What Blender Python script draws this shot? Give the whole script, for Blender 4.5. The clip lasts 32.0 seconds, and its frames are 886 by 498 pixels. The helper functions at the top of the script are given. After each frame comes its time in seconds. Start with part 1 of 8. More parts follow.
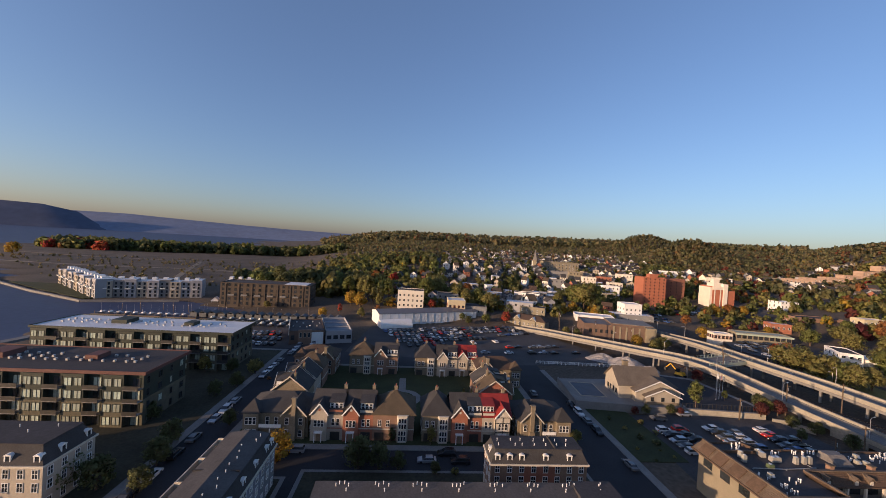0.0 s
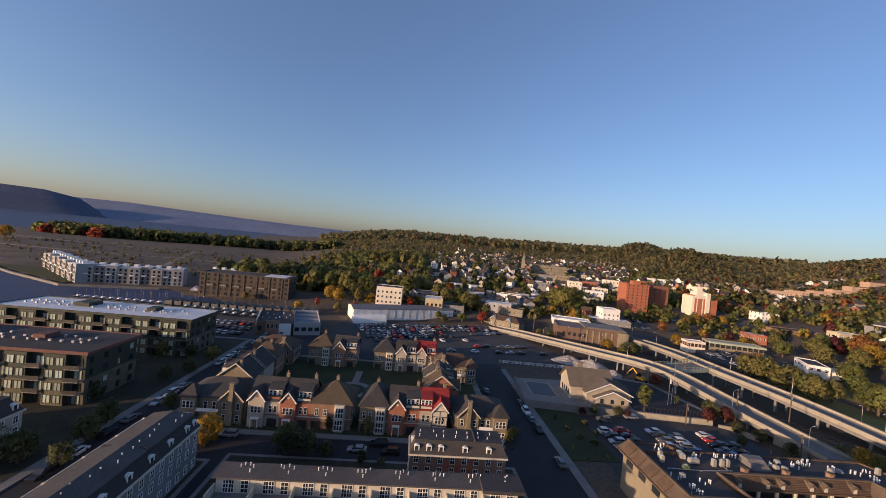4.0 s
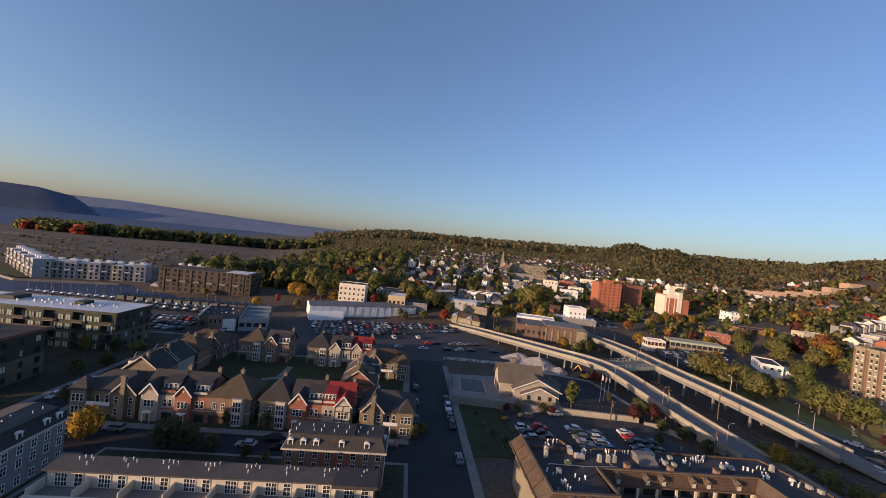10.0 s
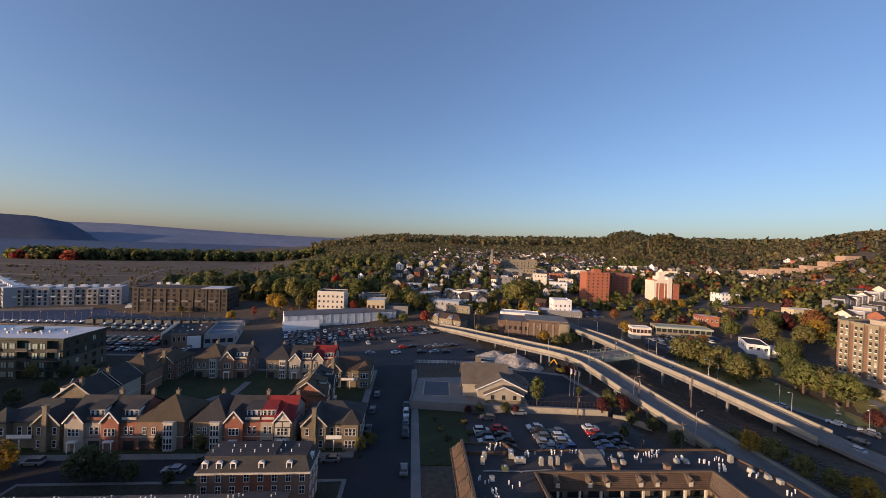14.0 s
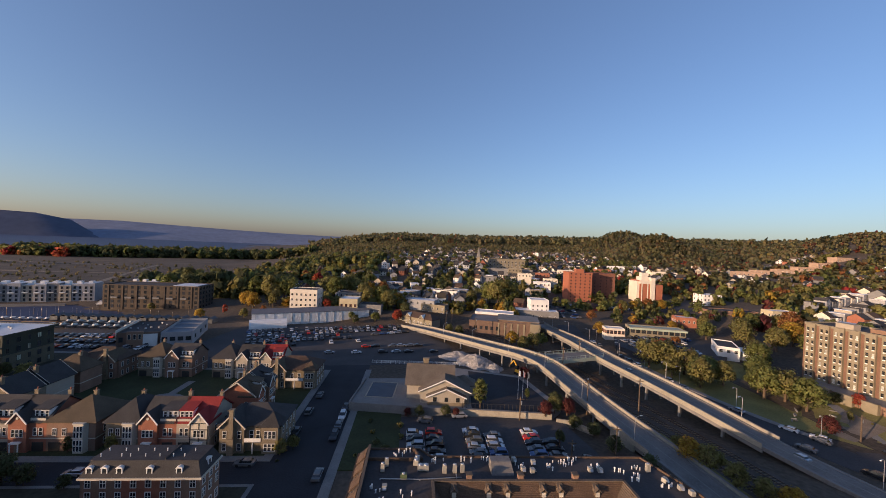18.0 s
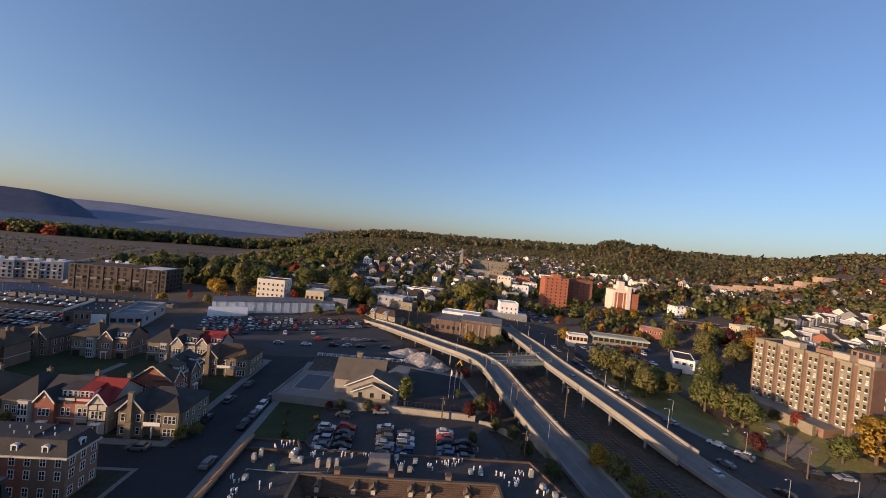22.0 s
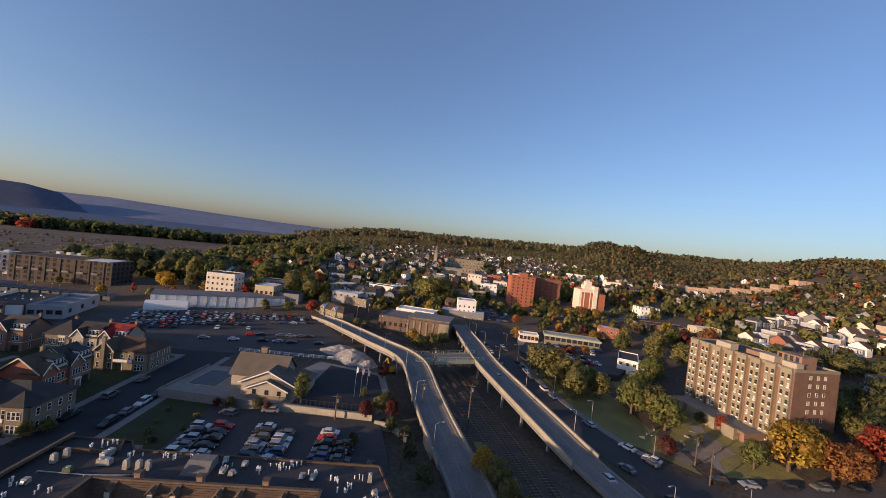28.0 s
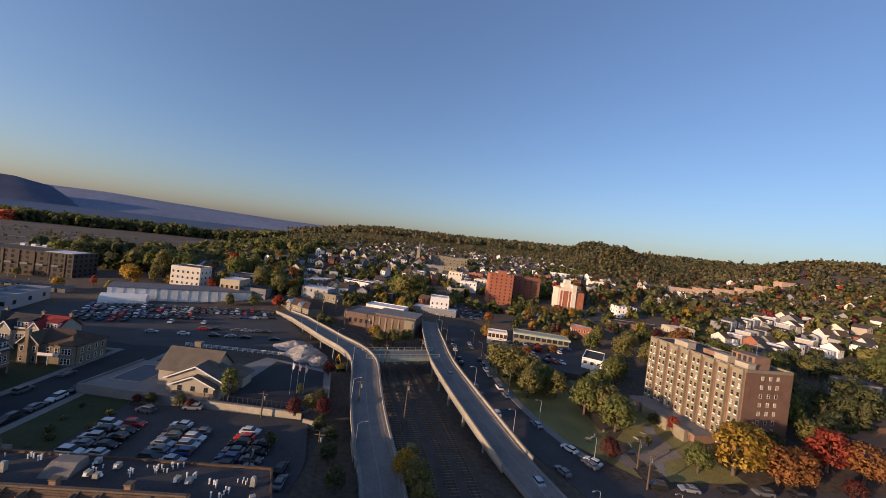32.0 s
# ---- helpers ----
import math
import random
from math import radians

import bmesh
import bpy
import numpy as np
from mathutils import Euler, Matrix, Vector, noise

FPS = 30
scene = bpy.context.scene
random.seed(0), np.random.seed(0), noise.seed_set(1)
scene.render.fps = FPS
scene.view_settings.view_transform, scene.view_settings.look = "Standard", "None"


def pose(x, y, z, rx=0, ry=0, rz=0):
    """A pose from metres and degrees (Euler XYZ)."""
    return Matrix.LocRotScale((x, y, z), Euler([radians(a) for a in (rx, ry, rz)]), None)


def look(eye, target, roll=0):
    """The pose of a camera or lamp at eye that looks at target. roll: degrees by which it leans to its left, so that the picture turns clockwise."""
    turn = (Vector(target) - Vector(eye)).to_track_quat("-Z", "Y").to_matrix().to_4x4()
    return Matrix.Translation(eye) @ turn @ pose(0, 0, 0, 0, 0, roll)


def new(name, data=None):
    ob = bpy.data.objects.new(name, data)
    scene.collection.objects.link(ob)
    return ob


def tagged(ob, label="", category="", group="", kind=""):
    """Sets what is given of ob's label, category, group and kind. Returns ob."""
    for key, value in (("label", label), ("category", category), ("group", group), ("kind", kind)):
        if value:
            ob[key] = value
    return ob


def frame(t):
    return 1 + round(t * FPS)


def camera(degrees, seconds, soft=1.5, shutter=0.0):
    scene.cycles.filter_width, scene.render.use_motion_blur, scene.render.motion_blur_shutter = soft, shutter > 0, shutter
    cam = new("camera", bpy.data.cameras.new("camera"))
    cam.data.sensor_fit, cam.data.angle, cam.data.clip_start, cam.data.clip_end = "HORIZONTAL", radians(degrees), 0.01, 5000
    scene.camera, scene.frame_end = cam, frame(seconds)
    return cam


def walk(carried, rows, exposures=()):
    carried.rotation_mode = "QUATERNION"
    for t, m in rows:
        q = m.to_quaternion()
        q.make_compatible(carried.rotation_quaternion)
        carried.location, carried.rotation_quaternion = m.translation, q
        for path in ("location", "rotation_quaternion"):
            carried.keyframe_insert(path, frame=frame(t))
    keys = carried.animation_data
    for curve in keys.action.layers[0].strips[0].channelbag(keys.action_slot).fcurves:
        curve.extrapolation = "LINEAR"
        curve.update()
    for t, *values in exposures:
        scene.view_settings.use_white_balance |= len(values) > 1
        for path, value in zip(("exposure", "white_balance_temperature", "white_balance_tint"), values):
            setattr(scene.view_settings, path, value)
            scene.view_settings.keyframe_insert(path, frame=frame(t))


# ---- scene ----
cam = camera(102, 32.0, soft=0.75)
PATH = [
    (0, -19.78, 0.64, 51.76, 89.40, -3.68, 0.12),
    (0.5, -17.92, 0.42, 51.70, 89.40, -4.13, 0.20),
    (1, -16.06, 0.20, 51.64, 89.41, -5.26, 0.27),
    (1.5, -14.19, 0.01, 51.58, 89.44, -5.28, 0.32),
    (2, -12.31, -0.16, 51.52, 89.46, -5.58, 0.33),
    (2.5, -10.40, -0.30, 51.46, 89.47, -5.49, 0.33),
    (3, -8.45, -0.39, 51.41, 89.47, -5.71, 0.35),
    (3.5, -6.45, -0.44, 51.37, 89.49, -5.85, 0.32),
    (5.5, 1.73, -0.38, 51.24, 89.57, -5.51, 0.08),
    (6, 3.80, -0.31, 51.22, 89.57, -5.22, 0.00),
    (6.5, 5.88, -0.19, 51.21, 89.59, -5.47, -0.02),
    (7, 7.96, -0.03, 51.22, 89.60, -5.59, -0.03),
    (7.5, 10.05, 0.16, 51.24, 89.62, -5.58, 0.00),
    (8, 12.12, 0.38, 51.27, 89.61, -5.73, 0.02),
    (8.5, 14.19, 0.66, 51.31, 89.64, -5.83, -0.01),
    (9, 16.24, 0.99, 51.34, 89.63, -5.87, -0.02),
    (9.5, 18.27, 1.38, 51.38, 89.61, -5.97, 0.01),
    (10, 20.30, 1.83, 51.41, 89.62, -6.20, 0.03),
    (10.5, 22.32, 2.34, 51.44, 89.63, -6.18, 0.05),
    (11, 24.35, 2.91, 51.47, 89.64, -6.12, 0.05),
    (11.5, 26.38, 3.54, 51.49, 89.67, -5.85, 0.06),
    (12, 28.44, 4.21, 51.50, 89.66, -5.93, 0.10),
    (12.5, 30.52, 4.93, 51.52, 89.66, -5.77, 0.14),
    (13, 32.64, 5.65, 51.55, 89.68, -5.18, 0.15),
    (13.5, 34.80, 6.36, 51.58, 89.72, -2.82, 0.12),
    (14, 36.99, 7.01, 51.61, 89.76, -2.23, 0.17),
    (14.5, 39.23, 7.59, 51.65, 89.75, -2.19, 0.21),
    (16.5, 48.40, 9.51, 51.82, 89.66, -2.36, 0.34),
    (17, 50.75, 9.89, 51.86, 89.64, -2.39, 0.39),
    (17.5, 53.14, 10.17, 51.89, 89.62, -2.47, 0.40),
    (18, 55.60, 10.40, 51.92, 89.62, -2.60, 0.40),
    (18.5, 58.09, 10.57, 51.93, 89.63, -2.64, 0.40),
    (19, 60.63, 10.71, 51.93, 89.61, -2.63, 0.46),
    (19.5, 63.20, 10.85, 51.93, 89.63, -2.94, 0.43),
    (20, 65.79, 10.99, 51.93, 89.60, -4.04, 0.45),
    (20.5, 68.40, 11.17, 51.93, 89.58, -5.00, 0.46),
    (21, 71.03, 11.41, 51.93, 89.60, -5.05, 0.46),
    (21.5, 73.67, 11.73, 51.95, 89.60, -5.68, 0.46),
    (22, 76.29, 12.11, 51.96, 89.62, -5.69, 0.48),
    (22.5, 78.90, 12.54, 51.99, 89.59, -5.67, 0.52),
    (23, 81.48, 13.01, 52.01, 89.58, -5.47, 0.52),
    (23.5, 84.01, 13.49, 52.05, 89.63, -5.56, 0.51),
    (24, 86.48, 13.96, 52.08, 89.65, -5.64, 0.49),
    (24.5, 88.87, 14.44, 52.11, 89.67, -5.64, 0.49),
    (25, 91.18, 14.92, 52.12, 89.67, -5.51, 0.46),
    (25.5, 93.43, 15.41, 52.13, 89.66, -5.67, 0.40),
    (27.5, 102.17, 17.41, 52.14, 89.66, -6.54, 0.05),
    (28, 104.33, 17.93, 52.14, 89.67, -6.53, -0.04),
    (28.5, 106.46, 18.46, 52.14, 89.65, -6.29, -0.09),
    (29, 108.57, 19.02, 52.14, 89.65, -6.23, -0.17),
    (29.5, 110.67, 19.59, 52.14, 89.62, -6.54, -0.23),
    (30, 112.75, 20.17, 52.14, 89.60, -6.99, -0.27),
    (30.5, 114.83, 20.77, 52.13, 89.56, -6.93, -0.35),
    (31, 116.89, 21.37, 52.12, 89.56, -6.77, -0.44),
    (31.5, 118.96, 21.97, 52.11, 89.55, -6.95, -0.52),
    (32, 121.02, 22.58, 52.09, 89.53, -7.22, -0.56),
]
walk(cam, [(t, pose(*p)) for t, *p in PATH], [(0, 0.4, 6350, 13), (32, 0.4, 6350, 13)])

# ---- light ----
SUN_AZ, SUN_EL = 238.5, 7.5
world = bpy.data.worlds.new("world")
scene.world = world
world.use_nodes = True
wn = world.node_tree.nodes
sky = wn.new("ShaderNodeTexSky")
sky.sky_type, sky.sun_disc = "NISHITA", False
sky.sun_elevation, sky.sun_rotation = radians(SUN_EL), radians(SUN_AZ)
sky.air_density, sky.dust_density, sky.ozone_density = 1.0, 1.4, 3.2
wn["Background"].inputs[1].default_value = 0.15
tint = wn.new("ShaderNodeMix")
tint.data_type, tint.blend_type = "RGBA", "MULTIPLY"
tint.inputs[0].default_value = 1.0
tint.inputs[7].default_value = (1.3, 1.13, 1.17, 1)
world.node_tree.links.new(sky.outputs[0], tint.inputs[6])
veil = wn.new("ShaderNodeMix")
veil.data_type, veil.inputs[0].default_value = "RGBA", 0.12
veil.inputs[7].default_value = (1.42, 1.82, 2.8, 1)
world.node_tree.links.new(tint.outputs[2], veil.inputs[6])
world.node_tree.links.new(veil.outputs[2], wn["Background"].inputs[0])
sun = new("sun", bpy.data.lights.new("sun", "SUN"))
sun.data.energy, sun.data.angle, sun.data.color = 4.6, radians(0.6), (1.0, 0.67, 0.41)
sun_way = Vector((math.sin(radians(SUN_AZ)) * math.cos(radians(SUN_EL)), math.cos(radians(SUN_AZ)) * math.cos(radians(SUN_EL)), math.sin(radians(SUN_EL))))
sun.matrix_world = look(sun_way * 300, (0, 0, 0))

# ---- materials ----
def mat(name, col, rough=0.85, var=0.18, scale=0.3, fine=4.0, bump=0.15, metal=0.0, spec=0.3, rand=0.0, island=0.0, leaf=0.0):
    m = bpy.data.materials.new(name)
    m.use_nodes = True
    n, l = m.node_tree.nodes, m.node_tree.links
    b = n["Principled BSDF"]
    b.inputs["Roughness"].default_value, b.inputs["Metallic"].default_value = rough, metal
    b.inputs["Specular IOR Level"].default_value = spec
    geo = n.new("ShaderNodeNewGeometry")
    big, small = n.new("ShaderNodeTexNoise"), n.new("ShaderNodeTexNoise")
    for t, s, d in ((big, scale, 3), (small, fine, 2)):
        t.inputs["Scale"].default_value, t.inputs["Detail"].default_value = s, d
        l.new(geo.outputs["Position"], t.inputs["Vector"])
    add = n.new("ShaderNodeMath")
    add.operation = "ADD"
    l.new(big.outputs["Fac"], add.inputs[0]), l.new(small.outputs["Fac"], add.inputs[1])
    span = n.new("ShaderNodeMapRange")
    span.inputs[1].default_value, span.inputs[2].default_value = 0.65, 1.35
    span.inputs[3].default_value, span.inputs[4].default_value = 1 - var, 1 + var
    l.new(add.outputs[0], span.inputs[0])
    value = span.outputs[0]
    for amount, source in ((rand, "object"), (island, "island")):
        if amount:
            r = n.new("ShaderNodeMapRange")
            r.inputs[3].default_value, r.inputs[4].default_value = 1 - amount, 1 + amount
            if source == "object":
                l.new(n.new("ShaderNodeObjectInfo").outputs["Random"], r.inputs[0])
            else:
                l.new(geo.outputs["Random Per Island"], r.inputs[0])
            mul = n.new("ShaderNodeMath")
            mul.operation = "MULTIPLY"
            l.new(value, mul.inputs[0]), l.new(r.outputs[0], mul.inputs[1])
            value = mul.outputs[0]
    hsv = n.new("ShaderNodeHueSaturation")
    hsv.inputs["Color"].default_value = (*col, 1)
    l.new(value, hsv.inputs["Value"])
    if island or rand:
        h = n.new("ShaderNodeMapRange")
        k = 0.02 if max(island, rand) < 0.3 else 0.035
        h.inputs[3].default_value, h.inputs[4].default_value = 0.5 - k, 0.5 + k
        l.new((geo.outputs["Random Per Island"] if island else n.new("ShaderNodeObjectInfo").outputs["Random"]), h.inputs[0])
        l.new(h.outputs[0], hsv.inputs["Hue"])
    l.new(hsv.outputs[0], b.inputs["Base Color"])
    if bump:
        bp = n.new("ShaderNodeBump")
        bp.inputs["Strength"].default_value, bp.inputs["Distance"].default_value = bump, 0.1
        l.new(small.outputs["Fac"], bp.inputs["Height"])
        l.new(bp.outputs[0], b.inputs["Normal"])
    if leaf:
        tr, mx = n.new("ShaderNodeBsdfTranslucent"), n.new("ShaderNodeMixShader")
        mx.inputs[0].default_value = leaf
        l.new(hsv.outputs[0], tr.inputs["Color"])
        l.new(b.outputs[0], mx.inputs[1]), l.new(tr.outputs[0], mx.inputs[2])
        l.new(mx.outputs[0], n["Material Output"].inputs[0])
    return m


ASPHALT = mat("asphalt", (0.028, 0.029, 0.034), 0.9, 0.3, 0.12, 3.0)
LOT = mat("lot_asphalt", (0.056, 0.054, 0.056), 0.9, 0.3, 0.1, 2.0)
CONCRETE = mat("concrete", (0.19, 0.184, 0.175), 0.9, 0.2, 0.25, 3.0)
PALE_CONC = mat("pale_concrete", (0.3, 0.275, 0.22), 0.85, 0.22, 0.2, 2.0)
SOIL = mat("soil", (0.085, 0.067, 0.05), 0.95, 0.5, 0.03, 0.8)
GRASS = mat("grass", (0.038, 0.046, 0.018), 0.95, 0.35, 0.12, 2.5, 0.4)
PAINT_LINE = mat("line_paint", (0.2, 0.195, 0.18), 0.7, 0.15)
WATER = mat("water", (0.055, 0.07, 0.12), 0.55, 0.15, 0.02, 0.35, 1.0, 0, 0.12)
BALLAST = mat("ballast", (0.075, 0.062, 0.052), 0.95, 0.35, 0.3, 6.0)
RUST = mat("rusty_steel", (0.1, 0.06, 0.04), 0.5, 0.2, 1, 8, 0.1, 0.7)
WHITE = mat("white_paint", (0.72, 0.71, 0.68), 0.7, 0.08)
TRIM = mat("cream_trim", (0.52, 0.475, 0.39), 0.7, 0.1)
TAN_STONE = mat("tan_stone", (0.2, 0.165, 0.115), 0.85, 0.3, 0.5, 5)
BEIGE = mat("beige_stucco", (0.38, 0.335, 0.27), 0.9, 0.1)
BRICK = mat("red_brick", (0.3, 0.12, 0.075), 0.85, 0.2, 0.5, 6)
BROWN_BRICK = mat("brown_brick", (0.24, 0.15, 0.105), 0.85, 0.2, 0.4, 6)
TAN_BRICK = mat("tan_brick", (0.235, 0.205, 0.145), 0.85, 0.15, 0.4, 6)
GREY_SIDING = mat("grey_siding", (0.2, 0.2, 0.2), 0.85, 0.12)
DARK_PANEL = mat("dark_panel", (0.036, 0.044, 0.034), 0.6, 0.15)
SHINGLE = mat("grey_shingle", (0.049, 0.047, 0.047), 0.9, 0.25, 0.4, 5, 0.3, rand=0.12)
BROWN_SHINGLE = mat("brown_shingle", (0.085, 0.06, 0.042), 0.9, 0.25, 0.4, 5, 0.3, rand=0.12)
RED_ROOF = mat("red_roof", (0.24, 0.028, 0.024), 0.7, 0.15, 0.4, 5)
FLAT_DARK = mat("dark_roof_membrane", (0.052, 0.049, 0.051), 0.9, 0.25, 0.15, 2)
FLAT_WHITE = mat("white_roof_membrane", (0.6, 0.61, 0.63), 0.5, 0.12, 0.15, 2)
METAL = mat("galvanised_metal", (0.5, 0.5, 0.5), 0.4, 0.15, 1, 5, 0.05, 0.7)
DARK_METAL = mat("dark_metal", (0.06, 0.058, 0.055), 0.5, 0.15, 1, 5, 0.05, 0.5)
WOOD = mat("weathered_wood", (0.2, 0.15, 0.1), 0.9, 0.25)
GLASS = mat("dark_glass", (0.03, 0.035, 0.04), 0.08, 0.2, 0.5, 2, 0, 0, 0.6, rand=0.4)
PALE_GLASS = mat("blind_behind_glass", (0.42, 0.44, 0.4), 0.15, 0.15, 0.5, 2, 0, 0, 0.6, rand=0.35)
BARK = mat("bark", (0.11, 0.08, 0.055), 0.95, 0.3, 2, 10, 0.4)
LEAF = {
    "green": mat("leaf_green", (0.19, 0.205, 0.062), 0.8, 0.2, 0.2, 2, 0.1, island=0.25, leaf=0.5),
    "olive": mat("leaf_olive", (0.235, 0.215, 0.075), 0.8, 0.2, 0.2, 2, 0.1, island=0.25, leaf=0.5),
    "yellow": mat("leaf_yellow", (0.43, 0.28, 0.05), 0.8, 0.2, 0.2, 2, 0.1, island=0.25, leaf=0.5),
    "orange": mat("leaf_orange", (0.34, 0.155, 0.055), 0.8, 0.2, 0.2, 2, 0.1, island=0.25, leaf=0.5),
    "red": mat("leaf_red", (0.4, 0.085, 0.05), 0.8, 0.2, 0.2, 2, 0.1, island=0.25, leaf=0.5),
    "maroon": mat("leaf_maroon", (0.15, 0.045, 0.04), 0.8, 0.2, 0.2, 2, 0.1, island=0.25, leaf=0.5),
    "dark": mat("leaf_dark", (0.13, 0.14, 0.06), 0.8, 0.2, 0.2, 2, 0.1, island=0.25, leaf=0.5),
}

# Leaf tones paled and greyed so that their colour stands for distance haze.
HAZED_LEAF = {tone: mat("far_leaf_" + tone, col, 0.9, 0.12, 0.01, 0.3, 0, island=0.14, leaf=0.55) for tone, col in (("green", (0.2, 0.195, 0.09)), ("olive", (0.25, 0.212, 0.11)), ("dark", (0.145, 0.148, 0.082)), ("yellow", (0.32, 0.235, 0.075)), ("orange", (0.27, 0.15, 0.07)), ("red", (0.28, 0.085, 0.055)), ("maroon", (0.15, 0.06, 0.05)))}

# ---- building blocks ----
class Geo:
    """Collects vertices and faces of one mesh."""

    def __init__(self):
        self.v, self.f = [], []

    def add(self, verts, faces):
        k = len(self.v)
        self.v += [tuple(p) for p in verts]
        self.f += [tuple(i + k for i in f) for f in faces]
        return self

    def box(self, x0, y0, z0, x1, y1, z1):
        return self.prism([(x0, y0), (x1, y0), (x1, y1), (x0, y1)], z0, z1)

    def prism(self, poly, z0, z1):
        n = len(poly)
        lo, hi = [(x, y, z0) for x, y in poly], [(x, y, z1) for x, y in poly]
        return self.add(lo + hi, [tuple(range(n - 1, -1, -1)), tuple(range(n, 2 * n))] + [(i, (i + 1) % n, n + (i + 1) % n, n + i) for i in range(n)])

    def frustum(self, x0, y0, x1, y1, z0, X0, Y0, X1, Y1, z1):
        a, b = [(x0, y0, z0), (x1, y0, z0), (x1, y1, z0), (x0, y1, z0)], [(X0, Y0, z1), (X1, Y0, z1), (X1, Y1, z1), (X0, Y1, z1)]
        return self.add(a + b, [(3, 2, 1, 0), (4, 5, 6, 7), (0, 1, 5, 4), (1, 2, 6, 5), (2, 3, 7, 6), (3, 0, 4, 7)])

    def gable(self, x0, y0, x1, y1, z0, z1, along="x", th=0.22, over=0.4):
        """A gabled roof of two slabs, ridge along x or y."""
        if along == "x":
            m, rise = (y0 + y1) / 2, (z1 - z0) / ((y1 - y0) / 2)
            for ye, s in ((y0, -1), (y1, 1)):
                e, ze = ye + s * over, z0 - rise * over
                self.add([(x0 - over, e, ze), (x1 + over, e, ze), (x1 + over, m, z1), (x0 - over, m, z1), (x0 - over, e, ze + th), (x1 + over, e, ze + th), (x1 + over, m, z1 + th), (x0 - over, m, z1 + th)],
                         [(3, 2, 1, 0), (4, 5, 6, 7), (0, 1, 5, 4), (1, 2, 6, 5), (2, 3, 7, 6), (3, 0, 4, 7)])
        else:
            m, rise = (x0 + x1) / 2, (z1 - z0) / ((x1 - x0) / 2)
            for xe, s in ((x0, -1), (x1, 1)):
                e, ze = xe + s * over, z0 - rise * over
                self.add([(e, y0 - over, ze), (e, y1 + over, ze), (m, y1 + over, z1), (m, y0 - over, z1), (e, y0 - over, ze + th), (e, y1 + over, ze + th), (m, y1 + over, z1 + th), (m, y0 - over, z1 + th)],
                         [(3, 2, 1, 0), (4, 5, 6, 7), (0, 1, 5, 4), (1, 2, 6, 5), (2, 3, 7, 6), (3, 0, 4, 7)])
        return self

    def gable_ends(self, x0, y0, x1, y1, z0, z1, along="x"):
        """The wall triangles under a gabled roof."""
        if along == "x":
            m = (y0 + y1) / 2
            for a, b in ((x0, x0 + 0.25), (x1 - 0.25, x1)):
                self.add([(a, y0, z0), (a, y1, z0), (a, m, z1), (b, y0, z0), (b, y1, z0), (b, m, z1)], [(0, 2, 1), (3, 4, 5), (0, 1, 4, 3), (1, 2, 5, 4), (2, 0, 3, 5)])
        else:
            m = (x0 + x1) / 2
            for a, b in ((y0, y0 + 0.25), (y1 - 0.25, y1)):
                self.add([(x0, a, z0), (x1, a, z0), (m, a, z1), (x0, b, z0), (x1, b, z0), (m, b, z1)], [(0, 1, 2), (3, 5, 4), (0, 3, 4, 1), (1, 4, 5, 2), (2, 5, 3, 0)])
        return self

    def hip(self, x0, y0, x1, y1, z0, z1, over=0.5, top=0.0):
        x0, y0, x1, y1 = x0 - over, y0 - over, x1 + over, y1 + over
        h = min(x1 - x0, y1 - y0) / 2 * (1 - top)
        self.box(x0, y0, z0 - 0.2, x1, y1, z0)
        return self.frustum(x0, y0, x1, y1, z0, x0 + h - 0.05, y0 + h - 0.05, x1 - h + 0.05, y1 - h + 0.05, z1)

    def cyl(self, x, y, z0, z1, r0, r1=None, n=8):
        r1 = r0 if r1 is None else r1
        lo = [(x + r0 * math.cos(2 * math.pi * i / n), y + r0 * math.sin(2 * math.pi * i / n), z0) for i in range(n)]
        hi = [(x + r1 * math.cos(2 * math.pi * i / n), y + r1 * math.sin(2 * math.pi * i / n), z1) for i in range(n)]
        return self.add(lo + hi, [tuple(range(n - 1, -1, -1)), tuple(range(n, 2 * n))] + [(i, (i + 1) % n, n + (i + 1) % n, n + i) for i in range(n)])

    def beam(self, a, b, w, h=None):
        """A bar of width w and height h from a to b."""
        h = w if h is None else h
        a, b = Vector(a), Vector(b)
        d = (b - a).normalized()
        s = d.cross(Vector((0, 0, 1)))
        s = s.normalized() if s.length > 1e-3 else Vector((1, 0, 0))
        u = s.cross(d)
        c = [s * (-w / 2) + u * (-h / 2), s * (w / 2) + u * (-h / 2), s * (w / 2) + u * (h / 2), s * (-w / 2) + u * (h / 2)]
        return self.add([a + q for q in c] + [b + q for q in c], [(0, 1, 2, 3), (7, 6, 5, 4), (0, 4, 5, 1), (1, 5, 6, 2), (2, 6, 7, 3), (3, 7, 4, 0)])

    def mesh(self, name, *mats):
        me = bpy.data.meshes.new(name)
        me.from_pydata(self.v, [], self.f)
        for m in mats:
            me.materials.append(m)
        return me


def part(name, geo, material, parent, label=""):
    """One mesh object under a thing or a part."""
    ob = new(name, geo.mesh(name, material) if isinstance(geo, Geo) else geo)
    ob.parent = parent
    return tagged(ob, label)


def thing(name, m, label, category, group="", kind=""):
    ob = new(name)
    ob.empty_display_size = 0.5
    ob.matrix_basis = m
    return tagged(ob, label, category, group, kind)


def solo(name, geo, material, label, category="", kind="", m=None, group=""):
    """A thing of one mesh."""
    ob = new(name, geo.mesh(name, material) if isinstance(geo, Geo) else geo)
    if m is not None:
        ob.matrix_basis = m
    return tagged(ob, label, category, group, kind)


WIN_CACHE = {}
FACE = {"s": 0, "e": 90, "n": 180, "w": 270}


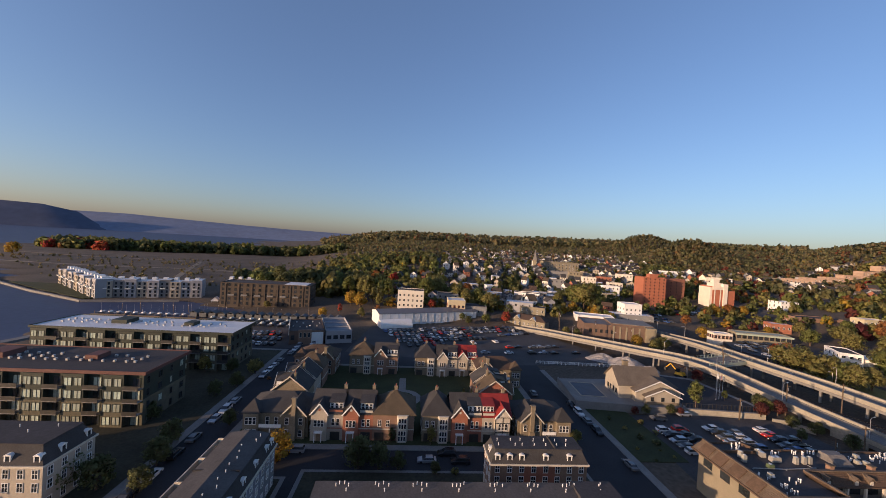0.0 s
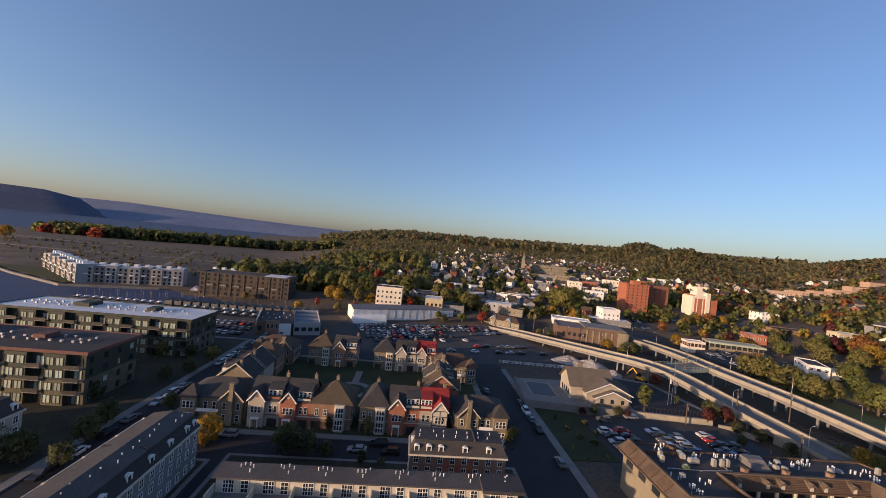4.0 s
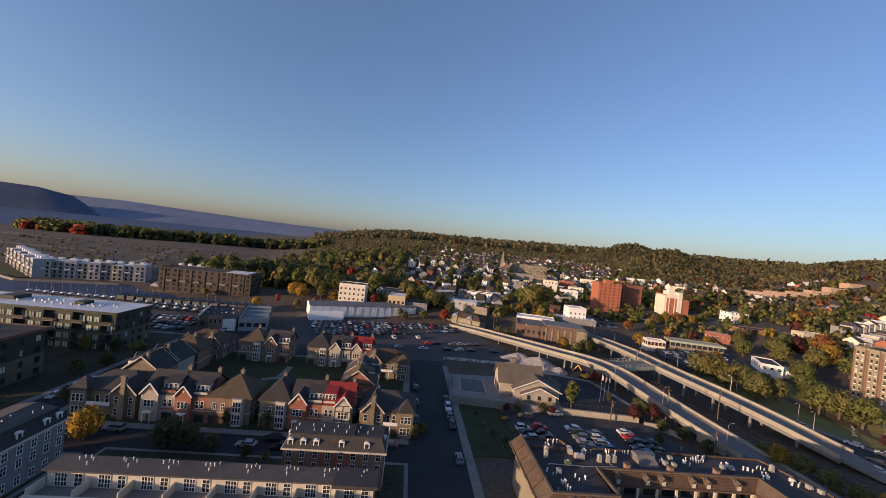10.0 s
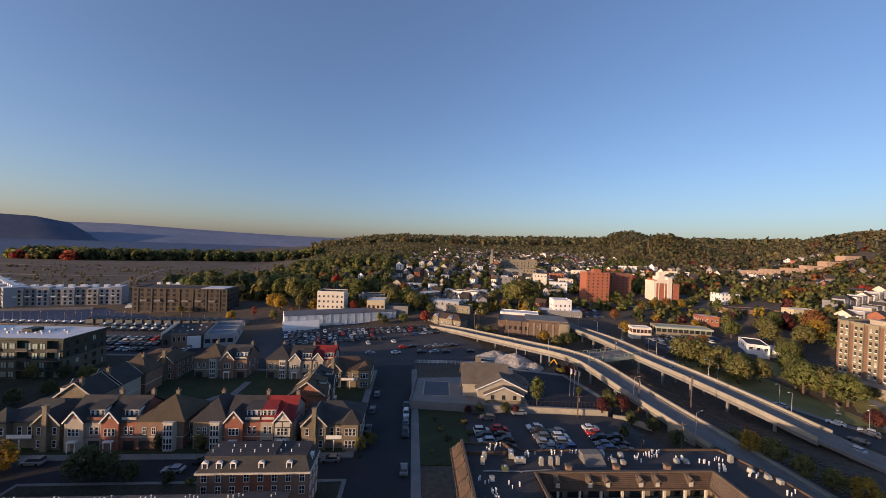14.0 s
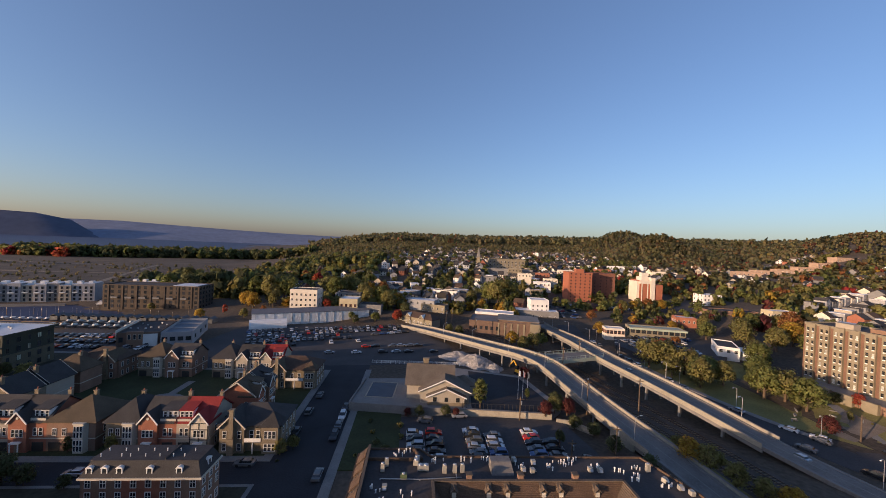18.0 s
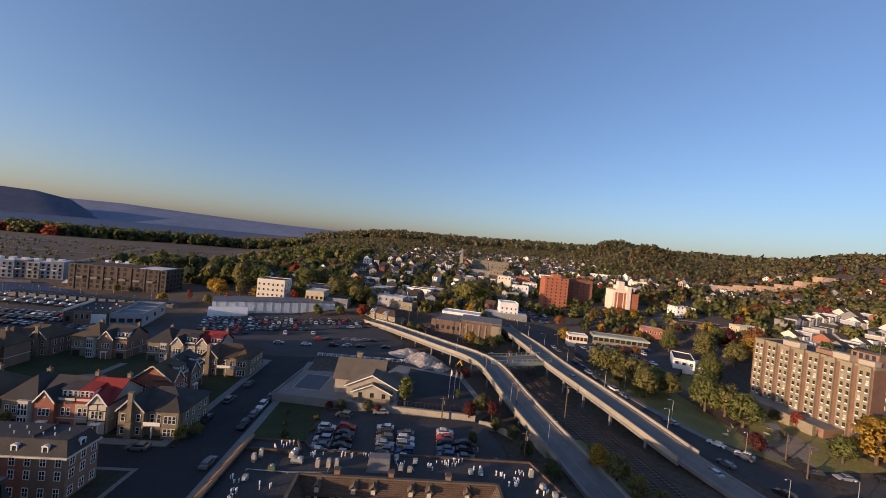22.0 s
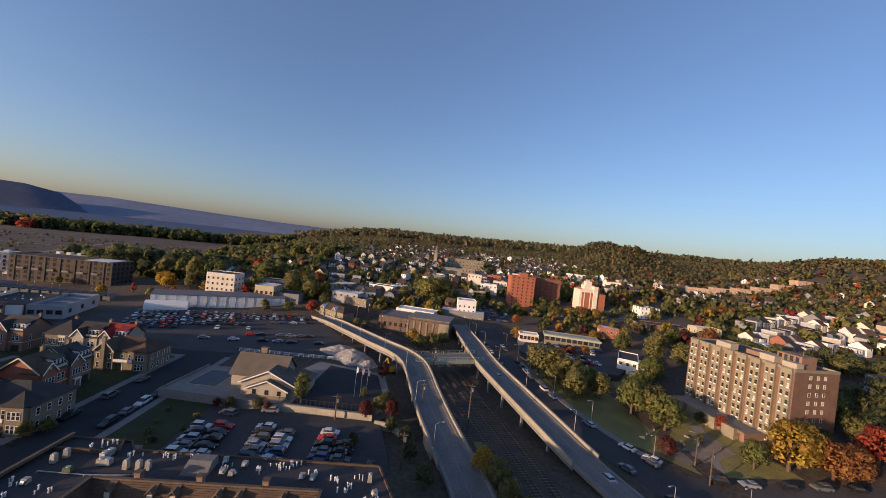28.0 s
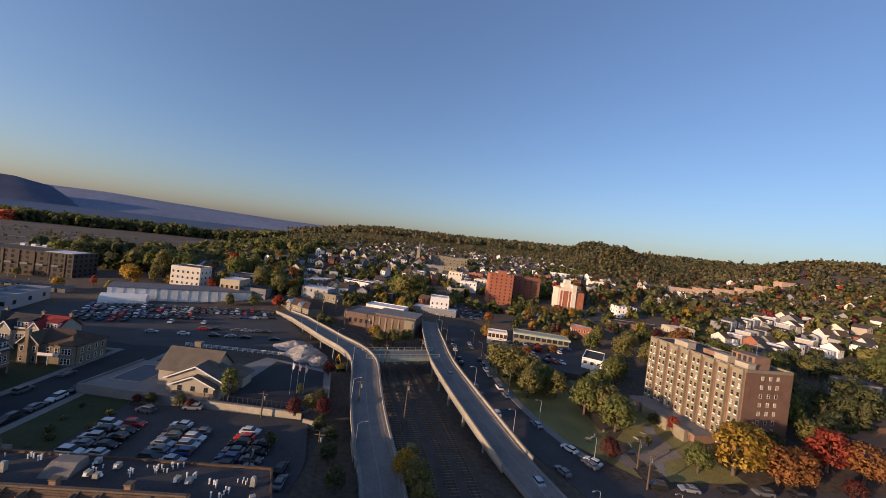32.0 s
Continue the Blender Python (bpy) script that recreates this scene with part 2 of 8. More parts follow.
def window(parent, x, y, z, w, h, face="s", frame_mat=None, pane_mat=None, cols=2, rows=2, name="window", far=False):
    """A framed window whose outer plane faces s, e, n or w; z is the sill."""
    frame_mat, pane_mat = frame_mat or WHITE, pane_mat or GLASS
    key = (round(w, 2), round(h, 2), frame_mat.name, pane_mat.name, cols, rows, far)
    if key not in WIN_CACHE:
        f, t, d = Geo(), min(0.09, w * 0.09), 0.1
        xs, zs = [-w / 2, -w / 2 + t], [-0.1, 0.0]
        for i in range(1, cols):
            xs += [-w / 2 + w * i / cols - t / 3, -w / 2 + w * i / cols + t / 3]
        for i in range(1, rows):
            zs += [h * i / rows - t / 3, h * i / rows + t / 3]
        xs, zs = xs + [w / 2 - t, w / 2], zs + [h - t, h]
        nx, nz = len(xs), len(zs)
        f.v = [(x, y, z) for y in (-d, 0.02) for z in zs for x in xs]
        solid = lambda i, j: 0 <= i < nx - 1 and 0 <= j < nz - 1 and not (i % 2 and j % 2)
        for j in range(nz - 1):
            for i in range(nx - 1):
                if solid(i, j):
                    a, o = j * nx + i, nx * nz
                    f.f.append((a, a + 1, a + nx + 1, a + nx))
                    for di, dj, p, q in ((-1, 0, a + nx, a), (1, 0, a + 1, a + nx + 1), (0, -1, a, a + 1), (0, 1, a + nx + 1, a + nx)):
                        if not solid(i + di, j + dj):
                            f.f.append((q, p, p + o, q + o))
        p = Geo().box(-w / 2 + t * 0.8, -0.035, 0.0, w / 2 - t * 0.8, 0.0, h - t * 0.8)
        if far:
            n = len(f.f)
            f.add(p.v, p.f)
        WIN_CACHE[key] = f.mesh("window_frame", frame_mat, pane_mat), p.mesh("pane", pane_mat)
        if far:
            for q in WIN_CACHE[key][0].polygons[n:]:
                q.material_index = 1
    fm, pm = WIN_CACHE[key]
    fr = new(name, fm)
    fr.parent = parent
    fr.matrix_basis = pose(x, y, z, 0, 0, FACE[face])
    if not far:
        pa = new("pane", pm)
        pa.parent = fr
    return fr


def G(u, v, z=0.0, turn=0.0):
    """A pose in the street grid of the waterfront quarter, turned by five degrees."""
    a = radians(5)
    return pose(u * math.cos(a) - v * math.sin(a), u * math.sin(a) + v * math.cos(a), z, 0, 0, 5 + turn)


def gxy(u, v):
    p = G(u, v).translation
    return p.x, p.y


def smooth(a, b, x):
    t = min(1.0, max(0.0, (x - a) / (b - a)))
    return t * t * (3 - 2 * t)


# ---- ground, water, distance ----
LAND = [(-225, -700), (-215, 100), (-203, 150), (-222, 203), (-150, 214), (-158, 243), (-208, 259), (-258, 238), (-322, 263), (-374, 288), (-700, 500), (-980, 720), (-900, 900), (-740, 1120), (-740, 1300), (-850, 1600), (-1300, 2600), (-1700, 4900), (4900, 4900), (4900, -700)]


def shore(x, y):
    """Signed distance to the shore, positive on land."""
    best, inside = 1e9, False
    for (x0, y0), (x1, y1) in zip(LAND, LAND[1:] + LAND[:1]):
        dx, dy = x1 - x0, y1 - y0
        t = max(0.0, min(1.0, ((x - x0) * dx + (y - y0) * dy) / (dx * dx + dy * dy)))
        best = min(best, math.hypot(x - x0 - t * dx, y - y0 - t * dy))
        if (y0 > y) != (y1 > y) and x < x0 + (y - y0) / dy * dx:
            inside = not inside
    return best if inside else -best


RISE_Y = [0, 240, 262, 300, 340, 400, 450, 600, 900, 1300, 1800, 2600, 4900]
RISE_Z = [0, 0, 5, 6, 7.5, 17, 26, 32, 43, 52, 76, 116, 112]


KNOLLS = [(452, 690, 66, 43), (560, 1050, 95, 48)]


def height(x, y):
    """The lie of the land."""
    z = float(np.interp(y, RISE_Y, RISE_Z))
    z *= smooth(-0.42 * y - 60, -0.1 * y + 20, x)
    z += 0.1 * max(0.0, x - 185) * smooth(60, 125, y) * (1 - 0.75 * smooth(250, 480, y))
    z += smooth(420, 780, x) * smooth(220, 560, y) * (20 * (1 - 0.8 * smooth(1200, 2000, y)) + 34 * smooth(0.85, 1.25, x / max(60.0, y)))
    for kx, ky, kr, kh in KNOLLS:
        z += kh * math.exp(-((x - kx) ** 2 + (y - ky) ** 2) / (kr * kr))
    if y > 300:
        k = smooth(500, 1100, y)
        z += k * 9 * noise.noise((x / 420, y / 520, 0.3)) + k * 5 * noise.noise((x / 140, y / 160, 7.3))
    return z


def lot_z(x, y):
    """The retail car park rises gently to its back wall."""
    return 0.06 + 1.2 * smooth(92, 118, y) * smooth(42, 62, x)


def sheet():
    xs = sorted({*range(-4800, -900, 300), *range(-900, -400, 50), *range(-400, 420, 12), *range(420, 1000, 40), *range(1000, 4900, 260)})
    ys = sorted({*range(-700, 0, 100), *range(0, 420, 12), *range(420, 1000, 35), *range(1000, 4950, 200)})
    g = Geo()
    for y in ys:
        for x in xs:
            s = shore(x, y)
            z = height(x, y) * smooth(0, 25, s) - 6 * (1 - smooth(-8, 2, s))
            g.v.append((x, y, z - 0.02))
    w = len(xs)
    for j in range(len(ys) - 1):
        for i in range(w - 1):
            a = j * w + i
            g.f.append((a, a + 1, a + w + 1, a + w))
    return g


ground = solo("ground", sheet(), SOIL, "bare brown and grassy ground rising to wooded hills", "ground", "structure")
for poly in ground.data.polygons:
    poly.use_smooth = True
solo("water", Geo().box(-4900, -700, -7, 4900, 4950, -1.3), WATER, "wide calm blue river with a marina basin", "river", "structure")


def ridge(name, pts, depth, label, stuff):
    """A far range of hills: a crest line with flanks falling to the water."""
    g, n = Geo(), len(pts)
    for k, (f, dy) in enumerate(((0.0, -depth), (0.55, -depth * 0.45), (1.0, 0), (0.0, depth * 0.6))):
        for i, (x, y, z) in enumerate(pts):
            r = 1 + 0.12 * noise.noise((i * 0.7, k * 1.3, 2.1))
            d = math.hypot(x, y)
            g.v.append((x + x / d * dy, y + y / d * dy, -2 + (z + 2) * f * (r if 0 < k < 2 else 1)))
    for k in range(3):
        for i in range(n - 1):
            a = k * n + i
            g.f.append((a, a + 1, a + n + 1, a + n))
    ob = solo(name, g, stuff, label, "hills", "structure")
    for p in ob.data.polygons:
        p.use_smooth = True


# Distance haze of both far ranges is mixed into these blue base colours.
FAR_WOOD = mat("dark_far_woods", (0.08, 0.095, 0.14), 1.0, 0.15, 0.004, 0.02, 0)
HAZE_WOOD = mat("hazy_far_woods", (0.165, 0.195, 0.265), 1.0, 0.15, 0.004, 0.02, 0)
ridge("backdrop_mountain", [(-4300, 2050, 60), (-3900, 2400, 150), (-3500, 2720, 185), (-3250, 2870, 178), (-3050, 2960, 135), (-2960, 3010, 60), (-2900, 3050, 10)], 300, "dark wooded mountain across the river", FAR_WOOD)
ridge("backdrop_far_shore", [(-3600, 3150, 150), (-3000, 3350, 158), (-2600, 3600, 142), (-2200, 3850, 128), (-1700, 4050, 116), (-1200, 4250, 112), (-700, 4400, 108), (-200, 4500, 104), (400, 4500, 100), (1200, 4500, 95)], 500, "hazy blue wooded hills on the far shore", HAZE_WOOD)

# ---- roads ----
def ribbon(pts, off0, off1, z0, z1):
    """A strip along a line of (x, y, z), from off0 to off1 to its right, from z0 to z1 over it."""
    g, rows = Geo(), []
    for i, p in enumerate(pts):
        a, b = Vector(pts[max(0, i - 1)][:2]), Vector(pts[min(len(pts) - 1, i + 1)][:2])
        d = (b - a).normalized()
        r = Vector((d.y, -d.x))
        q = Vector(p[:2])
        rows.append([(*(q + r * off0), p[2] + z0), (*(q + r * off1), p[2] + z0), (*(q + r * off1), p[2] + z1), (*(q + r * off0), p[2] + z1)])
    for i, row in enumerate(rows):
        g.v += row
        if i:
            k = 4 * (i - 1)
            for a, b in ((0, 1), (1, 2), (2, 3), (3, 0)):
                g.f.append((k + a, k + 4 + a, k + 4 + b, k + b))
    g.f += [(0, 1, 2, 3), tuple(len(g.v) - 4 + i for i in (3, 2, 1, 0))]
    return g


def curve(pts, step=4.0):
    """Points at even steps along a smooth line through pts."""
    out = []
    P = [Vector(p) for p in pts]
    P = [P[0] * 2 - P[1]] + P + [P[-1] * 2 - P[-2]]
    for i in range(1, len(P) - 2):
        n = max(1, int((P[i + 1] - P[i]).length / step))
        for k in range(n):
            t = k / n
            a, b, c, d = P[i - 1], P[i], P[i + 1], P[i + 2]
            out.append(tuple(0.5 * ((2 * b) + (c - a) * t + (2 * a - 5 * b + 4 * c - d) * t * t + (3 * b - a - 3 * c + d) * t ** 3)))
    return out + [tuple(P[-2])]


def gslab(name, u0, v0, u1, v1, z, material, label, cat, kind="structure", z0=-0.3):
    return solo(name, Geo().box(u0, v0, z0, u1, v1, z), material, label, cat, kind, G(0, 0))


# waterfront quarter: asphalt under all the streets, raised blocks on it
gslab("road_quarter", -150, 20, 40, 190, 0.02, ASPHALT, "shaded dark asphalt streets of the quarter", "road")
BLOCKS = [("pavement_row_houses", -63.5, 91.5, 25, 153), ("pavement_long_block", -41, 48, 25, 83.5), ("pavement_apartments", -160, 20, -72.5, 170), ("pavement_slant_block", -63, 20, -43.5, 81)]
MULCH = mat("dark_planting", (0.042, 0.04, 0.026), 0.95, 0.4, 0.15, 1.5, 0.4)
for n, u0, v0, u1, v1 in BLOCKS:
    gslab(n, u0, v0, u1, v1, 0.15, CONCRETE, "pale concrete pavement with a kerb", "pavement")
    e = 2.2 if "row" in n or "apart" in n else 0.9
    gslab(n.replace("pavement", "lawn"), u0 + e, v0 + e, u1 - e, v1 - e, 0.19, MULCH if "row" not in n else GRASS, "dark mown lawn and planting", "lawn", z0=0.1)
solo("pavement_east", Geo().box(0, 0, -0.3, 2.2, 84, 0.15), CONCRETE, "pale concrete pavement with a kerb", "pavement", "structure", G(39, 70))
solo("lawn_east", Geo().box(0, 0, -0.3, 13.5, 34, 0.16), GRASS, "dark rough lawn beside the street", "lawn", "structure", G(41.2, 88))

# retail car park, big car park, station street
lot = Geo()
for j in range(17):
    for i in range(15):
        x, y = 43 + i * 3.9, 58 + j * 3.75
        x = min(x, 112 - 0.33 * (y - 58))
        lot.v.append((x, y, lot_z(x, y)))
        if i and j:
            k = len(lot.v) - 1
            lot.f.append((k - 16, k - 15, k, k - 1))
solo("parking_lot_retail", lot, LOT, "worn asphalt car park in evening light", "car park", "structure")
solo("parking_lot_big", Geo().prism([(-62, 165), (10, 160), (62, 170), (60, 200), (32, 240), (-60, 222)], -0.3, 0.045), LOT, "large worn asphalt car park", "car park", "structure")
RAMP = curve([(120.0, 60, 0.1), (118.8, 78, 0.25), (115.8, 94, 1.2), (110.6, 110, 2.9), (107, 122, 4.0), (103.4, 136, 5.2), (100.2, 150, 6.3), (97, 158, 6.8), (91, 166.5, 6.9), (80, 180, 5.9), (68.5, 196, 4.5), (57.5, 211, 3.1), (47, 225, 1.9), (33, 239, 0.7)])
ROAD2 = curve([(166, 64, 0.1), (158.5, 82, 0.2), (152.6, 96, 0.8), (146.2, 108, 2.5), (140.2, 122, 4.6), (133.6, 141, 6.3), (127.6, 165, 6.9), (124.5, 190, 6.9), (122.5, 215, 5.4), (121, 245, 3), (119, 280, 3), (117, 320, 6)])
STREET = curve([(182, 55, 0.06), (174, 85, 0.06), (165, 108, 0.06), (158, 121, 0.06), (151, 139, 0.06), (145, 165, 0.06), (142, 190, 0.06), (139, 225, 0.1), (139, 250, 2.5), (142, 280, 5.6), (156, 330, 7.4)])
solo("road_station_street", ribbon(STREET, -6, 6, -0.3, 0.03), LOT, "street with parked cars beside the park", "road", "structure")
solo("pavement_park", ribbon(STREET[14:34], 6, 8.5, -0.3, 0.2), CONCRETE, "pale pavement along the park", "pavement", "structure")


DECK = mat("worn_deck", (0.165, 0.155, 0.145), 0.9, 0.25, 0.2, 2.0)


def drape(poly, material, name, label, cat, lift=0.06, step=5.0):
    """A sheet that follows the ground inside a four-cornered plot."""
    a, b, c, d = [Vector(p) for p in poly]
    nu, nv = max(2, int((b - a).length / step)), max(2, int((d - a).length / step))
    g = Geo()
    for j in range(nv + 1):
        for i in range(nu + 1):
            p = a.lerp(b, i / nu).lerp(d.lerp(c, i / nu), j / nv)
            g.v.append((p.x, p.y, height(p.x, p.y) + lift))
            if i and j:
                k = len(g.v) - 1
                g.f.append((k - nu - 2, k - nu - 1, k, k - 1))
    return solo(name, g, material, label, cat, "structure")


# Grass colour raised to hold the sunlight on the open park lawn.
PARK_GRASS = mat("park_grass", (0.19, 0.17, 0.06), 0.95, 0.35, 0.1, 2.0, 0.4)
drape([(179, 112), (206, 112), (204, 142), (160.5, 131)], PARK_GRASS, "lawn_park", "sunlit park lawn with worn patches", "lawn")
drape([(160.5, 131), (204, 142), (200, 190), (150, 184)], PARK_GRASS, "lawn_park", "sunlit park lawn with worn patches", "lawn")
drape([(184, 113), (186, 112.5), (199, 140), (196, 141)], CONCRETE, "path_park", "pale park path", "path", 0.1)
drape([(178, 116), (197, 123), (197, 136), (176, 120)], mat('worn_paving', (0.2, 0.165, 0.13), 0.95, 0.3), "path_park", "pale park path", "path", 0.11)
drape([(166, 98), (330, 96), (330, 108), (172, 110.5)], LOT, "road_side_street", "side street past the park", "road", 0.05)
drape([(262, 130), (300, 130), (306, 146), (258, 140)], mat("clay_ground", (0.28, 0.15, 0.08), 0.95), "clay_field", "bare orange clay field", "field", 0.08)
drape([(178, 290), (262, 284), (262, 330), (182, 330)], LOT, "parking_lot_tower", "asphalt yard before the towers", "car park", 0.08)


def flyover(name, line, half, label, first=(0, 0)):
    t = thing(name, pose(0, 0, 0), label, "flyover", kind="structure")
    part("deck", ribbon(line, -half, half, -0.9, 0.0), DECK, t, "worn grey concrete deck")
    for s, k0 in zip((-1, 1), first):
        a, b = sorted((s * half, s * (half + 0.35)))
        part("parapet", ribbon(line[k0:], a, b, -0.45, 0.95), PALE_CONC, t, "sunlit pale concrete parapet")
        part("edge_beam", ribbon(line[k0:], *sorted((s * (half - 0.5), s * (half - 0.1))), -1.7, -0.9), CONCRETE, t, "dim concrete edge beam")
        part("coping", ribbon(line[k0:], a - 0.08, b + 0.08, 0.95, 1.1), CONCRETE, t)
        part("kerb", ribbon(line, *sorted((s * (half - 0.8), s * (half - 0.01))), -0.01, 0.16), CONCRETE, t)
    part("centre_line", ribbon(line, -0.12, 0.12, 0.0, 0.012), PAINT_LINE, t)
    first_y = line[max(first)][1]
    low = [p for p in line[:len(line) // 2] if p[1] > first_y and p[2] < 3.4]
    for s in (-1, 1):
        g = Geo()
        for i, p in enumerate(low):
            a, b = Vector(low[max(0, i - 1)][:2]), Vector(low[min(len(low) - 1, i + 1)][:2])
            d = (b - a).normalized()
            q = Vector(p[:2]) + Vector((d.y, -d.x)) * s * (half - 0.3)
            w = Vector((d.y, -d.x)) * s * 0.5
            g.v += [(*q, -0.3), (*(q + w), -0.3), (*(q + w), p[2] - 0.5), (*q, p[2] - 0.5)]
            if i:
                k = 4 * (i - 1)
                g.f += [(k + e, k + 4 + e, k + 4 + f, k + f) for e, f in ((0, 1), (1, 2), (2, 3), (3, 0))]
        part("approach_wall", g, PALE_CONC, t, "pale concrete wall of the approach")
    for i in range(0, len(line) - 1, 3):
        x, y, z = line[i]
        if z > 3.4:
            d = Vector(line[i + 1]) - Vector(line[i])
            a = math.degrees(math.atan2(d.y, d.x)) - 90
            for k in (-0.75, 0.75):
                p = part("pier", Geo().box(-0.35, -0.35, -0.3, 0.35, 0.35, z - 0.9), CONCRETE, t)
                p.matrix_basis = pose(x, y, 0, 0, 0, a) @ Matrix.Translation((k * half, 0, 0))
    return t


flyover("flyover", RAMP, 4.4, "curving concrete flyover ramp with pale parapets", (next(i for i, p in enumerate(RAMP) if p[1] > 101), 0))
flyover("flyover", ROAD2, 4.4, "straight concrete flyover with pale parapets beside the railway", (next(i for i, p in enumerate(ROAD2) if p[1] > 107),) * 2)
bridge = thing("cross_bridge", pose(0, 0, 0), "short road bridge with green steel railings over the tracks", "bridge", kind="structure")
GREEN_STEEL = mat("pale_green_steel", (0.3, 0.34, 0.28), 0.5, 0.2)
A, B = Vector((97.5, 160.5, 6.9)), Vector((125, 171.0, 7.2))
part("deck", Geo().beam(A + Vector((0, 0, -0.5)), B + Vector((0, 0, -0.5)), 8.5, 0.9), DECK, bridge)
side = (B - A).cross(Vector((0, 0, 1))).normalized()
for s in (-1, 1):
    a, b = A + side * s * 4.3, B + side * s * 4.3
    part("girder", Geo().beam(a - Vector((0, 0, 0.6)), b - Vector((0, 0, 0.6)), 0.3, 1.5), GREEN_STEEL, bridge)
    for h in (0.5, 1.3):
        part("rail", Geo().beam(a + Vector((0, 0, h)), b + Vector((0, 0, h)), 0.12), GREEN_STEEL, bridge)
    for i in range(13):
        q = a.lerp(b, i / 12)
        part("post", Geo().beam(q, q + Vector((0, 0, 1.4)), 0.14), GREEN_STEEL, bridge)

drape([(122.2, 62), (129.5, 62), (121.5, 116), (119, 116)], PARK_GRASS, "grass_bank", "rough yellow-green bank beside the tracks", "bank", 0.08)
TRACKS = mat("pale_dirt", (0.2, 0.165, 0.125), 0.95, 0.35, 0.05, 0.8)
for line in ([(-560, 430, 0.0), (-430, 440, 0.0), (-330, 470, 0.0), (-240, 455, 0.0)], [(-700, 560, 0.0), (-520, 560, 0.0), (-360, 600, 0.0)], [(-300, 380, 0.0), (-350, 470, 0.0), (-420, 600, 0.0)]):
    solo("dirt_track", ribbon(curve(line, 20), -3, 3, -0.3, 0.1), TRACKS, "pale dirt track over the bare flats", "track", "structure")
# railway
TRACK = curve([(140, 40, 0.0), (133, 80, 0), (125.5, 115, 0), (117, 145, 0), (108, 175, 0), (94, 205, 0), (72, 232, 0), (45, 252, 0)], 6)
solo("ballast_bed", ribbon(TRACK, -11, 9, -0.3, 0.06), BALLAST, "dark brown railway ballast", "ballast", "structure")
for k in range(4):
    c = -7.6 + 4.6 * k
    tk = thing("railway_track", pose(0, 0, 0), "rusty steel railway track on dark sleepers", "railway track", "tracks", "structure")
    for s in (-0.72, 0.72):
        part("rail", ribbon(TRACK, c + s - 0.06, c + s + 0.06, 0.14, 0.3), RUST, tk)
    sl = Geo()
    for (x0, y0, _), (x1, y1, _) in zip(TRACK, TRACK[1:]):
        d = Vector((x1 - x0, y1 - y0, 0))
        n, r = int(d.length / 0.9), Vector((d.y, -d.x, 0)).normalized()
        for i in range(n):
            q = Vector((x0, y0, 0.1)) + d * i / n + r * c
            sl.beam(q - r * 1.25, q + r * 1.25, 0.26, 0.12)
    tagged(part("sleepers", sl, WOOD, tk), kind="stuff")


# ---- trees ----
def leaf_cloud(rng, clumps, per, size, rx, rz):
    """Leaf quads in loose clumps over an uneven crown, and a soft normal for each corner."""
    cs = []
    for _ in range(clumps):
        a, b = rng.uniform(0, 2 * math.pi), rng.uniform(-0.75, 1)
        r = rng.uniform(0.5, 0.95) * (1 - 0.25 * max(0, b))
        k = math.sqrt(max(0.05, 1 - b * b * 0.85))
        cs.append((rx * r * k * math.cos(a), rx * r * k * math.sin(a), rz * b * rng.uniform(0.75, 1.0), rng.uniform(0.2, 0.46) * rx))
    c = np.array(cs)
    idx = np.repeat(np.arange(clumps), per)
    n = len(idx)
    g = np.random.default_rng(int(rng.random() * 1e6))
    d = g.normal(size=(n, 3))
    d /= np.linalg.norm(d, axis=1)[:, None]
    mid = c[idx, :3] + d * (c[idx, 3] * g.uniform(0.55, 1.12, n))[:, None] * (1, 1, 0.85)
    a = np.cross(d, g.normal(size=(n, 3)))
    a /= np.linalg.norm(a, axis=1)[:, None]
    b = np.cross(d, a) + 0.6 * d * g.normal(size=(n, 1))
    s = (size * g.uniform(0.6, 1.4, n))[:, None]
    out = mid / (rx, rx, rz)
    out /= np.linalg.norm(out, axis=1)[:, None] + 1e-6
    soft = out * 0.75 + d * 0.55 + g.normal(size=(n, 3)) * 0.2 + (0, 0, 0.15)
    soft /= np.linalg.norm(soft, axis=1)[:, None] + 1e-6
    quads = np.stack([mid - a * s - b * s * 0.6, mid + a * s - b * s * 0.6, mid + a * s * 0.5 + b * s, mid - a * s * 0.6 + b * s * 0.9], 1).reshape(-1, 3)
    return quads, np.repeat(soft, 4, 0)


def quick_mesh(name, verts, per, material, normals=None):
    """A mesh of loose polygons with the same number of corners."""
    me = bpy.data.meshes.new(name)
    n = len(verts)
    me.vertices.add(n), me.loops.add(n), me.polygons.add(n // per)
    me.vertices.foreach_set("co", np.asarray(verts, np.float32).ravel())
    me.loops.foreach_set("vertex_index", np.arange(n, dtype=np.int32))
    me.polygons.foreach_set("loop_start", np.arange(0, n, per, dtype=np.int32))
    me.polygons.foreach_set("loop_total", np.full(n // per, per, np.int32))
    me.materials.append(material)
    me.update()
    if normals is not None:
        me.polygons.foreach_set("use_smooth", np.ones(n // per, bool))
        me.normals_split_custom_set_from_vertices(normals.astype(np.float32))
    return me


TREES = {}


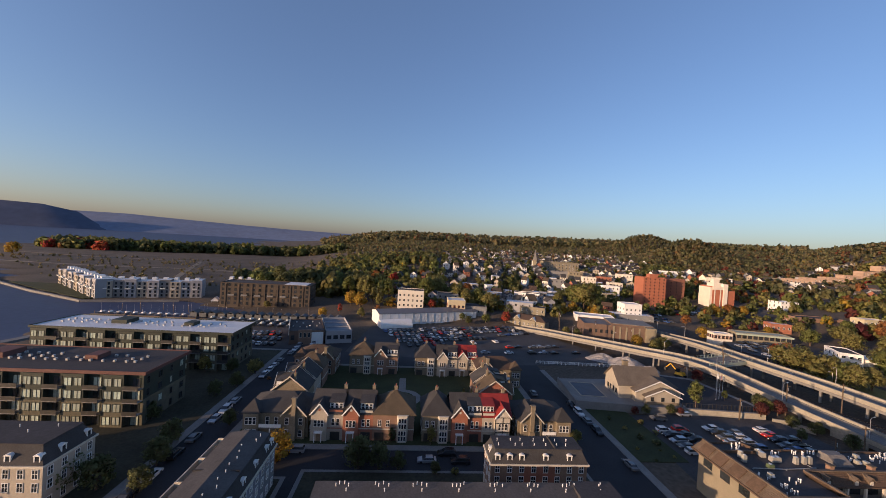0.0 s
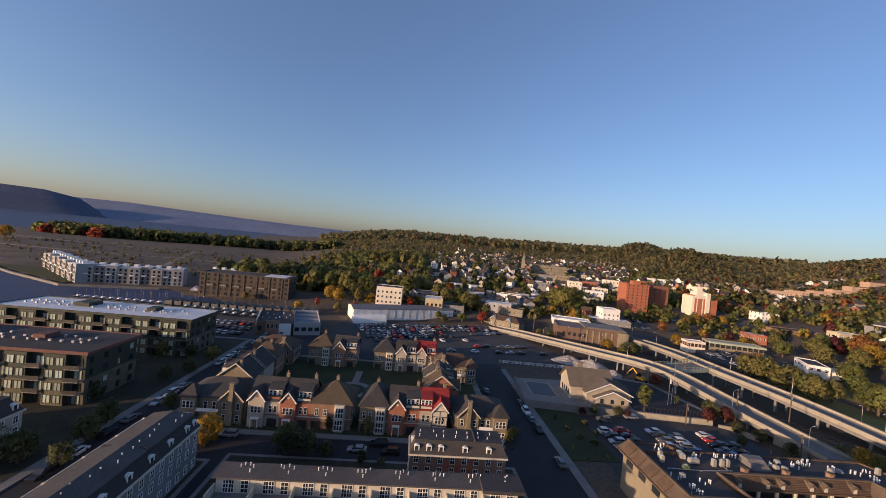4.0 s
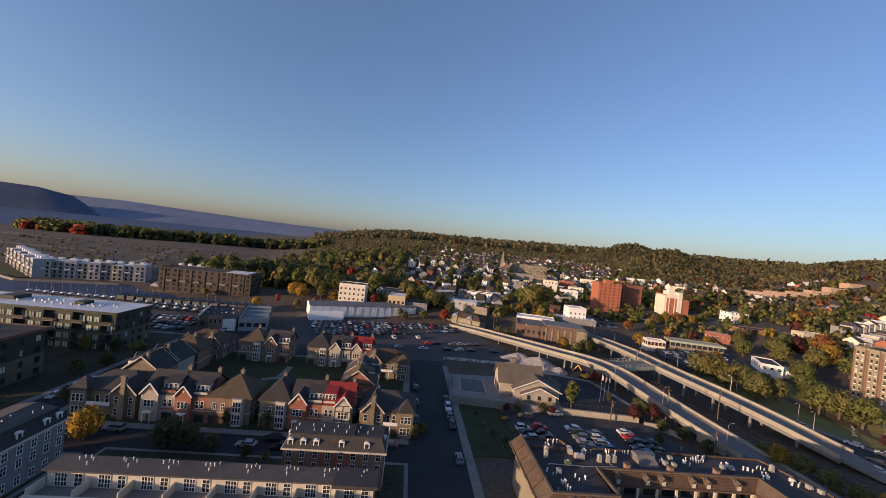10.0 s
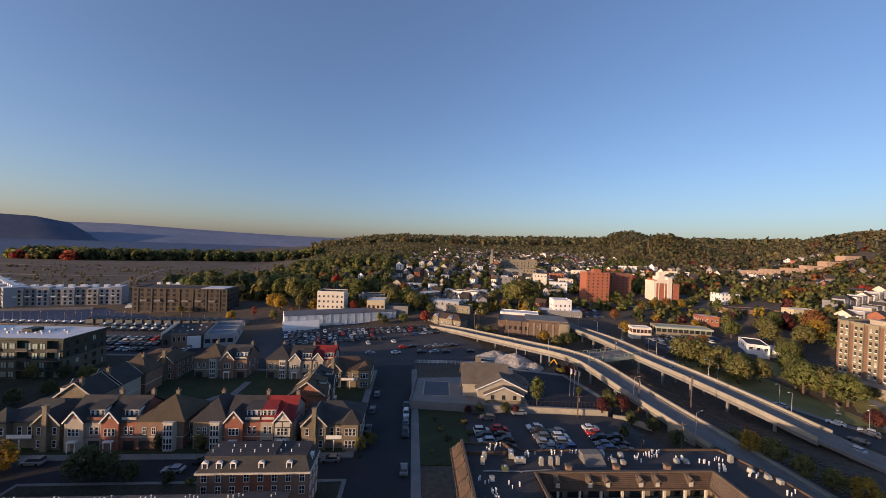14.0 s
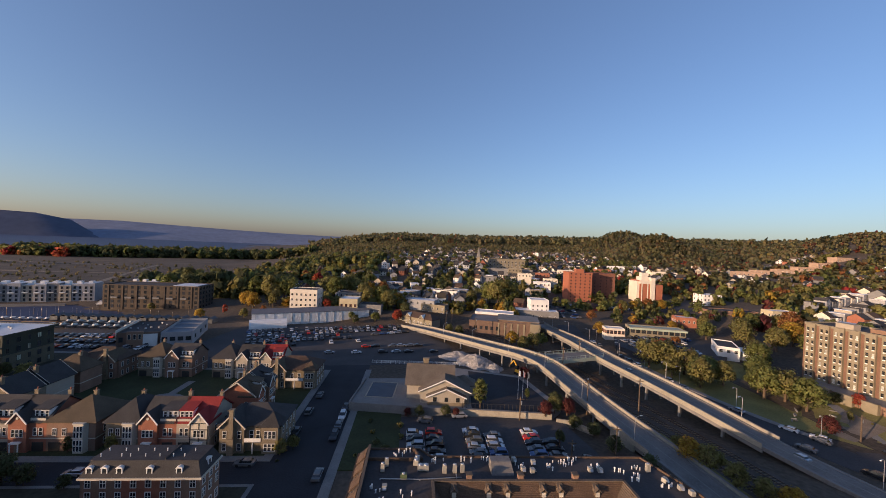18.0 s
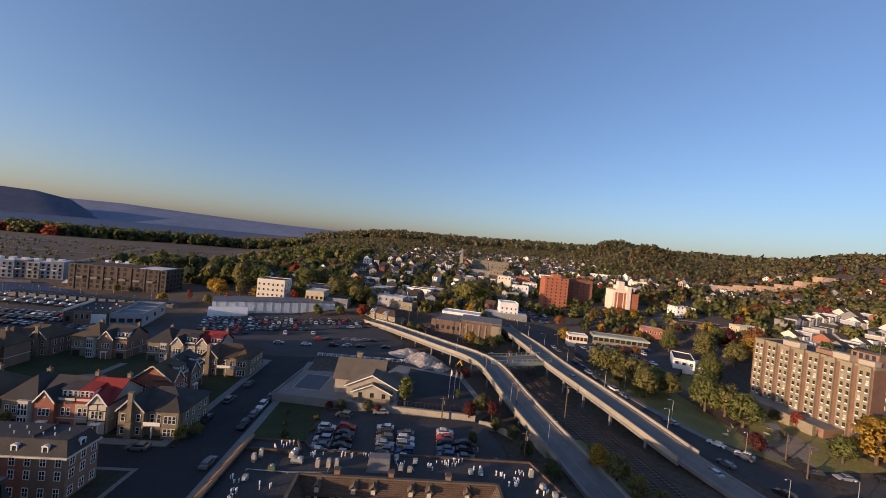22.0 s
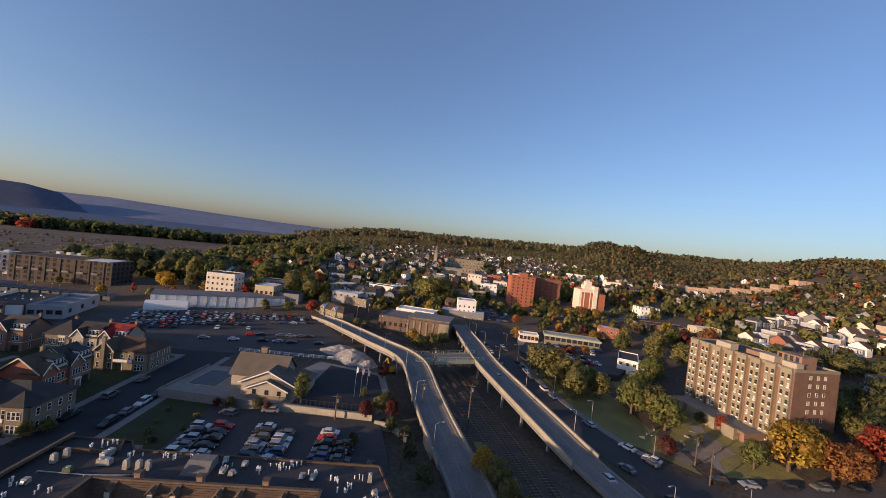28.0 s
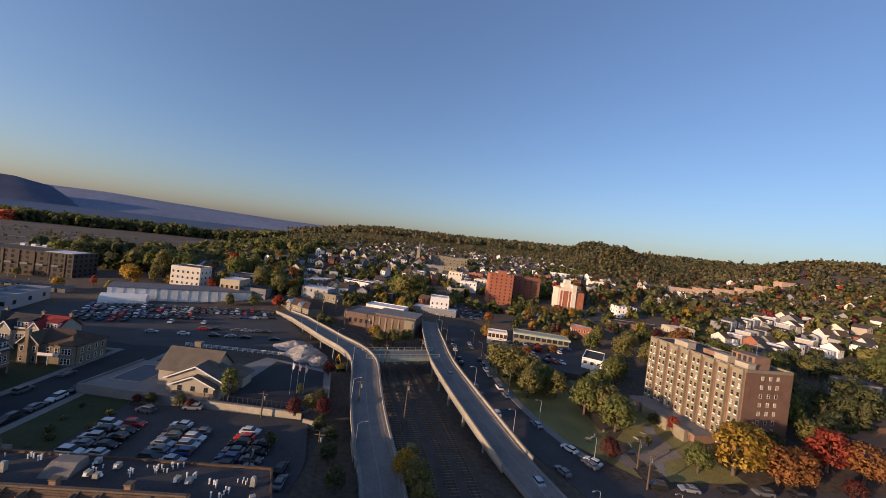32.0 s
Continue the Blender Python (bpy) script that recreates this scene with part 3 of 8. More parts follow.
def tree_kind(tone, form, seed):
    """Crown and trunk meshes of a tree one metre in crown radius terms: form is round, tall or bare."""
    key = (tone, form, seed)
    if key not in TREES:
        rng = random.Random(seed * 31 + len(tone) * 7 + len(form))
        rx, rz = {"round": (3.6, 3.6), "tall": (2.4, 4.0), "cone": (1.6, 3.0), "shrub": (1.2, 0.8)}[form]
        base = {"round": 1.1, "tall": 1.6, "cone": 0.5, "shrub": 0.1}[form]
        if form == "cone":
            v, vn = [], []
            for k in range(9):
                f = k / 9
                w, wn2 = leaf_cloud(rng, 6, 22, 0.22, rx * (1 - f) + 0.15, 0.5)
                v.append(w + (0, 0, (f - 0.5) * 2 * rz)), vn.append(wn2)
            v, vn = np.concatenate(v), np.concatenate(vn)
        else:
            v, vn = leaf_cloud(rng, {"round": 62, "tall": 48, "shrub": 12}[form], 35, {"round": 0.205, "tall": 0.19, "shrub": 0.14}[form], rx, rz)
        v[:, 2] += base + rz
        crown = quick_mesh("crown", v, 4, LEAF[tone], vn)
        g = Geo()
        h = base + rz * 1.1
        g.cyl(0, 0, -0.2, h * 0.55, 0.2 + rx * 0.035, 0.13 + rx * 0.02, 7)
        for _ in range(6 if form != "shrub" else 3):
            a, e = rng.uniform(0, 6.28), rng.uniform(0.6, 1.2)
            s = Vector((0, 0, h * rng.uniform(0.3, 0.55)))
            m = s + Vector((math.cos(a) * rx * 0.4, math.sin(a) * rx * 0.4, rz * 0.4 * e))
            g.beam(s, m, 0.14), g.beam(m, m + Vector((math.cos(a + 0.5) * rx * 0.35, math.sin(a + 0.5) * rx * 0.35, rz * 0.5)), 0.08)
        g.beam((0, 0, h * 0.53), (0.1, 0.1, h * 1.1), 0.16)
        TREES[key] = g.mesh("trunk", BARK), crown
    return TREES[key]


TONE_WORDS = {"green": "green", "olive": "olive-green turning", "yellow": "golden yellow", "orange": "orange autumn", "red": "bright red autumn", "dark": "dark green", "maroon": "dull maroon"}


def tree(x, y, s=1.0, tone="green", form="round", z=None, seed=None, group=""):
    seed = (int(abs(x * 7 + y * 13)) % 3) if seed is None else seed
    trunk, crown = tree_kind(tone, form, seed)
    word = {"round": "broad-crowned tree", "tall": "upright tree", "cone": "conifer", "shrub": "shrub"}[form]
    t = thing("shrub" if form == "shrub" else "tree", pose(x, y, height(x, y) if z is None else z, 0, 0, (x * 37 + y * 91) % 360) @ Matrix.Scale(s, 4), f"{TONE_WORDS[tone]} {word} with loose uneven foliage", "shrub" if form == "shrub" else "tree", group)
    part("trunk", trunk, None, t), part("crown", crown, None, t)
    return t


# ---- woods on the hills ----
def wood(name, tones, places, label, size=(4.5, 7.5), fine=True, few=False):
    """A far wood: crowns of leaf clumps, one object for each tone."""
    g = np.random.default_rng(len(places) + 5)
    base = {}
    for s in range(4):
        rng = random.Random(s + 77)
        base[s] = leaf_cloud(rng, 14, 11, 0.22, 1.0, 1.0) if fine else leaf_cloud(rng, 8 if few else 11, 5 if few else 8, 0.32 if few else 0.27, 1.0, 1.0)
    out = {t: [] for t, _ in tones}
    way = {t: [] for t, _ in tones}
    names, w = [t for t, _ in tones], np.array([p for _, p in tones], float)
    pick = g.choice(len(names), len(places), p=w / w.sum())
    for (x, y), k in zip(places, pick):
        r = g.uniform(*size)
        a = g.uniform(0, 6.28)
        c, s = math.cos(a), math.sin(a)
        turn = np.array([[c, s, 0], [-s, c, 0], [0, 0, 1]])
        v, vn = base[int(g.integers(4))]
        out[names[k]].append(v @ turn * r * (1, 1, g.uniform(0.8, 1.3)) + (x, y, height(x, y) + r * 0.75))
        way[names[k]].append(vn @ turn)
    for t in names:
        if out[t]:
            solo(name, quick_mesh(name, np.concatenate(out[t]), 4, (HAZED_LEAF if few else LEAF)[t], np.concatenate(way[t])), None, f"{TONE_WORDS[t]} trees of {label}", "woods", "stuff")


def scatter(n, x0, x1, y0, y1, keep, seed):
    r = random.Random(seed)
    out = []
    while len(out) < n:
        x, y = r.uniform(x0, x1), r.uniform(y0, y1)
        if keep(x, y):
            out.append((x, y))
    return out

# woods: the ridge behind the town, the right-hand hills, the belt on the point
fall = [("olive", 6), ("green", 5), ("dark", 3), ("yellow", 0.12), ("orange", 0.3), ("red", 0.06)]
mixed = [("olive", 6), ("green", 5), ("dark", 2.5), ("orange", 1.1), ("yellow", 0.25), ("red", 0.4), ("maroon", 0.3)]
open_row = lambda x, y: 385 < x < 620 and -20 < y - 440 - 0.265 * (x - 400) < 16
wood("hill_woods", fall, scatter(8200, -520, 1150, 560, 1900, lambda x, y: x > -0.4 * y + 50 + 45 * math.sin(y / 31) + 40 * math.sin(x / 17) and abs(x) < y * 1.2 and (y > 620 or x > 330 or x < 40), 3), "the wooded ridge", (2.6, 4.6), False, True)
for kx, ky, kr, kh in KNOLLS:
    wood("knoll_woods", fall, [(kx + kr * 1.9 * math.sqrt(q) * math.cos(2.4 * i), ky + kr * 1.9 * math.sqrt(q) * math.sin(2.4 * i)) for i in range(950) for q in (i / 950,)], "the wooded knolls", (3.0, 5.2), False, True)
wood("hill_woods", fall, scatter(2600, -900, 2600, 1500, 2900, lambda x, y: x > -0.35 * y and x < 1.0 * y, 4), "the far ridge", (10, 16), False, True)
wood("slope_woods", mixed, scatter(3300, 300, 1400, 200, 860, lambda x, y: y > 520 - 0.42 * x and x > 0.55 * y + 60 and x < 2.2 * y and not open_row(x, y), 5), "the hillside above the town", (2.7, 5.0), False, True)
wood("valley_woods", fall, scatter(420, -190, 10, 320, 600, lambda x, y: x > -0.36 * y - 10 and x < -0.1 * y + 20, 6), "the wood beside the town", (3.4, 6.0), False)
wood("point_woods", [("dark", 6), ("green", 3), ("olive", 1)], scatter(520, -830, -280, 700, 1010, lambda x, y: abs((y - 710) - (x + 830) * 0.48) < 55, 7), "the belt of trees on the point", (7, 12), False)
wood("point_woods", [("red", 3), ("orange", 1)], scatter(24, -800, -690, 690, 740, lambda x, y: True, 8), "the red end of the tree belt", (6, 10), False)
SCRUB = [("olive", 3), ("dark", 2)]
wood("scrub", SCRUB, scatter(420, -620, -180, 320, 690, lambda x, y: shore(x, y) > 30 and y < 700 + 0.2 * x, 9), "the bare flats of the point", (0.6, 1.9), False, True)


# ---- tall apartment tower ----
def tower():
    # local x along the long front, local -y is the lit front
    T = thing("apartment_tower", pose(207.5, 161.7, 0.5, 0, 0, -79), "tall brown and tan brick apartment tower with flat roof", "apartment block")
    L, D, H = 36.4, 17.8, 26.5
    part("wall", Geo().box(0, 0, -0.5, L, D, H - 0.4), mat("umber_brick", (0.17, 0.1, 0.07), 0.85, 0.2, 0.4, 6), T, "dark brown brick walls")
    part("roof", Geo().box(0.3, 0.3, H - 0.4, L - 0.3, D - 0.3, H - 0.1), FLAT_DARK, T)
    for x0, y0, x1, y1 in ((0, -0.05, L, 0.3), (0, D - 0.3, L, D + 0.05), (-0.05, 0.3, 0.3, D - 0.3), (L - 0.3, 0.3, L + 0.05, D - 0.3)):
        part("parapet", Geo().box(x0, y0, H - 0.4, x1, y1, H + 0.5), TAN_BRICK, T)
    bay = L / 8
    for i in range(8):
        x = i * bay
        part("bay", Geo().box(x + 1.15, -0.9, 2.5, x + bay - 0.3, 0.0, H + 0.3), TAN_BRICK, T, "projecting tan brick bay")
        for r in range(9):
            z = 3.0 + r * 2.62
            for dx in (0.36, 0.74):
                window(T, x + 0.45 + (bay - 0.2) * dx, -0.9, z, 0.9, 1.25, "s", TAN_STONE, GLASS if (i * 3 + r * 5 + int(dx * 10)) % 7 else PALE_GLASS, 1, 2)
                part("air_conditioner", AC_MESH, None, T).location = (x + 0.45 + (bay - 0.2) * dx, -1.02, z - 0.42)
    for c in (6.2, 9.2, 12.0):
        for r in range(9):
            if r or c > 7:
                window(T, L + 0.0, c, 3.1 + r * 2.62, 1.0, 1.2, "e", TRIM, PALE_GLASS if (r + int(c)) % 3 else GLASS, 1, 2)
    for x, y, w, d, h, m in ((9, 2, 5.5, 3.5, 1.9, BEIGE), (17, 6, 5, 4, 1.2, BROWN_BRICK), (24.5, 2, 4.5, 3.2, 2.0, BEIGE), (27.5, 5, 7, 6, 3.6, BROWN_BRICK), (31.5, 1.6, 4, 2.8, 1.7, BEIGE)):
        part("penthouse", Geo().box(x, y, H - 0.1, x + w, y + d, H + h).box(x - 0.15, y - 0.15, H + h, x + w + 0.15, y + d + 0.15, H + h + 0.2), m, T, "roof housing for lift and plant")
    for i in range(4):
        part("penthouse_window", Geo().box(28 + i * 1.6, 4.9, H + 1.2, 28.9 + i * 1.6, 5.0, H + 3.4), GLASS, T)
    part("mast", Geo().cyl(34, 6, H + 4, H + 9, 0.06, 0.03, 6), METAL, T)
    part("podium", Geo().box(3, -9, -0.5, 31, -0.6, 4.0).box(2.8, -9.2, 4.0, 31.2, -0.6, 4.4), BROWN_BRICK, T, "low podium with flat roof")
    part("podium_roof", Geo().box(3.2, -9.0, 4.4, 30.8, -0.95, 4.46), CONCRETE, T)
    for i in range(4):
        part("podium_bay", Geo().box(5 + i * 6.6, -10.6, -0.5, 9.2 + i * 6.6, -9.2, 4.9), TAN_BRICK, T, "projecting tan entrance bay")


AC_MESH = Geo().box(-0.33, -0.18, 0, 0.33, 0.13, 0.36).mesh("air_conditioner", WHITE)
tower()


# ---- waterfront apartment blocks ----
def condenser_mesh():
    g = Geo().box(-0.5, -0.5, 0.12, 0.5, 0.5, 1.0).box(-0.4, -0.4, 0, 0.4, 0.4, 0.12)
    return g.cyl(0, 0, 1.0, 1.06, 0.42, 0.38, 10).mesh("roof_condenser", METAL)


CONDENSER = condenser_mesh()
CONDENSER.transform(Matrix.Scale(0.6, 4))


OLIVE_STONE = mat("olive_stone", (0.115, 0.105, 0.072), 0.85, 0.25, 0.5, 5)
# Pale blinds, with the greenish sky reflection mixed into their colour.
PANE_SKY_BLIND = mat("pale_green_blind", (0.4, 0.45, 0.37), 0.15, 0.15, 0.5, 2, 0, 0, 0.6, rand=0.3)


def apartments(name, u0, u1, v0, v1, H, roof_mat, label, trim_mat):
    T = thing(name, G(u0, v0), label, "apartment block")
    L, D = u1 - u0, v1 - v0
    part("lower_wall", Geo().box(0, 0, -0.3, L, D, 6.8), OLIVE_STONE, T, "dim olive stone lower storeys")
    part("upper_wall", Geo().box(0.15, 0.15, 6.8, L - 0.15, D - 0.15, H - 0.5), DARK_PANEL, T, "dark green-grey panelled upper storeys")
    part("cornice", Geo().box(-0.8, -0.8, H - 0.5, L + 0.8, D + 0.8, H), trim_mat, T, "deep overhanging cornice")
    part("roof", Geo().box(-0.6, -0.6, H, L + 0.6, D + 0.6, H + 0.08), roof_mat, T, "flat roof membrane")
    for x0, y0, x1, y1 in ((-0.8, -0.8, L + 0.8, -0.6), (-0.8, D + 0.6, L + 0.8, D + 0.8), (-0.8, -0.6, -0.6, D + 0.6), (L + 0.6, -0.6, L + 0.8, D + 0.6)):
        part("parapet", Geo().box(x0, y0, H, x1, y1, H + 0.35), trim_mat, T)
    step = 3.25
    n = int(L / 8.6)
    w = L / n
    for i in range(n):
        x = i * w
        part("bay", Geo().box(x + 0.3, -1.3, -0.3, x + w * 0.58, 0.0, 6.8), OLIVE_STONE, T, "projecting stone bay")
        part("bay", Geo().box(x + 0.4, -1.2, 6.8, x + w * 0.58 - 0.1, 0.15, H - 0.5), DARK_PANEL, T, "dark projecting bay")
        for r in range(4):
            z = 0.9 + r * step
            y = -1.3 if r < 2 else -1.2
            for k in (0.17, 0.42):
                window(T, x + w * k, y, z, 1.9, 2.0, "s", DARK_PANEL, PANE_SKY_BLIND, 2, 1)
            window(T, x + w * 0.8, 0.0 if r < 2 else 0.15, z - 0.6, 2.0, 2.35, "s", DARK_PANEL, GLASS if (i + r) % 2 else PANE_SKY_BLIND, 2, 1)
            if r:
                b = part("balcony", Geo().box(x + w * 0.6, -1.9, z - 0.85, x + w * 0.985, 0.1, z - 0.65), CONCRETE, T, "concrete balcony slab")
                part("railing", Geo().box(x + w * 0.6, -1.9, z - 0.65, x + w * 0.985, -1.84, z + 0.38), DARK_METAL, b, "dark metal railing")
    for r in range(4):
        for k in range(max(3, int(D / 3.6))):
            y = 1.8 + k * (D - 3.2) / (max(3, int(D / 3.6)) - 1) * 0.95
            window(T, L if r < 2 else L - 0.15, y, 0.9 + r * step, 1.5 if k % 2 else 1.0, 1.8, "e", DARK_METAL, GLASS if (k * 3 + r) % 4 else PANE_SKY_BLIND, 2, 1)
    part("roof_housing", Geo().box(L * 0.3, D * 0.4, H, L * 0.38, D * 0.75, H + 1.5), trim_mat, T)
    part("roof_housing", Geo().box(L * 0.68, D * 0.45, H, L * 0.73, D * 0.7, H + 1.3), trim_mat, T)
    rng = random.Random(int(L))
    for row in range(3):
        for k in range(20):
            x = L * 0.06 + k * L * 0.044 + rng.uniform(-0.5, 0.5)
            if abs(x / L - 0.34) > 0.06 and rng.random() < 0.8:
                c = solo("roof_condenser", CONDENSER, None, "small grey metal air-conditioning condenser on a flat roof", "condenser", group="roof condensers")
                c.matrix_basis = G(u0 + x, v0 + D * (0.38 + 0.13 * row), H + 0.08)


BROWN_TRIM = mat("brown_cornice", (0.13, 0.06, 0.05), 0.7, 0.2)
apartments("apartment_block", -152, -86.4, 100.8, 118.3, 14.0, FLAT_DARK, "dark flat-roofed waterfront apartment block with stone base and balconies", BROWN_TRIM)
apartments("apartment_block", -152, -84.3, 141.3, 159.6, 14.0, FLAT_WHITE, "waterfront apartment block with white flat roof and balconies", DARK_PANEL)


# ---- mansard terraces ----
def mansard(name, m, L, D, eave, top, inset, walls, label, units, front="s", sides="e", dormers=True, wall_words=""):
    """A terrace with a mansard storey; local -y is the front."""
    T = thing(name, m, label, "terrace")
    w = L / units
    for i in range(units):
        part("wall", Geo().box(i * w, 0, -0.3, (i + 1) * w, D, eave), walls[i % len(walls)], T)
    part("eaves_moulding", Geo().box(-0.35, -0.35, eave - 0.35, L + 0.35, D + 0.35, eave), TRIM, T, "cream eaves moulding")
    part("mansard_roof", Geo().frustum(-0.15, -0.15, L + 0.15, D + 0.15, eave, inset, inset, L - inset, D - inset, top), SHINGLE, T, "grey shingle mansard slope")
    part("flat_roof", Geo().box(inset - 0.25, inset - 0.25, top, L - inset + 0.25, D - inset + 0.25, top + 0.12), FLAT_DARK, T)
    for i in range(1, units):
        if i % 2 == 0:
            part("party_wall", Geo().box(i * w - 0.12, inset, top + 0.1, i * w + 0.12, D - inset, top + 0.5), SHINGLE, T)
    rise = top - eave
    runs = [("s", L, lambda q: (q, 0)), ("n", L, lambda q: (L - q, D)), ("e", D, lambda q: (L, q)), ("w", D, lambda q: (0, D - q))]
    for f, length, at in runs:
        if f not in front + sides:
            continue
        n = max(2, round(length / 2.4))
        for k in range(n):
            q = (k + 0.5) * length / n
            x, y = at(q)
            for z in (0.8, 3.9, 6.3) if eave > 8 else (0.8, 3.8):
                if z + 1.7 < eave:
                    window(T, x, y, z, 1.05, 1.6, f, WHITE, GLASS, 2, 2)
            if dormers and k % 2 == (0 if f in front else 1) or (dormers and f in front and k % 5 == 1):
                d = new("dormer", DORMER)
                d.parent = T
                r = {"s": 0, "e": 90, "n": 180, "w": 270}[f]
                d.matrix_basis = pose(x, y, eave + 0.25, 0, 0, r) @ Matrix.Translation((0, 0.12, 0)) @ Matrix.Diagonal((0.72, 0.72, 0.85, 1))
                pa = new("dormer_window", DORMER_PANE)
                pa.parent = d
    return T


def dormer_meshes():
    g = Geo().box(-0.75, 0, 0, -0.5, 1.3, 1.5).box(0.5, 0, 0, 0.75, 1.3, 1.5).box(-0.5, 0, 0, 0.5, 1.3, 0.15)
    n = 7
    arc = [(0.85 * math.cos(math.pi * i / (n - 1)), 1.5 + 0.4 * math.sin(math.pi * i / (n - 1))) for i in range(n)]
    lo, hi = [(x, -0.12, z) for x, z in arc], [(x, 1.35, z) for x, z in arc]
    g.add(lo + hi, [tuple(range(n)), tuple(range(2 * n - 1, n - 1, -1))] + [(i, n + i, n + i + 1, i + 1) for i in range(n - 1)] + [(0, n - 1, 2 * n - 1, n)])
    p = Geo().box(-0.5, 0.12, 0.15, 0.5, 0.18, 1.5)
    return g.mesh("dormer", WHITE), p.mesh("dormer_window", GLASS)


DORMER, DORMER_PANE = dormer_meshes()
VENT = Geo().cyl(0, 0, 0, 0.55, 0.09, 0.09, 7).cyl(0, 0, 0.55, 0.68, 0.14, 0.1, 7).mesh("roof_vent", WHITE)
VENT.transform(Matrix.Scale(0.85, 4))


def vents(spots, z):
    for u, v in spots:
        solo("roof_vent", VENT, None, "small white vent pipe standing on a roof", "vent", group="roof vents").matrix_basis = G(u, v, z)


ROOF_FELT = mat("grey_roof_felt", (0.078, 0.074, 0.073), 0.9, 0.25, 0.25, 3, 0.2)
YELLOW_STUCCO = mat("yellow_stucco", (0.46, 0.4, 0.27), 0.9, 0.1)
mansard("terrace_house", G(-122, 70.5), 40.3, 10.5, 8.6, 11.6, 1.5, [YELLOW_STUCCO, BEIGE], "cream terrace with grey mansard roof and white dormers", 4, "s", "e")
mansard("terrace_house", G(-0.8, 73.6), 20.3, 6.6, 8.1, 10.6, 1.0, [BROWN_BRICK, BRICK, BROWN_BRICK], "brick terrace with grey mansard roof and white dormers", 3, "s", "ew")
b = mansard("terrace_house", G(-45.2, 24.5, 0, 90), 54.0, 9.4, 8.6, 11.2, 1.0, [mat("slate_siding", (0.2, 0.205, 0.23), 0.85, 0.15), GREY_SIDING], "long slate-grey terrace with dark mansard roof and dormers", 8, "s", "e")
part("low_ridge_roof", Geo().gable(1.2, 1.0, 52.8, 8.4, 11.3, 12.0, "x", 0.1, 0.15), ROOF_FELT, b, "shallow pitched shingle roof")
part("terrace_floor", Geo().box(0, 9.4, -0.3, 54, 11.4, 8.3), GREY_SIDING, b)
part("terrace_rail", Geo().box(-0.1, 11.3, 8.3, 54.1, 11.5, 9.3), TRIM, b, "cream roof-terrace parapet")
for k in range(9):
    part("terrace_divider", Geo().box(k * 6.75 - 0.1, 9.4, 8.3, k * 6.75 + 0.1, 11.3, 9.6), TRIM, b)
rng = random.Random(11)
vents([(u + rng.uniform(-0.6, 0.6), v) for u in (1, 4, 6, 9, 11, 14, 16) for v in (75.6, 77.4)], 10.7)
vents([(-48.4 + rng.uniform(-1.4, 1.2), 32 + k * 1.9) for k in range(24)], 11.6)
vents([(-118 + k * 3.2, 76 + rng.uniform(-2, 2)) for k in range(11)], 11.7)


def long_terrace():
    """The long block: a flat slope of roof over a set-back top storey with terraces."""
    T = thing("terrace_house", G(-33.2, 53.5, -0.85), "long brick terrace with dark roof and set-back white top storey", "terrace")
    L, D, H = 51.8, 11.0, 11.0
    for i in range(8):
        part("wall", Geo().box(i * L / 8, 4.8, 0.6, (i + 1) * L / 8, D, 7.6), BRICK if i % 2 else BROWN_BRICK, T)
    part("cornice", Geo().box(-0.3, 4.5, 7.5, L + 0.3, 5.1, 8.4).box(-0.3, 5.1, 7.5, 0.2, 8.0, 8.4), TRIM, T, "cream parapet moulding")
    part("terrace_floor", Geo().box(0.2, 5.1, 7.6, L, 8.1, 7.75), CONCRETE, T)
    part("top_storey", Geo().box(0.2, 8.1, 7.6, L - 0.2, D - 0.2, 10.4), TRIM, T, "cream set-back top storey")
    part("roof", Geo().add([(-0.3, 7.5, 10.4), (L + 0.3, 7.5, 10.4), (L + 0.3, D, 10.9), (-0.3, D, 10.9), (-0.3, 7.5, 10.65), (L + 0.3, 7.5, 10.65), (L + 0.3, D, 11.15), (-0.3, D, 11.15)], [(3, 2, 1, 0), (4, 5, 6, 7), (0, 1, 5, 4), (1, 2, 6, 5), (2, 3, 7, 6), (3, 0, 4, 7)]), ROOF_FELT, T, "dark grey roof")
    part("mansard_back", Geo().add([(0, D, 7.6), (L, D, 7.6), (L, D - 0.4, 10.9), (0, D - 0.4, 10.9), (0, D + 1.2, 7.6), (L, D + 1.2, 7.6)], [(0, 1, 2, 3), (5, 4, 3, 2), (4, 0, 3), (1, 5, 2), (0, 4, 5, 1)]), SHINGLE, T)
    for i in range(8):
        x = i * L / 8
        part("divider", Geo().box(x - 0.1, 5.1, 7.75, x + 0.1, 8.1, 9.3), TRIM, T, "terrace dividing wall")
        for k in (0.28, 0.42, 0.75):
            window(T, x + L / 8 * k, 8.1, 7.9, 0.95 if k < 0.7 else 1.3, 2.1, "s", WHITE, GLASS, 2, 3)
        for z in (0.8, 4.2):
            for k in (0.25, 0.7):
                window(T, x + L / 8 * k, 4.8, z, 1.2, 1.8, "s", WHITE, GLASS, 2, 2)
    part("wing_roof", Geo().box(L * 0.865, 6.2, 10.7, L + 0.4, D + 0.2, 11.3), FLAT_DARK, T, "lower dark roof of the end house")


long_terrace()
vents([(-30 + (k // 4) * 6.6 + (k % 4) * 0.75 + rng.uniform(-0.2, 0.2), 63.7 + rng.uniform(-0.4, 0.2)) for k in range(30)], 10.2)
vents([(-28 + k * 6.3, 62.4) for k in range(8)], 10.0)


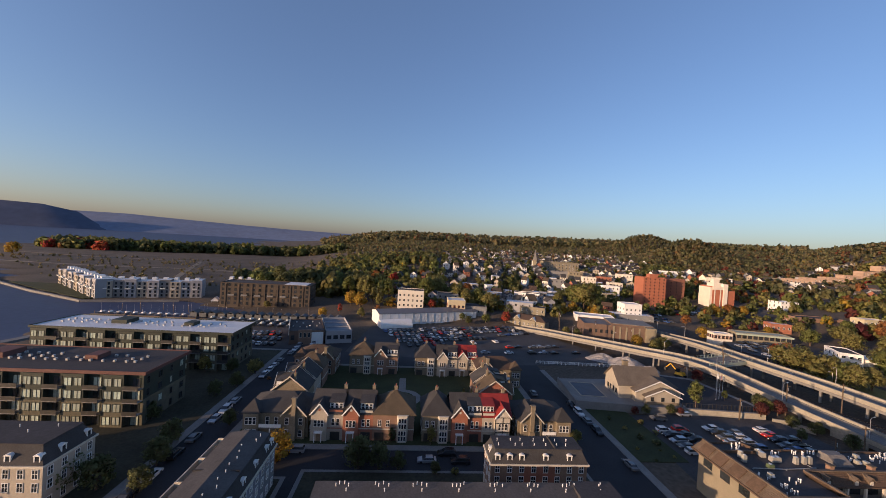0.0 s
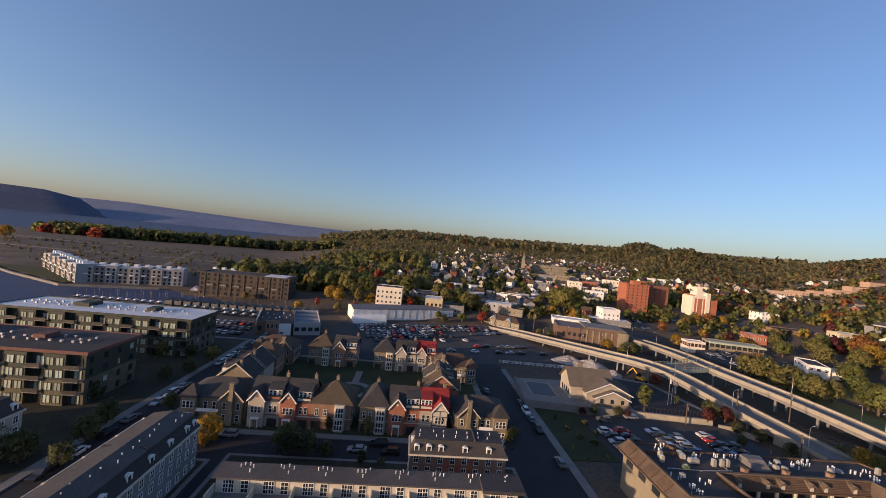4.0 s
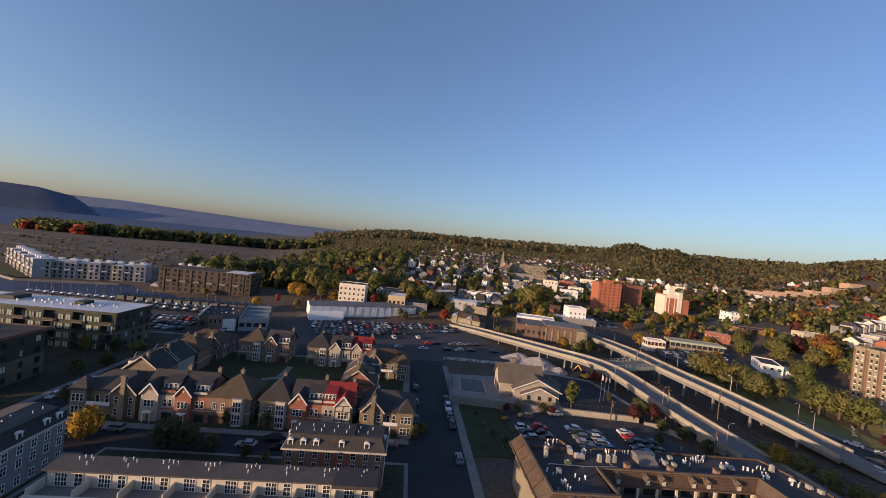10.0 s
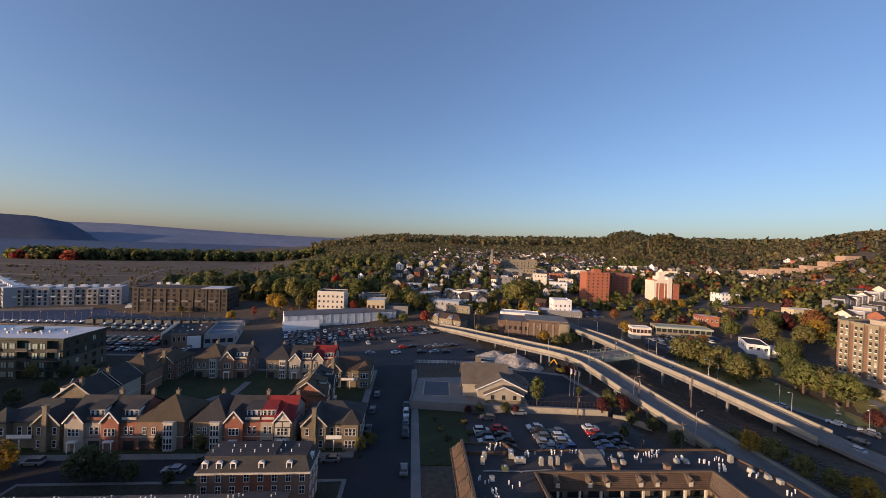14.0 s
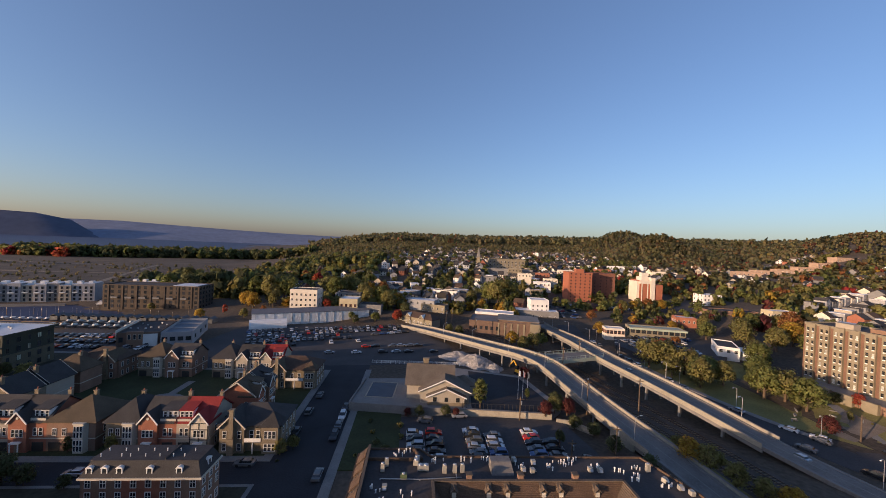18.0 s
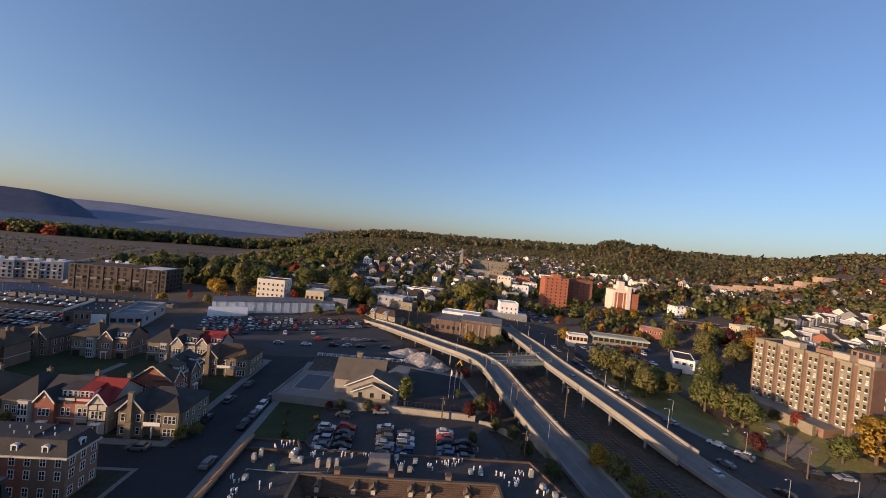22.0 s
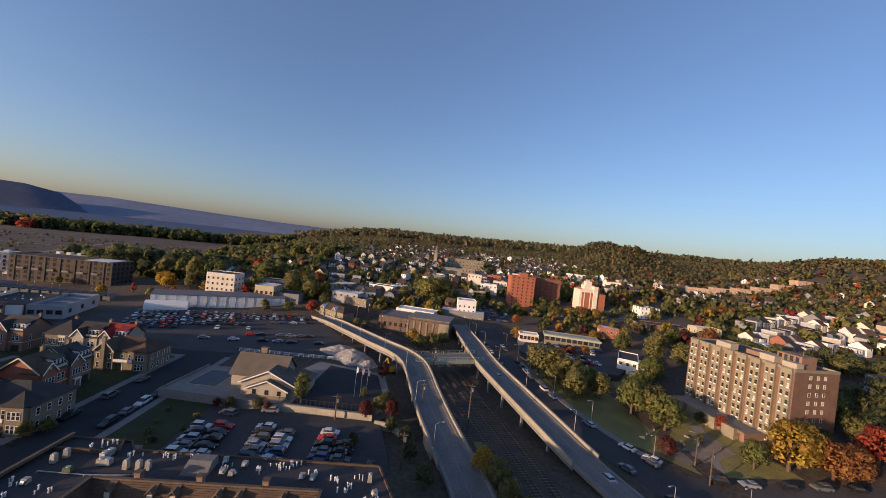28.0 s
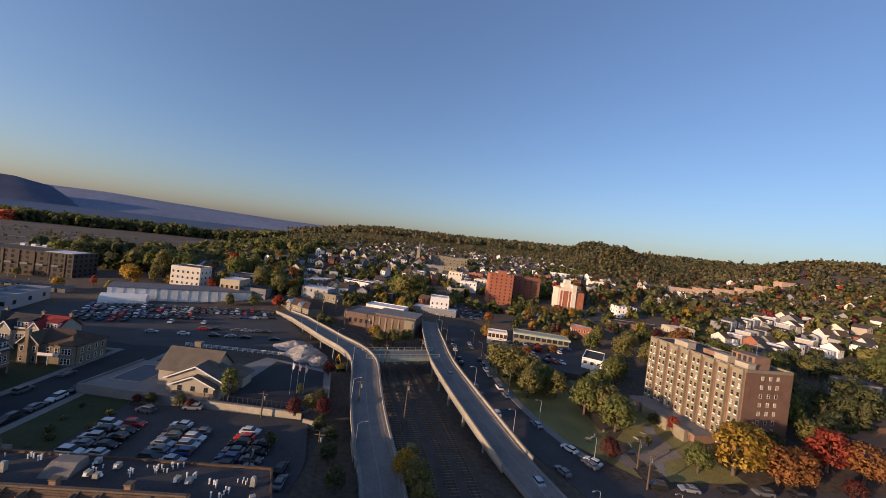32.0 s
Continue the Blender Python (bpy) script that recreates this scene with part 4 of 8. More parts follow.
# ---- row houses round the green ----
def chimney(T, x, y, z0, z1, m):
    c = part("chimney", Geo().box(x - 0.42, y - 0.35, z0, x + 0.42, y + 0.35, z1).box(x - 0.5, y - 0.43, z1, x + 0.5, y + 0.43, z1 + 0.15), m, T, "stone chimney")
    part("chimney_pot", Geo().cyl(x, y, z1 + 0.2, z1 + 0.7, 0.18, 0.15, 7), BRICK, c)


def row_house(m, W, D, wall, roof, style, label, eave=7.2, ridge=11.0, accent=None, group="row houses", ends=""):
    """A three-storey row house; local -y is its street front. style: gable, hip, dormer, tudor."""
    far = m.translation.y > 128
    T = thing("row_house", m, label, "house", group)
    accent = accent or TRIM
    part("wall", Geo().box(0, 0, -0.3, W, D, eave), wall, T)
    part("string_course", Geo().box(-0.08, -0.08, 3.1, W + 0.08, D + 0.08, 3.35), accent, T)
    if style == "hip":
        part("roof", Geo().hip(0, 0, W, D, eave, ridge + 0.4, 0.5), roof, T, "steep hipped roof")
        bx = 0.72 * W
        part("bay_window", Geo().prism([(bx - 1.5, 0.1), (bx - 1.1, -1.0), (bx + 1.1, -1.0), (bx + 1.5, 0.1)], -0.2, eave - 0.3).prism([(bx - 1.65, 0.1), (bx - 1.2, -1.15), (bx + 1.2, -1.15), (bx + 1.65, 0.1)], eave - 0.3, eave), accent, T, "tall cream bay")
        for r in (0.7, 2.1, 3.9, 5.3):
            for k in (-0.68, 0, 0.68):
                window(T, bx + k, -1.0, r, 0.58, 1.2, "s", WHITE, GLASS, 1, 1, far=far)
        for z in (3.9,):
            for k in (0.16, 0.36):
                window(T, W * k, 0, z, 0.95, 1.7, "s", WHITE, GLASS, 2, 2, far=far)
        part("garage_door", Geo().box(0.5, -0.06, 0, 2.9, 0.0, 2.3), DARK_METAL, T, "dark panelled garage door")
    else:
        part("roof", Geo().gable(0, 0, W, D, eave, ridge, "x"), roof, T, "gabled shingle roof")
        part("wall_top", Geo().add([(0.02, 0.3, eave - 0.05), (W - 0.02, 0.3, eave - 0.05), (W - 0.02, D - 0.3, eave - 0.05), (0.02, D - 0.3, eave - 0.05), (0.02, D / 2, ridge - 0.05), (W - 0.02, D / 2, ridge - 0.05)], [(3, 2, 1, 0), (0, 1, 5, 4), (2, 3, 4, 5), (0, 4, 3), (1, 2, 5)]), wall, T)
        gx0, gx1 = (0.1, W * 0.52) if style != "tudor" else (W * 0.45, W - 0.1)
        gz = eave + (gx1 - gx0) * 0.62
        part("front_gable", Geo().box(gx0, -0.7, -0.2, gx1, 0.1, eave).gable_ends(gx0, -0.7, gx1, 1.2, eave, gz, "y"), TRIM if style == "tudor" else wall, T, "gabled front bay")
        part("gable_roof", Geo().gable(gx0, -0.7, gx1, D * 0.45, eave, gz, "y", 0.2, 0.3), roof, T)
        rk = Geo()
        mx = (gx0 + gx1) / 2
        for s in (gx0 - 0.3, gx1 + 0.3):
            rk.beam((s, -1.04, eave - 0.3), (mx, -1.04, gz + 0.05), 0.1, 0.28)
        part("bargeboard", rk, WHITE, T, "white bargeboards")
        part("gable_vent", Geo().cyl(mx, 0, 0, 0.08, 0.32, 0.32, 10), accent, T).matrix_basis = pose(0, -0.72, eave + 1.0, 90, 0, 0) @ Matrix.Translation((0, 0, 0))
        if style == "tudor":
            for x in (gx0 + 0.05, mx, gx1 - 0.05):
                part("timber", Geo().box(x - 0.09, -0.76, 0, x + 0.09, -0.69, eave), DARK_METAL, T, "dark timber")
            for z in (3.2, 5.6, eave - 0.1):
                part("timber", Geo().box(gx0, -0.78, z, gx1, -0.7, z + 0.18), DARK_METAL, T, "dark timber")
        for z in (3.9,):
            for k in (-0.85, 0.0, 0.85) if gx1 - gx0 > 3.2 else (-0.5, 0.5):
                window(T, mx + k, -0.7, z, 0.75, 1.7, "s", WHITE, GLASS, 1, 2, far=far)
        oth = (gx1 + W) / 2 if style != "tudor" else gx0 / 2
        for k in (-0.6, 0.6):
            window(T, oth + k, 0, 3.9, 0.85, 1.8, "s", WHITE, GLASS, 1, 2, far=far)
        dw = W - gx1 - 0.4 if style != "tudor" else gx0 - 0.4
        part("dormer", Geo().box(oth - dw / 2, 0.9, eave + 0.2, oth + dw / 2, D * 0.45, eave + 2.3), WHITE, T, "white dormer")
        part("dormer_roof", Geo().add([(oth - dw / 2 - 0.2, 0.6, eave + 2.3), (oth + dw / 2 + 0.2, 0.6, eave + 2.3), (oth + dw / 2 + 0.2, D * 0.5, eave + 3.3), (oth - dw / 2 - 0.2, D * 0.5, eave + 3.3), (oth - dw / 2 - 0.2, 0.6, eave + 2.5), (oth + dw / 2 + 0.2, 0.6, eave + 2.5), (oth + dw / 2 + 0.2, D * 0.5, eave + 3.5), (oth - dw / 2 - 0.2, D * 0.5, eave + 3.5)], [(3, 2, 1, 0), (4, 5, 6, 7), (0, 1, 5, 4), (1, 2, 6, 5), (2, 3, 7, 6), (3, 0, 4, 7)]), roof, T)
        for k in (-0.33, 0.0, 0.33):
            window(T, oth + dw * k, 0.9, eave + 0.75, 0.75, 1.35, "s", WHITE, GLASS, 1, 2, far=far)
        part("balcony_rail", Geo().box(oth - dw / 2, -0.05, eave + 0.1, oth + dw / 2, 0.03, eave + 0.75), accent, T, "low roof-terrace railing")
        part("door", Geo().box(mx - 0.5, -0.78, 0, mx + 0.5, -0.7, 2.2), WOOD, T, "panelled front door")
        part("porch", Geo().box(mx - 1.0, -1.5, 2.5, mx + 1.0, -0.7, 2.8).cyl(mx - 0.85, -1.35, 0, 2.5, 0.12, 0.12, 7).cyl(mx + 0.85, -1.35, 0, 2.5, 0.12, 0.12, 7), WHITE, T, "white porch")
        part("garage_door", Geo().box(oth - 1.2, -0.06, 0, oth + 1.2, 0.0, 2.3), DARK_METAL, T, "dark panelled garage door")
    if group == "side row houses" and style != "hip":
        for xe in (-0.46, W + 0.46):
            for ye in (-0.4, D + 0.4):
                part("bargeboard", Geo().beam((xe, ye, eave - 0.12), (xe, D / 2, ridge + 0.12), 0.1, 0.34), TRIM, T, "pale bargeboard")
    for f in ends:
        for k in (0.25, 0.7):
            for z in (0.9, 3.9):
                window(T, {"e": W, "w": 0}[f], D * k, z, 0.9, 1.6, f, WHITE, GLASS, 1, 2, far=far)
    chimney(T, W * 0.5 if style == "hip" else W - 0.7, D * 0.62, eave + 1, ridge + 0.9, TAN_STONE)
    return T


def corner_house(m, W, D, wall, roof, label, flip=False):
    """A corner house with a stair tower, a chimney gable and a main hipped roof; local -y is the front."""
    far = m.translation.y > 128
    T = thing("corner_house", m, label, "house", "corner houses")
    e, r = 6.6, 9.8
    fx = (lambda a, b: (W - b, W - a)) if flip else (lambda a, b: (a, b))
    part("wall", Geo().box(0, 0, -0.3, W, D, e), wall, T)
    part("roof", Geo().hip(0, 0, W, D, e, r, 0.5), roof, T, "hipped shingle roof")
    a, b = fx(0.3, 4.0)
    part("tower", Geo().box(a, -1.2, -0.3, b, 2.8, e + 0.3), wall, T, "square corner tower")
    part("tower_roof", Geo().hip(a, -1.2, b, 2.8, e + 0.3, e + 3.0, 0.45), roof, T)
    for k in (0.25, 0.5, 0.75):
        for z in (0.9, 3.9):
            window(T, a + (b - a) * k, -1.2, z, 0.85, 1.75, "s", WHITE, GLASS, 1, 2, far=far)
    a, b = fx(W - 6.2, W - 0.6)
    part("front_gable", Geo().box(a, -1.0, -0.3, b, 0.1, e).gable_ends(a, -1.0, b, 1.0, e, e + 2.9, "y"), wall, T)
    part("gable_roof", Geo().gable(a, -1.0, b, D * 0.5, e, e + 2.9, "y", 0.2, 0.45), roof, T)
    g = Geo()
    for s in (a - 0.45, b + 0.45):
        g.beam((s, -1.5, e - 0.4), ((a + b) / 2, -1.5, e + 3.0), 0.1, 0.3)
    part("bargeboard", g, TRIM, T, "cream bargeboards")
    c = (a + b) / 2
    part("chimney", Geo().box(c - 0.7, -1.9, -0.3, c + 0.7, -1.0, 4.0).box(c - 0.5, -1.75, 4.0, c + 0.5, -0.95, r + 0.9).box(c - 0.62, -1.85, r + 0.9, c + 0.62, -0.85, r + 1.15), TAN_STONE, T, "stone chimney breast on the gable")
    for k in (-1.7, 1.7):
        for z in (0.9, 3.9):
            window(T, c + k, -1.0, z, 0.95, 1.7, "s", WHITE, GLASS, 1, 2, far=far)
    a, b = fx(4.2, W - 6.4)
    part("balcony", Geo().box(a, -1.3, 2.9, b, 0, 3.15), CONCRETE, T)
    part("balcony_rail", Geo().box(a, -1.3, 3.15, b, -1.22, 4.0), WHITE, T)
    part("porch_post", Geo().cyl((a + b) / 2, -1.2, -0.2, 2.9, 0.14, 0.14, 7), WHITE, T)
    for k in (0.3, 0.7):
        window(T, a + (b - a) * k, 0, 3.3, 0.95, 2.0, "s", WHITE, GLASS, 1, 2, far=far)
    for k in (0.15, 0.38, 0.62, 0.85):
        for z in (0.9, 3.9):
            window(T, W, D * k, z, 0.9, 1.65, "e", WHITE, GLASS, 1, 2, far=far)
            window(T, 0, D * k, z, 0.9, 1.65, "w", WHITE, GLASS, 1, 2, far=far)
    return T


V0 = 95.6
corner_house(G(-59.4, V0 + 1), 16.0, 11, TAN_STONE, SHINGLE, "tan stone corner house with tower and grey roofs", False)
row_house(G(-42.5, V0), 8.0, 10.5, BEIGE, SHINGLE, "gable", "white-fronted row house with gable and grey roof", accent=BRICK)
row_house(G(-34.5, V0), 7.6, 10.5, BRICK, SHINGLE, "gable", "red brick row house with white gable boards")
row_house(G(-26.9, V0), 10.6, 10.5, BROWN_BRICK, BROWN_SHINGLE, "hip", "brown brick row house with steep brown hipped roof and cream bay", accent=TRIM, ends="ew")
row_house(G(-14.1, V0), 7.6, 10.5, TAN_STONE, SHINGLE, "hip", "tan stone row house with steep grey hipped roof", accent=TRIM, ends="ew")
row_house(G(-6.5, V0), 8.2, 10.5, BRICK, SHINGLE, "gable", "red brick row house with pointed gable and dormer")
row_house(G(1.7, V0), 7.6, 10.5, BEIGE, RED_ROOF, "tudor", "half-timbered white row house with bright red roof", ends="ew")
corner_house(G(11.5, V0), 14.4, 11, TAN_STONE, SHINGLE, "tan stone corner house with chimney gable and grey hipped roofs", True)
# sides of the green: fronts turned to the streets
row_house(G(-57.0, 126.0, 0, -90), 8.6, 9.5, BEIGE, SHINGLE, "gable", "beige row house with dark gabled roof", group="side row houses")
row_house(G(-57.0, 117.4, 0, -90), 8.6, 9.5, TAN_STONE, SHINGLE, "gable", "tan stone row house with dark gabled roof", group="side row houses", ends="ew")
row_house(G(-57.0, 136.0, 0, -90), 8.0, 9.5, BROWN_BRICK, BROWN_SHINGLE, "hip", "brown brick row house with brown roof", group="side row houses")
row_house(G(13.5, 110.5, 0, 90), 7.6, 10, BRICK, BROWN_SHINGLE, "gable", "brick row house with reddish roof", group="side row houses", ends="ew")
row_house(G(13.5, 118.2, 0, 90), 7.6, 10, BROWN_BRICK, SHINGLE, "gable", "brown row house with pale gable boards", group="side row houses")
corner_house(G(7.6, 134.5), 16.5, 11, TAN_STONE, BROWN_SHINGLE, "tan stone corner house with brown hipped roofs", True)
corner_house(G(-61, 141.0), 15, 10.5, BROWN_BRICK, BROWN_SHINGLE, "dark brown corner house with gabled chimney front", False)
row_house(G(-41, 143), 9.5, 10, TAN_STONE, BROWN_SHINGLE, "hip", "shaded tan row house with brown hipped roof")
row_house(G(-31.5, 143), 9.0, 10, BROWN_BRICK, SHINGLE, "gable", "shaded brown row house with dark gabled roof", ends="ew")
row_house(G(-15.5, 143), 8.5, 10, TAN_STONE, SHINGLE, "hip", "tan row house with grey hipped roof", ends="ew")
row_house(G(-7, 143), 8.0, 10, BEIGE, SHINGLE, "gable", "beige row house with dark roof and chimney")
row_house(G(1, 144), 8.0, 10, BEIGE, RED_ROOF, "gable", "beige row house with bright red roof")

# the green itself
GP = thing("garden_path", G(-20, 122), "pale paved garden paths with a round centre", "path", kind="structure")
part("ring", Geo().cyl(0, 0, 0.1, 0.24, 6.5, 6.5, 24), CONCRETE, GP)
part("bed", Geo().cyl(0, 0, 0.24, 0.3, 4.2, 4.2, 20), GRASS, GP)
part("arm", Geo().box(-1.2, -15, 0.1, 1.2, -6.2, 0.23), CONCRETE, GP)
part("arm", Geo().box(-1.2, 6.2, 0.1, 1.2, 17, 0.23), CONCRETE, GP)
part("arm", Geo().box(-32, -1.0, 0.1, -6.2, 1.0, 0.23), CONCRETE, GP)
part("arm", Geo().box(6.2, -1.0, 0.1, 22, 1.0, 0.23), CONCRETE, GP)


# ---- clubhouse on its terrace ----
CLUB_SIDING = mat("cream_lap_siding", (0.36, 0.32, 0.255), 0.8, 0.15, 0.6, 6)
CLUB_SHINGLE = mat("tan_grey_shingle", (0.125, 0.105, 0.085), 0.9, 0.25, 0.4, 5, 0.3)


def clubhouse():
    z = 2.2
    solo("terrace_slab", Geo().prism([(28.2, 121.0), (61.8, 119.5), (90.4, 120.3), (95, 126), (88, 152), (62, 158), (58, 146), (29, 142)], -0.4, z), CONCRETE, "raised paved terrace", "terrace", "structure")
    solo("terrace_yard", Geo().prism([(66, 121.5), (89.5, 121.0), (92.5, 127), (86, 150), (67, 155)], z, z + 0.05), ASPHALT, "dark asphalt yard behind the wall", "yard", "structure")
    W = thing("retaining_wall", pose(0, 0, 0), "long sunlit pale stone retaining wall", "wall", kind="structure")
    # Buff stone paled so that the wall's sunlight is part of its colour.
    part("wall_stem", Geo().beam((62.0, 119.3, 1.2), (90.0, 118.9, 1.2), 0.5, 3.3), mat("buff_stone", (0.4, 0.36, 0.28), 0.9, 0.2, 0.3, 3), W)
    part("coping", Geo().beam((61.9, 119.3, 2.94), (90.1, 118.9, 2.94), 0.7, 0.18), CONCRETE, W)
    part("wall_stem", Geo().beam((91.0, 117.4, 1.0), (96.6, 116.2, 1.0), 0.5, 2.4), PALE_CONC, W)
    part("wall_stem", Geo().beam((96.6, 116.2, 0.7), (100.3, 112.6, 0.7), 0.5, 2.0), PALE_CONC, W)
    P = thing("retaining_wall", pose(0, 0, 0), "grey pool terrace wall", "wall", kind="structure")
    part("wall_stem", Geo().beam((28.0, 120.8, 1.2), (61.6, 119.3, 1.2), 0.4, 3.0), CONCRETE, P)
    part("wall_stem", Geo().beam((28.0, 121.1, 1.2), (28.6, 142.0, 1.2), 0.4, 3.0), CONCRETE, P)
    T = thing("clubhouse", pose(45.2, 123.4, z, 0, 0, 1) @ Matrix.Diagonal((1, 0.8, 1.06, 1)), "cream clubhouse with stepped gabled grey-brown roofs", "clubhouse")
    part("wall", Geo().box(0, 4, -0.2, 15, 17, 4.6), CLUB_SIDING, T, "cream siding")
    part("roof", Geo().gable(0, 4, 15, 17, 4.6, 9.0, "x", 0.25, 0.7), CLUB_SHINGLE, T, "broad shingle roof")
    for x in (0, 14.75):
        part("gable_wall", Geo().add([(x, 4, 4.6), (x, 17, 4.6), (x, 10.5, 8.9), (x + 0.25, 4, 4.6), (x + 0.25, 17, 4.6), (x + 0.25, 10.5, 8.9)], [(0, 2, 1), (3, 4, 5), (0, 1, 4, 3), (1, 2, 5, 4), (2, 0, 3, 5)]), CLUB_SIDING, T)
    part("wing", Geo().box(4.5, 0.5, -0.2, 20.0, 8, 3.6).gable_ends(4.5, 0.5, 20.0, 8, 3.6, 7.0, "y"), CLUB_SIDING, T)
    part("wing_roof", Geo().gable(4.5, 0.5, 20.0, 10, 3.6, 7.0, "y", 0.25, 0.7), CLUB_SHINGLE, T)
    part("porch", Geo().box(7.0, -1.5, -0.2, 18.5, 0.5, 2.6).gable_ends(7.0, -1.5, 18.5, 1.0, 2.6, 4.9, "y"), CLUB_SIDING, T)
    part("porch_roof", Geo().gable(7.0, -1.5, 18.5, 3.5, 2.6, 4.9, "y", 0.25, 0.6), CLUB_SHINGLE, T)
    part("east_wing", Geo().box(15, 8.2, -0.2, 22.5, 15, 3.4), CLUB_SIDING, T)
    part("east_roof", Geo().hip(15, 8.2, 22.5, 15, 3.4, 5.8, 0.6), CLUB_SHINGLE, T)
    part("base_course", Geo().box(6.9, -1.6, -0.2, 18.6, -1.48, 0.9), TAN_STONE, T)
    for x in (9.2, 12.8, 16.4):
        window(T, x, -1.5, 1.2, 1.1, 1.2, "s", DARK_METAL, GLASS)
    for y in (6.5, 9, 11.5, 14):
        window(T, 0, y, 1.0, 1.1, 1.5, "w", DARK_METAL, GLASS)
    for a, c, y, e, r in ((4.5, 20.0, 0.5, 3.6, 7.0), (7.0, 18.5, -1.5, 2.6, 4.9)):
        for s in (a - 0.7, c + 0.7):
            k = (r - e) / ((c - a) / 2)
            part("bargeboard", Geo().beam((s, y - 0.75, e - 0.7 * k + 0.1), ((a + c) / 2, y - 0.75, r + 0.12), 0.1, 0.32), WHITE, T, "white bargeboard")
    part("chimney", Geo().box(4.8, 13.2, 5.5, 6.6, 14.6, 10.0).box(4.6, 13.0, 10.0, 6.8, 14.8, 10.3), TAN_STONE, T, "tall stone chimney")
    S = thing("swimming_pool", pose(32, 126.5, z), "drained swimming pool with pale deck", "pool", kind="structure")
    part("basin", Geo().box(0, 0, 0, 8.5, 12, 0.06), mat("pool_cover", (0.06, 0.075, 0.1), 0.6, 0.2), S)
    for a in ((-0.4, -0.4, 8.9, 0), (-0.4, 12, 8.9, 12.4), (-0.4, 0, 0, 12), (8.5, 0, 8.9, 12)):
        part("coping", Geo().box(a[0], a[1], 0, a[2], a[3], 0.14), PALE_CONC, S)
    F = thing("fence", pose(0, 0, 0), "white rail fence along the lot", "fence")
    for k in range(24):
        part("post", Geo().box(26 + k * 2, 165.4 + k * 0.1, 0, 26.15 + k * 2, 165.55 + k * 0.1, 1.5), WHITE, F)
    for h in (0.5, 1.0, 1.4):
        part("rail", Geo().beam((26, 165.45, h), (72.2, 167.8, h), 0.06, 0.14), WHITE, F)


clubhouse()


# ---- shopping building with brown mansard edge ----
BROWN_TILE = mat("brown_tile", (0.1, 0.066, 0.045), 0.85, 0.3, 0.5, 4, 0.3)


# Lighter copy of the brown tile, with sunlight put into its colour.
LIT_TILE = mat("weathered_tile", (0.125, 0.094, 0.068), 0.85, 0.3, 0.5, 4, 0.3)


SHOP = pose(72, 73.5, 0, 0, 0, 4.3) @ Matrix.Translation((-72, -73.5, 0))
ROOF_Z, RIDGE_Z, EAVE_Z = 10.4, 11.3, 9.2


